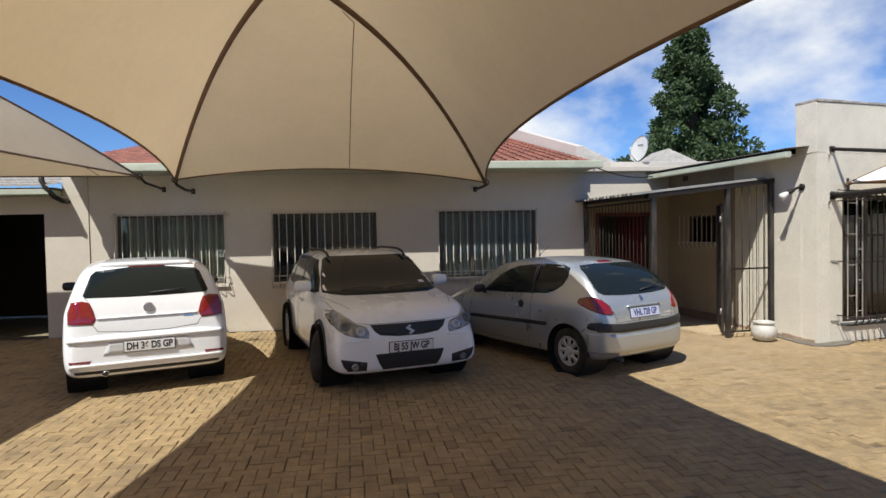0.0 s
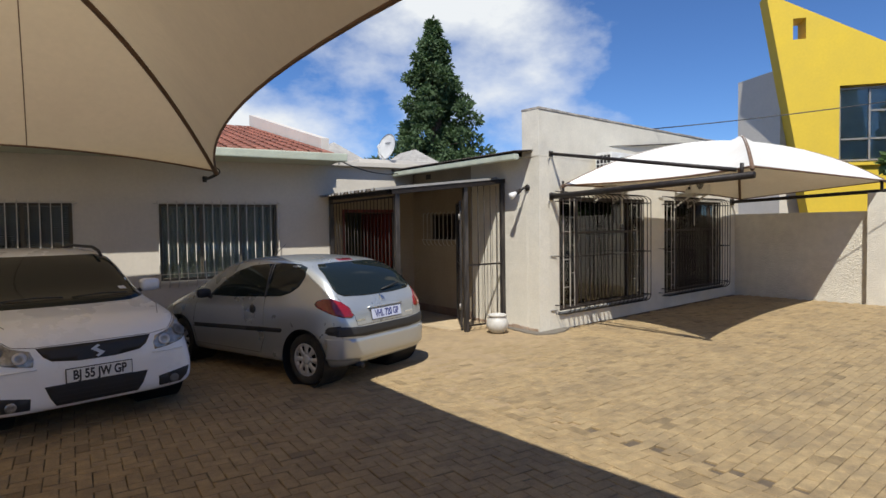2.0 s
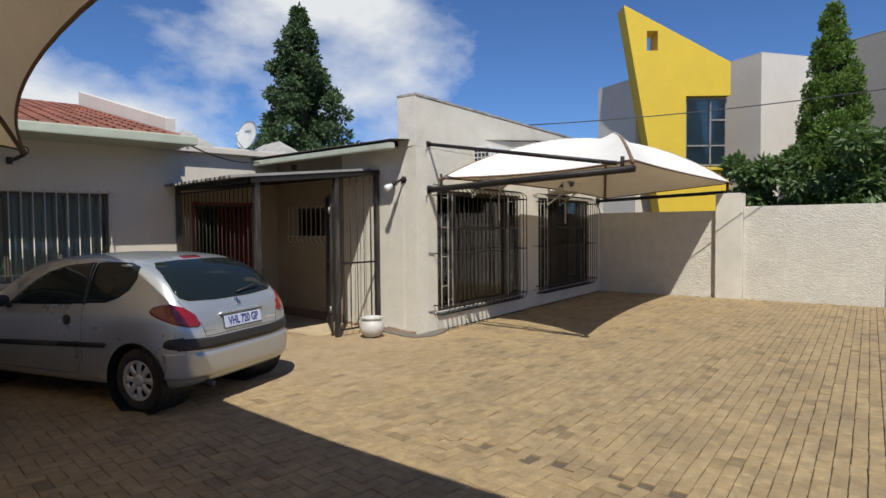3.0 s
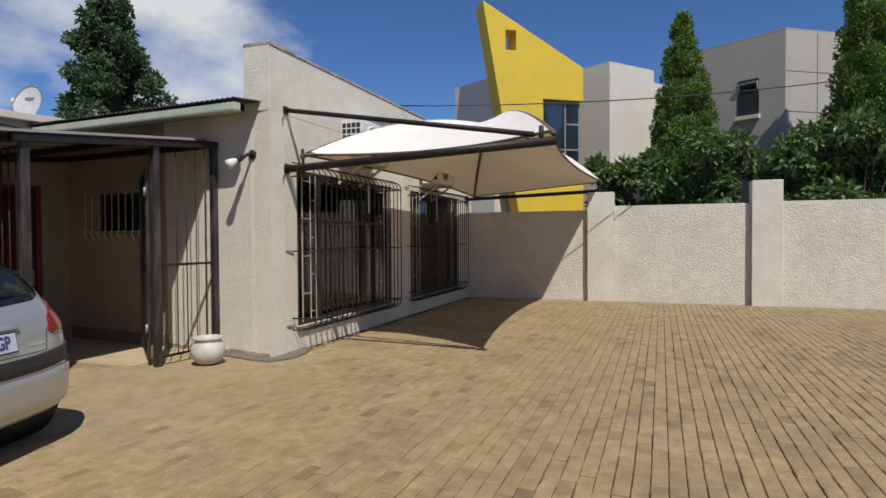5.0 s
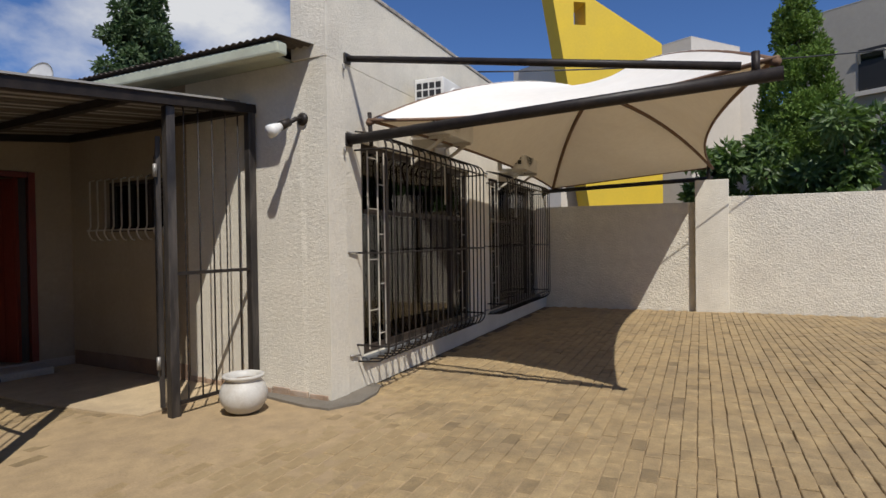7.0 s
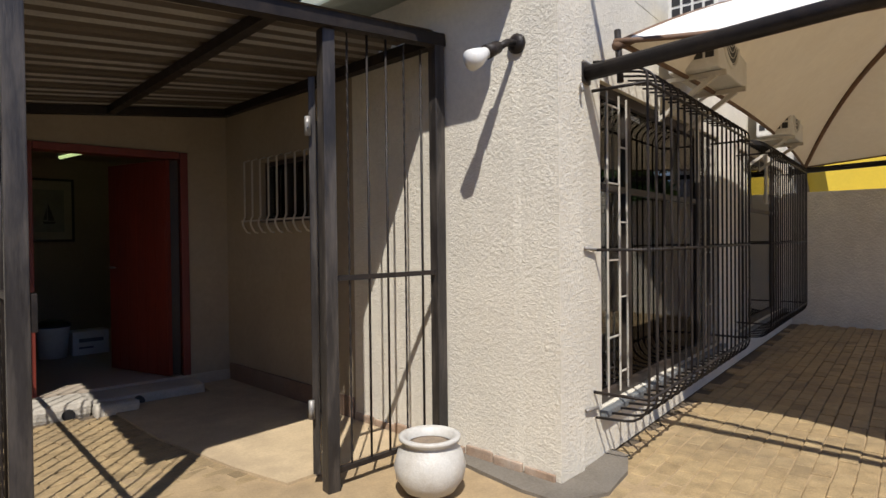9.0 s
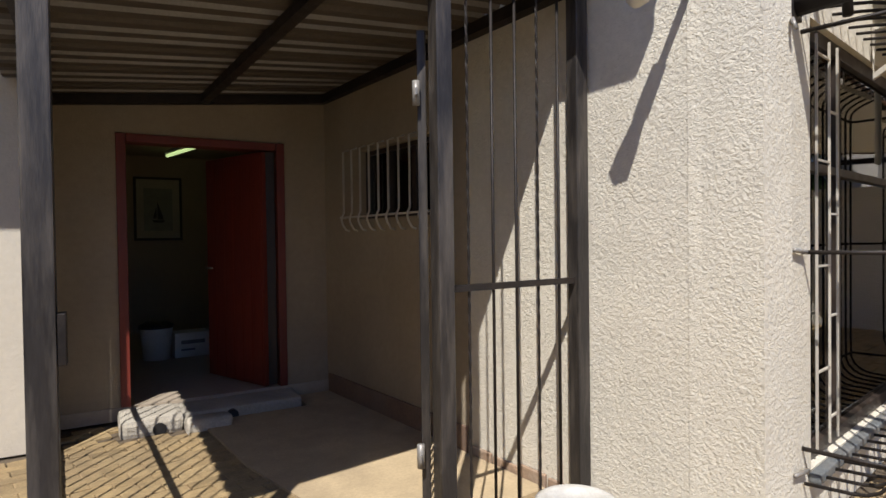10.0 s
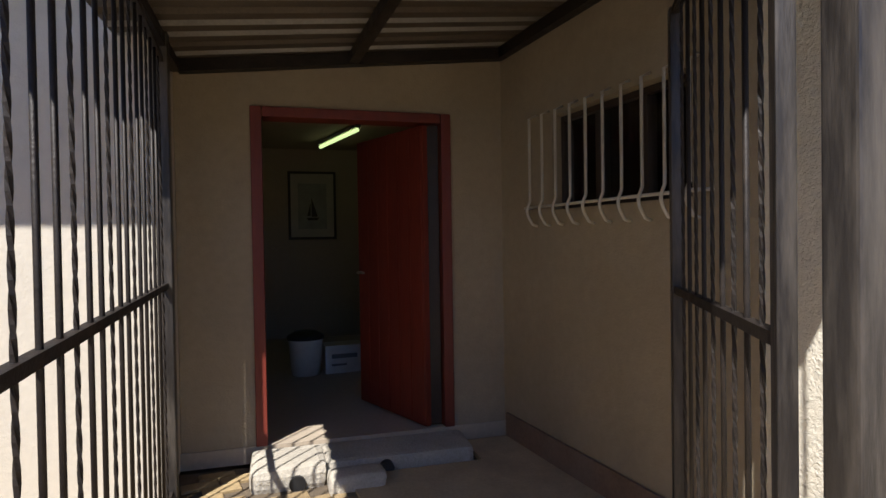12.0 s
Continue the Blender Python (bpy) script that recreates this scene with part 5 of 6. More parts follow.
for k, (x, y, top, spread, words) in enumerate(((16.4, 7.75, 3.85, 0.75, "leafy shrub with pointed leaves over the wall"), (16.6, 6.5, 3.6, 0.95, "dense dark green shrub below the cypress"), (16.5, 5.2, 3.9, 0.95, "tall leafy shrub with drooping leaves"),
                                               (16.6, 3.9, 3.8, 1.05, "leafy shrub behind the wall pillar"), (16.3, 2.6, 3.9, 1.0, "leafy shrub over the boundary wall"), (16.6, 1.0, 3.6, 1.1, "leafy shrub at the far end of the wall"))):
    shrub(words, x, y, top, spread, 20 + k)

# ---- cars ----
def paint(name, color, metal=0.0, rough=0.28, dusty=(0.45, 0.40, 0.34)):
    return material(name, color, rough, metal, vary=0.012, grain=1.2, coat=0.8, dirt=dusty, dirt_scale=0.6, dirt_amount=0.03)


CAR_WHITE = paint("white_car_paint", (0.86, 0.875, 0.89), dusty=(0.72, 0.71, 0.69))
CAR_SILVER = paint("silver_car_paint", (0.50, 0.52, 0.52), 0.6, 0.30)
CAR_GLASS = material("dark_car_glass", (0.012, 0.017, 0.017), 0.03, vary=0.02, grain=2, spec=0.32)
RED_LENS = material("red_lamp_lens", (0.22, 0.008, 0.010), 0.08, vary=0.15, grain=30, coat=1.0)
CLEAR_LENS = material("headlamp_lens", (0.36, 0.35, 0.33), 0.18, metal=0.25, vary=0.55, grain=22, coat=0.6)
AMBER_LENS = material("amber_lamp_lens", (0.50, 0.20, 0.06), 0.15, coat=1.0)
CHROME = material("bright_chrome", (0.72, 0.72, 0.72), 0.12, metal=1.0, vary=0.05)
TYRE = material("tyre_rubber", (0.020, 0.019, 0.018), 0.85, vary=0.25, grain=25, bump=0.002, bump_scale=90, dirt=(0.12, 0.10, 0.08), dirt_scale=5, dirt_amount=0.4)
RIM_SILVER = material("wheel_silver", (0.58, 0.58, 0.58), 0.38, metal=0.35, vary=0.12, grain=12)
TRIM_BLACK = material("black_bumper_trim", (0.03, 0.03, 0.031), 0.55, vary=0.15, grain=18)
PLATE_WHITE = material("plate_white", (0.72, 0.72, 0.70), 0.4, vary=0.04)
PLATE_BLUE = material("plate_pale_blue", (0.55, 0.58, 0.70), 0.4, vary=0.04)
INK = material("plate_ink", (0.03, 0.03, 0.035), 0.5)
INK_BLUE = material("plate_ink_blue", (0.05, 0.06, 0.20), 0.5)


def settled_mesh(ob):
    """The object's mesh with its modifiers worked in."""
    dg = bpy.context.evaluated_depsgraph_get()
    dg.update()
    me = bpy.data.meshes.new_from_object(ob.evaluated_get(dg))
    ob.modifiers.clear()
    ob.data = me
    return ob


def shell(stations, size, arches, mat, parent):
    """A car body lofted through stations, smoothed, fitted to its size, with the wheel arches cut out."""
    bm = bmesh.new()
    rings = []
    for x, zl, zb, zt, wl, wb, wr in stations:
        zm = zl + (zb - zl) * 0.55
        half = [(0, zl), (wl * 0.85, zl), (wl, zl + 0.05), (max(wl, wb) * 1.0, zm), (wb * 1.0, zb - 0.06), (wb * 0.975, zb), (wr * 1.05, zt - (zt - zb) * 0.16), (wr * 0.90, zt), (0, zt + 0.02)]
        ring = [bm.verts.new((x, y, z)) for y, z in half] + [bm.verts.new((x, -y, z)) for y, z in half[-2:0:-1]]
        rings.append(ring)
    n = len(rings[0])
    for a, b in zip(rings, rings[1:]):
        for j in range(n):
            bm.faces.new((a[j], a[(j + 1) % n], b[(j + 1) % n], b[j]))
    bm.faces.new(rings[0][::-1])
    bm.faces.new(rings[-1])
    body = part("body", bm, mat, parent)
    sub = body.modifiers.new("smooth", "SUBSURF")
    sub.levels = sub.render_levels = 3
    settled_mesh(body)
    co = np.zeros(len(body.data.vertices) * 3)
    body.data.vertices.foreach_get("co", co)
    co = co.reshape(-1, 3)
    x0, x1, w, z0, z1 = size
    lo, hi = co.min(0), co.max(0)
    co[:, 0] = x0 + (co[:, 0] - lo[0]) / (hi[0] - lo[0]) * (x1 - x0)
    co[:, 1] *= w / hi[1]
    co[:, 2] = z0 + (co[:, 2] - lo[2]) / (hi[2] - lo[2]) * (z1 - z0)
    body.data.vertices.foreach_set("co", co.ravel())
    body.data.update()
    tree_bm = bmesh.new()
    tree_bm.from_mesh(body.data)
    tree = BVHTree.FromBMesh(tree_bm)
    tree_bm.free()
    cutters = []
    for ax, ay, r in arches:
        c = part("cutter", tube([(ax, ay - 0.26, r[1]), (ax, ay + 0.26, r[1])], r[0], 40), mat)
        mod = body.modifiers.new("arch", "BOOLEAN")
        mod.object, mod.operation, mod.solver = c, "DIFFERENCE", "EXACT"
        c.parent = parent
        cutters.append(c)
    bpy.context.view_layer.update()
    settled_mesh(body)
    for c in cutters:
        bpy.data.objects.remove(c, do_unlink=True)
    body.data.polygons.foreach_set("use_smooth", [True] * len(body.data.polygons))
    for e in body.data.edges:
        e.use_edge_sharp = False
    body.data.set_sharp_from_angle(angle=radians(38))
    return body, tree


def patch(name, tree, outline, axis, mat, parent, lift=0.004, label="", cell=0.05, mirror=False, rim=0.010, turn=0.0):
    """A panel laid on the body: an outline seen along an axis, dropped onto the surface, with a turned-in rim."""
    made = []
    for sign in ((1, -1) if mirror else (1,)):
        bm = bmesh.new()
        pts = [(a * sign, b) for a, b in outline]
        if axis in ("y", "corner"):
            pts = [(a, b) for a, b in outline]
        vs = [bm.verts.new((a, b, 0)) for a, b in pts]
        bm.faces.new(vs)
        for k in (0, 1):
            lo, hi = min(p[k] for p in pts), max(p[k] for p in pts)
            c = math.floor(lo / cell) * cell + cell
            while c < hi - 1e-4:
                no = [0, 0, 0]
                no[k] = 1
                co = [0, 0, 0]
                co[k] = c
                bmesh.ops.bisect_plane(bm, geom=bm.verts[:] + bm.edges[:] + bm.faces[:], plane_co=co, plane_no=no, dist=1e-5)
                c += cell
        normals = {}
        for v in bm.verts:
            a, b = v.co.x, v.co.y
            if axis == "y":
                o, d = Vector((a, 2.0 * sign, b)), Vector((0, -sign, 0))
            elif axis == "front":
                o, d = Vector((4.0, a, b)), Vector((-1, 0, 0))
            elif axis == "rear":
                o, d = Vector((-4.0, a, b)), Vector((1, 0, 0))
            elif axis == "corner":
                way, along = Vector((-math.cos(turn), -sign * math.sin(turn), 0)), Vector((-math.sin(turn), sign * math.cos(turn), 0))
                o, d = along * a - way * 4 + Vector((0, 0, b)), way
            else:
                o, d = Vector((a, b, 3.0)), Vector((0, 0, -1))
            hit, nrm, _, _ = tree.ray_cast(o, d)
            if hit is None:
                hit, nrm, _, _ = tree.find_nearest(o + d * 2.2)
            if nrm.dot(d) > 0:
                nrm = -nrm
            v.co = hit + nrm * lift
            normals[v] = nrm.copy()
        bm.normal_update()
        edges = [e for e in bm.edges if e.is_boundary]
        ext = bmesh.ops.extrude_edge_only(bm, edges=edges)["geom"]
        for v in ext:
            if isinstance(v, bmesh.types.BMVert):
                near = min(normals, key=lambda q: (q.co - v.co).length_squared)
                v.co = v.co - normals[near] * rim
        made.append(part(name, bm, mat, parent, label, smooth=True))
    return made


def writing(text, height, mat, parent, m, name="lettering"):
    cu = bpy.data.curves.new(name, "FONT")
    cu.body, cu.size, cu.extrude, cu.align_x, cu.align_y = text, height / 0.70, 0.0015, "CENTER", "CENTER"
    cu.offset = 0.0036
    ob = new(name, cu)
    dg = bpy.context.evaluated_depsgraph_get()
    me = bpy.data.meshes.new_from_object(ob.evaluated_get(dg))
    bpy.data.objects.remove(ob, do_unlink=True)
    me.materials.append(mat)
    out = new(name, me)
    out.parent, out.matrix_basis = parent, m
    return out


def number_plate(parent, m, text, mat, ink):
    plate = part("number_plate", box(-0.26, -0.057, -0.006, 0.26, 0.057, 0.004, 0.004), mat, parent, "number plate", matrix=m)
    part("plate_rim", box(-0.268, -0.065, -0.010, 0.268, 0.065, -0.002, 0.004), TRIM_BLACK, plate)
    writing(text, 0.078, ink, plate, Matrix.Translation((0, 0, 0.0045)) @ Matrix.Diagonal((0.74, 1, 1, 1)))


def wheel(parent, m, r, width, spokes, cap):
    w = part("wheel", lathe([(r * 0.62, -width / 2), (r * 0.90, -width / 2), (r * 0.985, -width * 0.38), (r, -width * 0.2), (r, width * 0.2), (r * 0.985, width * 0.38), (r * 0.90, width / 2), (r * 0.64, width / 2), (r * 0.62, width * 0.30)], 40, caps=False), TYRE, parent, "worn black tyre", matrix=m, smooth=True)
    part("brake_disc", lathe([(0.02, width * 0.10), (r * 0.60, width * 0.10), (r * 0.60, width * 0.14)], 28), BLACK_PLASTIC, w)
    part("rim", lathe([(r * 0.54, width * 0.28), (r * 0.66, width * 0.46), (r * 0.66, width * 0.50), (r * 0.56, width * 0.44)], 40, caps=False), RIM_SILVER, w, "silver wheel rim", smooth=True)
    for k in range(spokes):
        a = 2 * math.pi * k / spokes
        bm = bmesh.new()
        rows = []
        for f, half, z in ((0.14, 0.085, 0.44), (0.36, 0.052, 0.47), (0.50, 0.075, 0.44), (0.60, 0.125, 0.40)):
            rows.append([bm.verts.new((r * f, y * r * cap, width * zz)) for y, zz in ((-half, z - 0.03), (half, z - 0.03), (half, z - 0.10), (-half, z - 0.10))])
        for p, q in zip(rows, rows[1:]):
            for j in range(4):
                bm.faces.new((p[j], p[(j + 1) % 4], q[(j + 1) % 4], q[j]))
        bm.faces.new(rows[0][::-1])
        bm.faces.new(rows[-1])
        part("spoke", bm, RIM_SILVER, w, matrix=Matrix.Rotation(a, 4, "Z"), smooth=True)
    part("hub", lathe([(r * 0.20, width * 0.34), (r * 0.19, width * 0.46), (r * 0.10, width * 0.49)], 20), RIM_SILVER, w, smooth=True)
    return w


def wheels(parent, base, track, r, width, spokes, cap, steer=0.0, mid=0.0):
    for x in (mid + base / 2, mid - base / 2):
        for s in (1, -1):
            turn = Matrix.Rotation(steer if x > mid else 0, 4, "Z")
            m = Matrix.Translation((x, s * track / 2, r)) @ turn @ Matrix.Rotation(-s * math.pi / 2, 4, "X")
            wheel(parent, m, r, width, spokes, cap)
            liner = part("arch_liner", lathe([(r + 0.048, -0.22), (r + 0.048, 0.18), (r + 0.05, 0.18), (0.05, -0.222)], 32), BLACK_PLASTIC, parent, matrix=Matrix.Translation((x, s * (track / 2 - 0.05), r + 0.01)) @ Matrix.Rotation(-s * math.pi / 2, 4, "X"))
            for p in list(liner.data.polygons):
                p.use_smooth = True


def mirror_pair(parent, x, y, z, mat, size=1.0):
    for s in (1, -1):
        m = part("mirror", box(-0.05 * size, -0.10 * size, -0.065 * size, 0.06 * size, 0.10 * size, 0.065 * size, 0.05), mat, parent, "door mirror", smooth=True, matrix=Matrix.Translation((x, s * y, z)))
        part("mirror_stalk", tube([(0.02, -s * 0.09, -0.05), (0.03, -s * 0.20, -0.09)], 0.025, 8), TRIM_BLACK, m, smooth=True)


def seam(tree, pts, axis, parent, mirror=True, w=0.006, mat=None):
    """A shut line laid on the body as a thin dark strip."""
    for sign in ((1, -1) if mirror else (1,)):
        line = []
        for (a, b), (c, d) in zip(pts, pts[1:]):
            for k in range(8):
                line.append((a + (c - a) * k / 8, b + (d - b) * k / 8))
        line.append(pts[-1])
        got = []
        for a, b in line:
            if axis == "y":
                o, dd = Vector((a, 2 * sign, b)), Vector((0, -sign, 0))
            elif axis == "rear":
                o, dd = Vector((-4, a * sign, b)), Vector((1, 0, 0))
            elif axis == "front":
                o, dd = Vector((4, a * sign, b)), Vector((-1, 0, 0))
            else:
                o, dd = Vector((a, b * sign, 3)), Vector((0, 0, -1))
            hit = tree.ray_cast(o, dd)[0]
            if hit is not None:
                got.append(hit)
        if len(got) > 1:
            part("shut_line", tube(got, w * 0.5, 5), mat or TRIM_BLACK, parent)


def surface(tree, a, b, axis):
    if axis == "rear":
        return tree.ray_cast(Vector((-4, a, b)), Vector((1, 0, 0)))[:2]
    return tree.ray_cast(Vector((4, a, b)), Vector((-1, 0, 0)))[:2]


def facing(point, nrm, up=(0, 0, 1)):
    """A pose at a point whose z looks along the normal and whose y is up."""
    z = Vector(nrm).normalized()
    x = Vector(up).cross(z).normalized()
    return Matrix.Translation(Vector(point) + z * 0.012) @ Matrix((x, z.cross(x), z)).transposed().to_4x4()


# white hatchback, seen from behind
def white_hatchback(m):
    root = thing("hatchback_car", "white five-door hatchback parked nose to the house wall", "car", m)
    st = [(-1.92, .40, .66, .74, .66, .66, .50), (-1.90, .30, .78, .90, .78, .76, .62), (-1.86, .24, .92, 1.06, .84, .82, .70), (-1.78, .22, .99, 1.26, .86, .84, .69), (-1.66, .21, 1.00, 1.43, .86, .85, .67), (-1.46, .20, .99, 1.49, .86, .85, .66),
          (-.7, .19, .97, 1.50, .86, .85, .66), (.0, .19, .95, 1.49, .86, .85, .66), (.42, .19, .94, 1.42, .86, .85, .65), (.82, .19, .94, 1.16, .86, .84, .66), (1.08, .19, .92, 1.00, .86, .83, .66), (1.5, .20, .85, .91, .85, .80, .62), (1.86, .22, .72, .78, .80, .73, .55), (2.02, .28, .58, .64, .68, .60, .45), (2.06, .34, .50, .56, .55, .5, .4)]
    base, track, r = 2.46, 1.46, 0.30
    body, t = shell(st, (-1.93, 2.04, 0.868, 0.20, 1.545), [(x, s * 0.80, (r + 0.055, r + 0.01)) for x in (base / 2, -base / 2) for s in (1, -1)], CAR_WHITE, root)
    wheels(root, base, track, r, 0.19, 10, 0.6)
    patch("rear_window", t, [(-0.63, 1.145), (-0.655, 1.17), (-0.575, 1.39), (-0.53, 1.43), (-0.20, 1.465), (0.20, 1.465), (0.53, 1.43), (0.575, 1.39), (0.655, 1.17), (0.63, 1.145), (0.2, 1.135), (-0.2, 1.135)], "rear", CAR_GLASS, root, label="dark heated rear window")
    patch("windscreen", t, [(-0.62, 0.99), (0.62, 0.99), (0.50, 1.35), (-0.50, 1.35)], "front", CAR_GLASS, root)
    patch("side_window", t, [(0.78, 1.04), (0.30, 1.41), (-0.30, 1.44), (-0.30, 1.05)], "y", CAR_GLASS, root, mirror=True)
    patch("side_window", t, [(-0.36, 1.05), (-0.36, 1.44), (-1.05, 1.41), (-1.36, 1.20), (-1.20, 1.09)], "y", CAR_GLASS, root, mirror=True)
    for s in (1, -1):
        o = [(s * a, b) for a, b in ((0.565, 0.85), (0.53, 0.908), (0.557, 1.01), (0.59, 1.09), (0.66, 1.112), (0.765, 1.10), (0.80, 0.99), (0.80, 0.862))]
        patch("tail_lamp", t, o, "rear", RED_LENS, root, lift=0.007, label="red tail lamp", cell=0.03)
        o = [(s * a, b) for a, b in ((0.60, 0.415), (0.79, 0.425), (0.80, 0.45), (0.585, 0.452))]
        patch("reflector", t, o, "rear", RED_LENS, root, lift=0.018)
    seam(t, [(-0.56, 0.845), (-0.515, 0.77), (-0.20, 0.742), (0.20, 0.742), (0.515, 0.77), (0.56, 0.845)], "rear", root, False)
    seam(t, [(-0.64, 1.15), (-0.60, 1.10)], "rear", root)
    seam(t, [(-0.82, 0.848), (-0.56, 0.845)], "rear", root)
    patch("rear_bumper", t, [(-0.80, 0.36), (-0.80, 0.70), (-0.54, 0.725), (0.54, 0.725), (0.80, 0.70), (0.80, 0.36), (0.6, 0.335), (-0.6, 0.335)], "rear", CAR_WHITE, root, lift=0.014, rim=0.018, label="white rear bumper")
    patch("bumper_lip", t, [(-0.78, 0.385), (-0.78, 0.415), (0.78, 0.415), (0.78, 0.385)], "rear", CAR_WHITE, root, lift=0.034, rim=0.024)
    patch("bumper_ledge", t, [(-0.80, 0.655), (-0.80, 0.70), (0.80, 0.70), (0.80, 0.655)], "rear", CAR_WHITE, root, lift=0.032, rim=0.022)
    # raised patch in greyer white, the recess's shade put into its colour
    patch("plate_recess", t, [(-0.47, 0.50), (-0.40, 0.645), (0.40, 0.645), (0.47, 0.50)], "rear", material("shaded_white_paint", (0.60, 0.61, 0.61), 0.35, coat=0.5), root, lift=0.020, rim=0.012)
    patch("hatch_crease", t, [(-0.52, 0.905), (-0.52, 0.918), (0.52, 0.918), (0.52, 0.905)], "rear", CAR_WHITE, root, lift=0.016, rim=0.016)
    patch("diffuser", t, [(-0.72, 0.23), (-0.76, 0.33), (0.76, 0.33), (0.72, 0.23)], "rear", TRIM_BLACK, root, lift=0.004, label="black lower bumper skirt")
    patch("roof_spoiler", t, [(-0.50, 1.475), (0.50, 1.475), (0.46, 1.50), (-0.46, 1.50)], "rear", CAR_WHITE, root, lift=0.035, rim=0.03)
    hit, nrm = surface(t, 0, 0.578, "rear")
    hit = hit + nrm * 0.024
    number_plate(root, facing(hit, nrm + Vector((-0.6, 0, 0))), "DH 36 DS GP", PLATE_WHITE, INK)
    hit, nrm = surface(t, 0, 1.004, "rear")
    badge = part("badge", lathe([(0.056, 0), (0.056, 0.008), (0.046, 0.010)], 28), CHROME, root, "round chrome badge", matrix=facing(hit, nrm), smooth=True)
    part("badge_inset", lathe([(0.044, 0.0095), (0.044, 0.0115), (0.02, 0.012)], 28), GREY_PLASTIC, badge)
    hit, nrm = surface(t, -0.42, 0.885, "rear")
    part("model_bar", box(-0.05, -0.008, -0.01, 0.05, 0.008, -0.006), CHROME, root, matrix=facing(hit, nrm))
    patch("high_brake_lamp", t, [(-0.19, 1.468), (0.19, 1.468), (0.19, 1.488), (-0.19, 1.488)], "rear", material("dim_red_lens", (0.16, 0.02, 0.02), 0.2), root, lift=0.006)
    hit, nrm = surface(t, -0.02, 1.165, "rear")
    part("wiper", tube([hit + nrm * 0.02, hit + nrm * 0.025 + Vector((0.0, -0.38, 0.03))], 0.010, 6), TRIM_BLACK, root, smooth=True)
    part("antenna", tube([(-1.25, 0, 1.52), (-1.28, 0, 1.56), (-1.34, 0, 1.63)], [0.018, 0.008, 0.003], 8), TRIM_BLACK, root, smooth=True)
    part("exhaust", tube([(-1.70, 0.45, 0.30), (-1.95, 0.45, 0.295)], 0.034, 14), CHROME, root, smooth=True)
    part("exhaust_mouth", tube([(-1.945, 0.45, 0.295), (-1.956, 0.45, 0.295)], 0.027, 14), BLACK_PLASTIC, root)
    mirror_pair(root, 0.62, 0.97, 1.12, TRIM_BLACK, 0.95)
    return root


# white crossover, seen from the front
def white_crossover(m):
    root = thing("crossover_car", "white compact crossover parked nose outwards under the sail", "car", m)
    st = [(-2.02, .42, .80, .90, .68, .68, .52), (-1.99, .32, .95, 1.10, .82, .80, .62), (-1.85, .27, 1.02, 1.42, .86, .84, .66), (-1.6, .25, 1.02, 1.57, .88, .86, .67), (-.9, .22, 1.02, 1.63, .88, .86, .68), (-.1, .22, 1.01, 1.63, .88, .86, .68), (.30, .22, 1.01, 1.57, .88, .86, .68),
          (.72, .22, 1.01, 1.33, .88, .86, .69), (1.02, .22, 1.01, 1.14, .88, .86, .72), (1.40, .23, .99, 1.07, .88, .85, .74), (1.78, .24, .95, 1.01, .88, .83, .72), (1.98, .25, .88, .93, .86, .80, .68), (2.08, .27, .76, .82, .84, .78, .66), (2.11, .32, .62, .68, .80, .74, .62), (2.12, .38, .54, .58, .70, .64, .54)]
    base, track, r = 2.54, 1.60, 0.335
    body, t = shell(st, (-2.02, 2.10, 0.877, 0.20, 1.585), [(x, s * 0.86, (r + 0.060, r + 0.01)) for x in (base / 2, -base / 2) for s in (1, -1)], CAR_WHITE, root)
    wheels(root, base, track, r, 0.205, 5, 1.4, radians(-28))
    patch("windscreen", t, [(-0.765, 1.075), (-0.55, 1.052), (0.55, 1.052), (0.765, 1.075), (0.70, 1.29), (0.625, 1.46), (0.53, 1.505), (-0.53, 1.505), (-0.625, 1.46), (-0.70, 1.29)], "front", CAR_GLASS, root, label="dark windscreen")
    patch("rear_window", t, [(-0.55, 1.10), (0.55, 1.10), (0.46, 1.44), (-0.46, 1.44)], "rear", CAR_GLASS, root)
    patch("side_window", t, [(0.84, 1.07), (0.64, 1.22), (0.22, 1.46), (-0.30, 1.50), (-0.30, 1.06)], "y", CAR_GLASS, root, mirror=True)
    patch("side_window", t, [(-0.33, 1.06), (-0.33, 1.50), (-1.05, 1.49), (-1.12, 1.07)], "y", CAR_GLASS, root, mirror=True)
    patch("side_window", t, [(-1.18, 1.06), (-1.12, 1.47), (-1.50, 1.44), (-1.66, 1.15)], "y", CAR_GLASS, root, mirror=True)
    for s in (1, -1):
        o = [(s * a, b) for a, b in ((0.485, 0.645), (0.475, 0.71), (0.50, 0.77), (0.62, 0.805), (0.72, 0.88), (0.785, 0.935), (0.835, 0.915), (0.845, 0.86), (0.835, 0.80), (0.80, 0.745), (0.74, 0.70), (0.60, 0.66))]
        lamp_ = patch("headlamp", t, o, "front", CLEAR_LENS, root, lift=0.007, label="clear swept-back headlamp", cell=0.03)[0]
        hit, nrm = surface(t, s * 0.575, 0.725, "front")
        part("lamp_bowl", lathe([(0.052, 0), (0.052, 0.006), (0.03, 0.0)], 20), RIM_SILVER, lamp_, matrix=facing(hit, nrm), smooth=True)
        hit, nrm = surface(t, s * 0.73, 0.79, "front")
        part("lamp_bowl", lathe([(0.062, 0), (0.06, 0.006), (0.03, 0.0)], 20), GREY_PLASTIC, lamp_, matrix=facing(hit, nrm), smooth=True)
        o = [(s * a, b) for a, b in ((0.515, 0.29), (0.51, 0.385), (0.80, 0.44), (0.775, 0.36), (0.72, 0.30))]
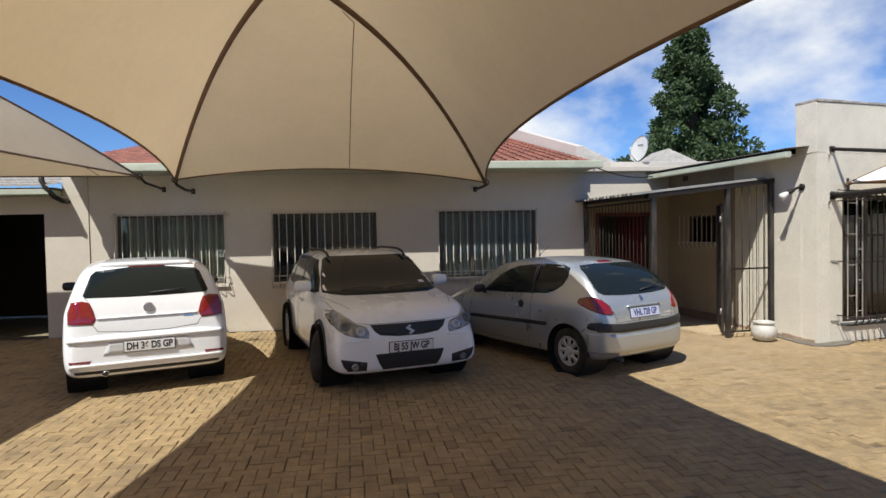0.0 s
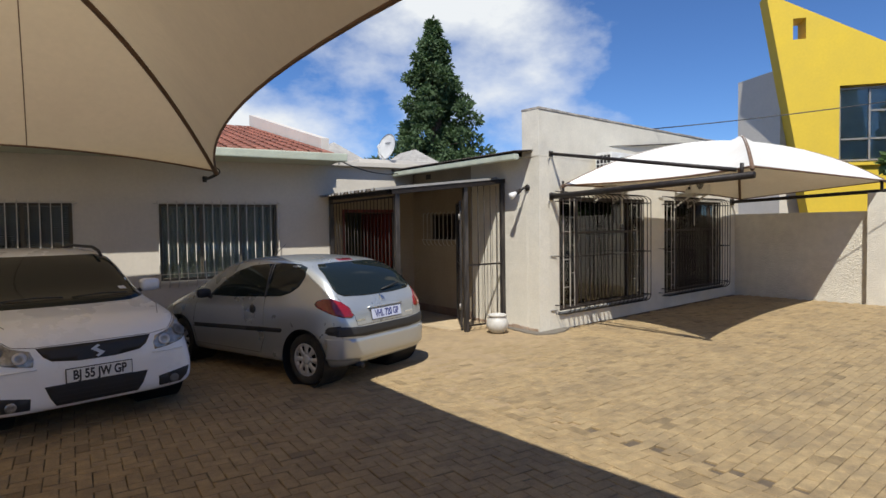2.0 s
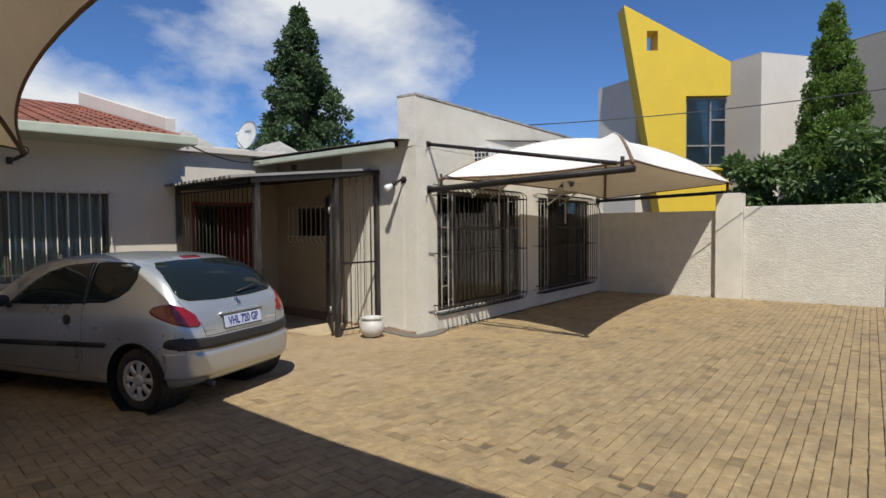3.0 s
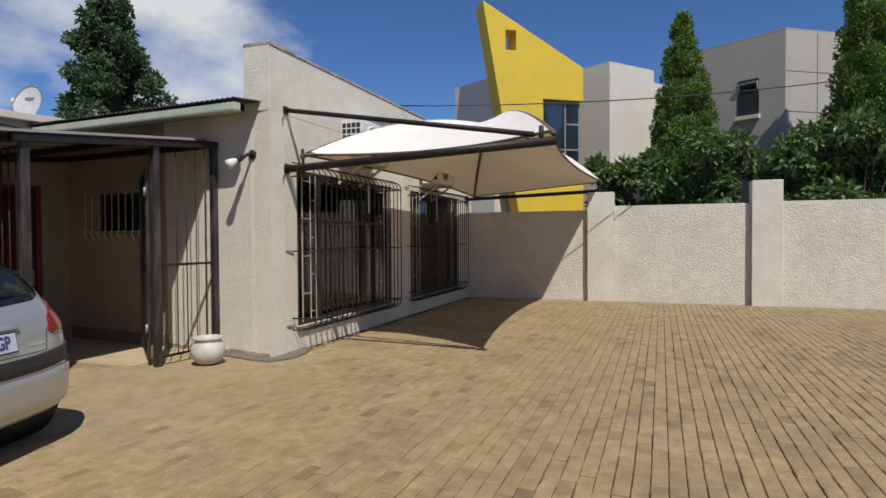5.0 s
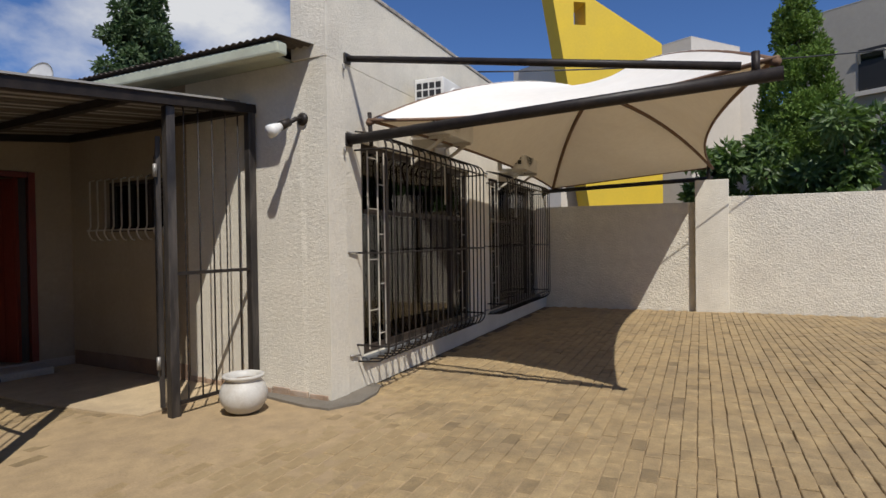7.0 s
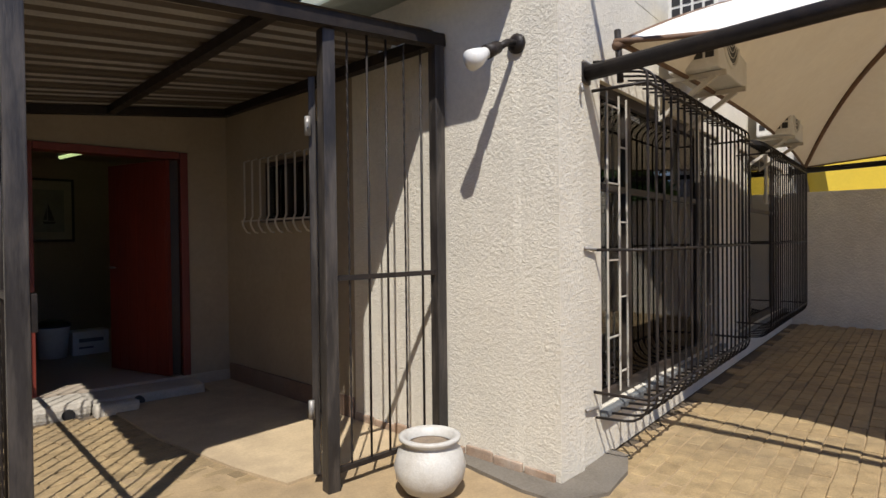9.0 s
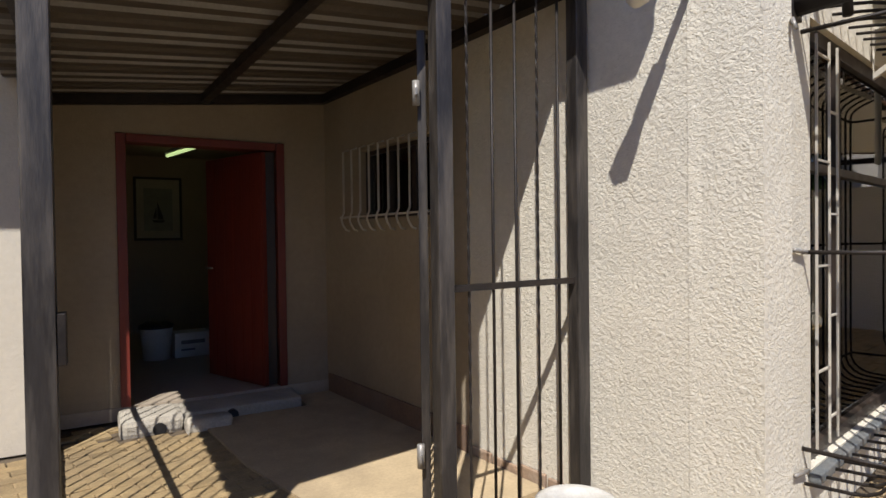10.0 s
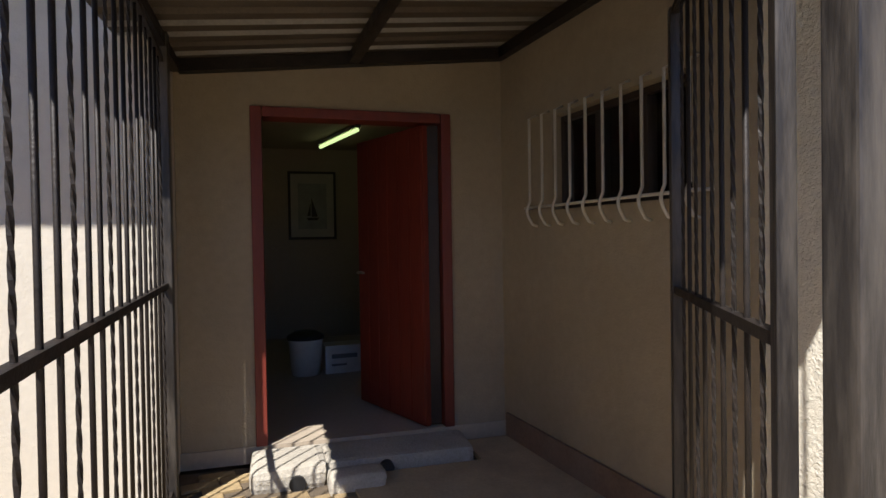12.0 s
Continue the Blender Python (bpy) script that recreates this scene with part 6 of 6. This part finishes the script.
        pocket = patch("fog_lamp_pocket", t, o, "front", TRIM_BLACK, root, lift=0.004, label="black fog lamp recess")[0]
        hit, nrm = surface(t, s * 0.65, 0.345, "front")
        part("fog_lamp", lathe([(0.042, 0), (0.042, 0.006), (0.02, 0.008)], 18), GREY_PLASTIC if s > 0 else CLEAR_LENS, pocket, matrix=facing(hit, nrm), smooth=True)
    patch("grille", t, [(-0.455, 0.787), (0.0, 0.782), (0.455, 0.787), (0.41, 0.715), (0.35, 0.67), (0.15, 0.645), (-0.15, 0.645), (-0.35, 0.67), (-0.41, 0.715)], "front", BLACK_PLASTIC, root, lift=0.005, label="black mesh grille")
    for z in (0.675, 0.705, 0.735, 0.762):
        seam(t, [(-0.34, z), (0.34, z)], "front", root, False, 0.006, TRIM_BLACK)
    hit, nrm = surface(t, 0, 0.708, "front")
    bm = bmesh.new()
    for poly in (((-0.055, 0.02), (0.0, 0.055), (0.02, 0.042), (-0.02, 0.018), (0.03, -0.012), (0.01, -0.024)), ((0.055, -0.02), (0.0, -0.055), (-0.02, -0.042), (0.02, -0.018), (-0.03, 0.012), (-0.01, 0.024))):
        f = bm.faces.new([bm.verts.new((x, y, 0.006)) for x, y in poly])
        g = bmesh.ops.extrude_face_region(bm, geom=[f])["geom"]
        bmesh.ops.translate(bm, verts=[v for v in g if isinstance(v, bmesh.types.BMVert)], vec=(0, 0, 0.008))
    part("badge", bm, RIM_SILVER, root, "slanted silver badge", matrix=facing(hit, nrm))
    patch("lower_grille", t, [(-0.41, 0.462), (0.41, 0.462), (0.37, 0.355), (0.325, 0.285), (-0.325, 0.285), (-0.37, 0.355)], "front", BLACK_PLASTIC, root, lift=0.004, label="black lower air intake")
    for z in (0.32, 0.36, 0.40):
        seam(t, [(-0.33, z), (0.33, z)], "front", root, False, 0.010, TRIM_BLACK)
    hit, nrm = surface(t, 0.01, 0.525, "front")
    number_plate(root, facing(hit, nrm + Vector((0.7, 0, 0))), "BJ 55 JW GP", PLATE_WHITE, INK)
    patch("bumper_lip", t, [(-0.74, 0.215), (-0.74, 0.25), (0.74, 0.25), (0.74, 0.215)], "front", TRIM_BLACK, root, lift=0.004)
    seam(t, [(0.98, 0.80), (1.45, 0.74), (1.80, 0.62)], "top", root)
    seam(t, [(-0.46, 0.795), (0.46, 0.795)], "front", root, False)
    seam(t, [(0.46, 0.795), (0.62, 0.815), (0.72, 0.895), (0.785, 0.945), (0.80, 1.0)], "front", root)
    patch("bumper_crease", t, [(-0.74, 0.615), (-0.74, 0.628), (-0.46, 0.628), (-0.46, 0.615)], "front", CAR_WHITE, root, lift=0.012, rim=0.014)
    patch("bumper_crease", t, [(0.46, 0.615), (0.46, 0.628), (0.74, 0.628), (0.74, 0.615)], "front", CAR_WHITE, root, lift=0.012, rim=0.014)
    for x0, x1 in ((0.92, -0.33), (-0.33, -1.30)):
        seam(t, [(x0, 0.98), (x0, 0.40), (x1, 0.36), (x1, 1.0)], "y", root)
    patch("sill_trim", t, [(0.86, 0.235), (0.86, 0.31), (-0.86, 0.31), (-0.86, 0.235)], "y", TRIM_BLACK, root, mirror=True)
    for s in (1, -1):
        rail = [Vector((x, s * y, z)) for x, y, z in ((0.36, 0.545, 1.49), (0.26, 0.55, 1.545), (0.0, 0.56, 1.585), (-0.8, 0.56, 1.595), (-1.25, 0.55, 1.56), (-1.35, 0.545, 1.51))]
        part("roof_rail", tube(rail, 0.018, 8), TRIM_BLACK, root, "black roof rail", smooth=True)
        for x in (-0.05, -0.95):
            hit = t.ray_cast(Vector((x, s * 2, 0.90)), Vector((0, -s, 0)))[0]
            part("door_handle", box(-0.09, -0.02, -0.016, 0.09, 0.02, 0.016, 0.012), CAR_WHITE, root, matrix=Matrix.Translation(hit + Vector((0, s * 0.012, 0))), smooth=True)
        arch = [(s, a) for a in np.linspace(0.05, math.pi - 0.05, 17)]
        for x in (base / 2, -base / 2):
            pts = []
            for _, a in arch:
                hit = t.ray_cast(Vector((x + (r + 0.085) * math.cos(a), s * 2, r + 0.01 + (r + 0.085) * math.sin(a))), Vector((0, -s, 0)))[0]
                if hit is not None:
                    pts.append(hit)
            part("arch_trim", tube(pts, 0.022, 6), TRIM_BLACK, root, "black wheel arch trim", smooth=True)
    mirror_pair(root, 0.66, 0.955, 1.145, CAR_WHITE, 1.1)
    for y0, y1 in ((0.05, 0.58), (-0.55, -0.02)):
        a, na = surface(t, y0, 1.095, "front")
        b, nb = surface(t, y1, 1.10, "front")
        part("wiper", tube([a + na * 0.015, a.lerp(b, 0.5) + na * 0.03, b + nb * 0.015], 0.008, 6), TRIM_BLACK, root, smooth=True)
    part("licence_disc", box(-0.035, -0.035, -0.008, 0.035, 0.035, -0.006), PLATE_WHITE, root, matrix=facing(*surface(t, 0.58, 1.15, "front")))
    part("antenna", tube([(-1.2, 0, 1.56), (-1.24, 0, 1.60), (-1.32, 0, 1.70)], [0.015, 0.006, 0.003], 8), TRIM_BLACK, root, smooth=True)
    return root


# silver hatchback, seen from its rear quarter
def silver_hatchback(m):
    root = thing("hatchback_car", "silver three-door hatchback parked beside the porch", "car", m)
    st = [(-1.86, .38, .60, .66, .52, .52, .42), (-1.84, .29, .70, .80, .68, .66, .56), (-1.79, .24, .84, .94, .775, .755, .62), (-1.70, .21, .93, 1.05, .82, .81, .65), (-1.54, .20, .95, 1.27, .84, .83, .66), (-1.26, .19, .94, 1.41, .84, .83, .65), (-1.0, .19, .93, 1.46, .84, .83, .65),
          (-.4, .18, .91, 1.48, .84, .83, .65), (.1, .18, .89, 1.45, .84, .83, .65), (.45, .18, .88, 1.34, .84, .83, .65), (.85, .18, .87, 1.10, .84, .82, .60), (1.15, .18, .85, .95, .84, .81, .64), (1.5, .19, .77, .83, .83, .77, .60), (1.82, .21, .64, .70, .77, .69, .52), (1.95, .26, .52, .57, .66, .56, .42), (1.98, .32, .46, .51, .55, .46, .36)]
    base, track, r, mid = 2.44, 1.42, 0.292, -0.10
    body, t = shell(st, (-1.86, 1.98, 0.826, 0.18, 1.43), [(x, s * 0.78, (r + 0.045, r + 0.01)) for x in (mid + base / 2, mid - base / 2) for s in (1, -1)], CAR_SILVER, root)
    wheels(root, base, track, r, 0.18, 8, 1.5, 0.0, mid)
    patch("rear_window", t, [(-0.56, 1.005), (-0.63, 1.035), (-0.645, 1.09), (-0.62, 1.20), (-0.565, 1.305), (-0.50, 1.345), (-0.25, 1.358), (0.25, 1.358), (0.50, 1.345), (0.565, 1.305), (0.62, 1.20), (0.645, 1.09), (0.63, 1.035), (0.56, 1.005), (0.25, 0.987), (-0.25, 0.987)], "rear", CAR_GLASS, root, label="dark wraparound rear window")
    patch("windscreen", t, [(-0.62, 0.96), (0.62, 0.96), (0.48, 1.32), (-0.48, 1.32)], "front", CAR_GLASS, root)
    patch("side_window", t, [(0.50, 0.925), (0.36, 1.03), (0.18, 1.15), (0.00, 1.245), (-0.24, 1.315), (-0.60, 1.35), (-0.61, 0.965), (0.0, 0.935)], "y", CAR_GLASS, root, mirror=True)
    patch("side_window", t, [(-0.645, 0.97), (-0.65, 1.15), (-0.665, 1.345), (-0.76, 1.358), (-1.07, 1.35), (-1.20, 1.315), (-1.225, 1.21), (-1.17, 1.105), (-1.05, 1.03), (-0.90, 0.985)], "y", CAR_GLASS, root, mirror=True)
    patch("tail_lamp", t, [(0.486, 0.925), (0.515, 0.962), (0.59, 0.985), (0.668, 0.988), (0.77, 0.95), (0.86, 0.885), (0.905, 0.80), (0.885, 0.775), (0.80, 0.785), (0.70, 0.815), (0.60, 0.853), (0.508, 0.895)], "corner", RED_LENS, root, lift=0.008, label="red almond-shaped tail lamp", cell=0.025, mirror=True, turn=radians(135))
    seam(t, [(-0.628, 0.955), (-0.632, 1.345)], "y", root, True, 0.03)
    patch("rear_bumper", t, [(-0.80, 0.33), (-0.81, 0.56), (-0.40, 0.535), (0.40, 0.535), (0.81, 0.56), (0.80, 0.33), (0.5, 0.305), (-0.5, 0.305)], "rear", CAR_SILVER, root, lift=0.018, label="silver rear bumper", rim=0.025)
    patch("bumper_strip", t, [(-0.76, 0.585), (-0.76, 0.69), (-0.40, 0.66), (0.40, 0.66), (0.76, 0.69), (0.76, 0.585), (0.4, 0.555), (-0.4, 0.555)], "rear", TRIM_BLACK, root, lift=0.014, label="black bumper strip", rim=0.02)
    patch("bumper_strip", t, [(-1.655, 0.625), (-1.665, 0.665), (-1.70, 0.69), (-1.80, 0.70), (-1.80, 0.59), (-1.70, 0.605)], "y", TRIM_BLACK, root, lift=0.014, mirror=True, rim=0.02)
    patch("door_strip", t, [(0.76, 0.51), (0.76, 0.56), (-0.94, 0.622), (-0.965, 0.605), (-0.94, 0.572)], "y", TRIM_BLACK, root, lift=0.010, mirror=True, rim=0.016)
    patch("fog_reflector", t, [(-0.06, 0.455), (0.0, 0.485), (0.06, 0.455), (0.0, 0.42)], "rear", AMBER_LENS, root, lift=0.008, label="amber bumper reflector", cell=0.02)
    patch("high_brake_lamp", t, [(-0.12, 1.372), (0.12, 1.372), (0.11, 1.39), (-0.11, 1.39)], "rear", RED_LENS, root, lift=0.006)
    hit, nrm = surface(t, 0, 0.772, "rear")
    number_plate(root, facing(hit, nrm + Vector((-0.3, 0, 0))), "VHL 720 GP", PLATE_BLUE, INK_BLUE)
    patch("plate_lamp_bar", t, [(-0.30, 0.845), (-0.30, 0.86), (-0.25, 0.873), (0.25, 0.873), (0.30, 0.86), (0.30, 0.845)], "rear", CAR_SILVER, root, lift=0.025, rim=0.03)
    hit, nrm = surface(t, 0, 0.945, "rear")
    bm = bmesh.new()
    for x0, z0, x1, z1 in ((-0.02, -0.04, 0.0, 0.02), (0.0, -0.02, 0.015, 0.045), (-0.03, 0.01, -0.015, 0.04), (0.015, -0.04, 0.03, 0.0)):
        box(x0, z0, -0.006, x1, z1, 0.004, 0.003, bm)
    part("badge", bm, CHROME, root, "chrome emblem", matrix=facing(hit, nrm))
    for y in (0.44, -0.42):
        hit, nrm = surface(t, y, 0.735, "rear")
        part("model_bar", box(-0.07, -0.010, -0.012, 0.07, 0.010, -0.008), CHROME, root, matrix=facing(hit, nrm))
    seam(t, [(-0.66, 1.02), (-0.62, 0.90), (-0.53, 0.80), (-0.50, 0.68), (0.50, 0.68), (0.53, 0.80), (0.62, 0.90), (0.66, 1.02)], "rear", root, False)
    seam(t, [(0.74, 0.90), (0.80, 0.55), (0.72, 0.30), (-0.56, 0.30), (-0.63, 0.45), (-0.63, 0.95)], "y", root)
    seam(t, [(0.45, 0.55), (-1.25, 0.58)], "top", root)
    hit, nrm = surface(t, -0.06, 1.02, "rear")
    part("wiper", tube([hit + nrm * 0.02, hit + nrm * 0.03 + Vector((0.03, -0.34, 0.05))], 0.009, 6), TRIM_BLACK, root, smooth=True)
    hit = t.ray_cast(Vector((-0.43, 2, 0.81)), Vector((0, -1, 0)))[0]
    for s in (1, -1):
        part("door_handle", lathe([(0.055, 0.0), (0.05, 0.010), (0.02, 0.012)], 20), TRIM_BLACK, root, matrix=Matrix.Translation((hit.x, s * hit.y, hit.z)) @ Matrix.Rotation(-s * math.pi / 2, 4, "X"), smooth=True)
    part("exhaust", tube([(-1.60, 0.44, 0.24), (-1.86, 0.44, 0.225)], 0.032, 14), TRIM_BLACK, root, smooth=True)
    mirror_pair(root, 0.42, 0.90, 0.965, TRIM_BLACK, 0.9)
    part("antenna", tube([(0.1, 0, 1.42), (0.06, 0, 1.46), (-0.10, 0, 1.56)], [0.012, 0.005, 0.003], 8), TRIM_BLACK, root, smooth=True)
    return root


white_hatchback(frame_at(-4.092, 9.46, 0, 111.8))
white_crossover(frame_at(-0.983, 9.24, 0, -73.3))
silver_hatchback(frame_at(1.755, 9.21, 0, 115.9))

# ---- paving: single pavers near the walk, the rest joined ----
def bricks_for(keep):
    """Herringbone pavers under the parking sail, and straight courses over the open yard."""
    out = []
    c3, s3 = math.cos(radians(3.0)), math.sin(radians(3.0))
    L, W = 0.20, 0.10
    for i in range(-100, 105):
        for j in range(-35, 130):
            k = (i - j) % 4
            if k not in (0, 3):
                continue
            cx, cy, a = ((i + 1) * W, (j + 0.5) * W, 0) if k == 0 else ((i + 0.5) * W, (j + 1) * W, 90)
            px, py = cx * c3 - cy * s3, cx * s3 + cy * c3
            if keep(px, py) and (WB_inv @ Vector((px, py, 0))).x < -3.3:
                out.append((px, py, a + 3.0))
    for i in range(-22, 90):
        for j in range(-130, 42):
            u, v = 0.7 + i * L + (j % 2) * L / 2, j * W
            p = WB @ Vector((u, v - 0.06, 0))
            if -3.2 <= u < 7.45 and keep(p.x, p.y):
                out.append((p.x, p.y, 11.5))
    return out


WB_inv = WB.inverted()


def in_yard(x, y):
    p = WB_inv @ Vector((x, y, 0))
    if x < -9.5 or y < -1.0 or y > 12.42:
        return False
    if p.x > -0.05:
        return p.y < -0.06 and p.x < 7.44
    if y > 11.92:
        return 3.5 < x < 3.75 and y < 12.4
    q = WA.inverted() @ Vector((x, y, 0))
    return q.y > 0.06 if y > 8.7 else True


def paver_shape(rng):
    l, w, h = 0.0975, 0.0474, 0.05
    e = 0.005
    return [(-l, -w, -h), (l, -w, -h), (l, w, -h), (-l, w, -h), (-l, -w, -e), (l, -w, -e), (l, w, -e), (-l, w, -e), (-l + e, -w + e, 0), (l - e, -w + e, 0), (l - e, w - e, 0), (-l + e, w - e, 0)]


PAVER_FACES = [(8, 9, 10, 11), (4, 5, 9, 8), (5, 6, 10, 9), (6, 7, 11, 10), (7, 4, 8, 11), (0, 1, 5, 4), (1, 2, 6, 5), (2, 3, 7, 6), (3, 0, 4, 7)]
rng = np.random.default_rng(11)
shape = paver_shape(rng)
every = bricks_for(in_yard)
paving = structure("pavement", part("pavement", box(-9.6, -1.1, -0.12, 13.9, 12.44, GROUND_Z + 0.012), SAND), "sandy bed of the brick-paved yard")
single = bpy.data.meshes.new("paver")
single.from_pydata(shape, [], PAVER_FACES)
single.materials.append(PAVER_LOOSE)
laid = {"herring": ([], []), "course": ([], [])}
made = 0
for px, py, a in every:
    dz = rng.normal() * 0.0022 + noise.noise(Vector((px * 0.5, py * 0.5, 0))) * 0.008
    m = Matrix.Translation((px + rng.normal() * 0.0016, py + rng.normal() * 0.0016, dz)) @ Matrix.Rotation(radians(a + rng.normal() * 0.7), 4, "Z") @ Matrix.Rotation(rng.normal() * 0.007, 4, "X") @ Matrix.Rotation(rng.normal() * 0.006, 4, "Y")
    if made < 290 and 3.2 < px < 5.6 and 7.6 < py < 9.3:
        ob = new("paver", single)
        ob.parent, ob.matrix_basis = paving, m
        made += 1
        continue
    verts, faces = laid["course" if a == 11.5 else "herring"]
    k = len(verts)
    verts += [m @ Vector(p) for p in shape]
    faces += [tuple(i + k for i in f) for f in PAVER_FACES]
tagged(mesh_object("pavers", *laid["course"], PAVER, paving), "worn tan clay pavers in straight courses", kind="stuff")
tagged(mesh_object("pavers", *laid["herring"], PAVER, paving), "worn tan and brown clay pavers laid herringbone", kind="stuff")

# sand swept over the pavers near the gate, and the screed inside the porch
bm = bmesh.new()
grid = {}
nx, ny = 110, 90
for i in range(nx + 1):
    for j in range(ny + 1):
        x, y = -0.5 + 8.5 * i / nx, 5.0 + 6.6 * j / ny
        d = math.hypot((x - 4.3) / 3.3, (y - 8.9) / 2.4)
        z = 0.0048 - 0.0125 * d + 0.006 * noise.noise(Vector((x * 1.3, y * 1.3, 3))) + 0.003 * noise.noise(Vector((x * 7, y * 7, 1)))
        grid[i, j] = bm.verts.new((x, y, z))
for i in range(nx):
    for j in range(ny):
        q = [grid[i, j], grid[i + 1, j], grid[i + 1, j + 1], grid[i, j + 1]]
        cx, cy = sum(v.co.x for v in q) / 4, sum(v.co.y for v in q) / 4
        if max(v.co.z for v in q) > -0.02 and in_yard(cx, cy):
            bm.faces.new(q)
bmesh.ops.delete(bm, geom=[v for v in bm.verts if not v.link_faces], context="VERTS")
tagged(part("sand_film", bm, SAND_FILM, smooth=True), "fine sand swept over the pavers by the gate", "sand", kind="stuff")
bm = bmesh.new()
outline = [(4.30, 12.05), (4.42, 11.0), (4.62, 10.15), (4.75, 9.75), (5.69, 9.85), (5.54, 11.2), (5.42, 12.40), (5.10, 12.40), (5.10, 12.05)]
lo, hi = [bm.verts.new((x, y, -0.05)) for x, y in outline], [bm.verts.new((x, y, 0.016)) for x, y in outline]
bm.faces.new(hi)
for i in range(len(outline)):
    bm.faces.new((lo[i], lo[(i + 1) % len(outline)], hi[(i + 1) % len(outline)], hi[i]))
structure("floor", part("floor_porch", bm, SCREED), "smooth screeded porch floor")
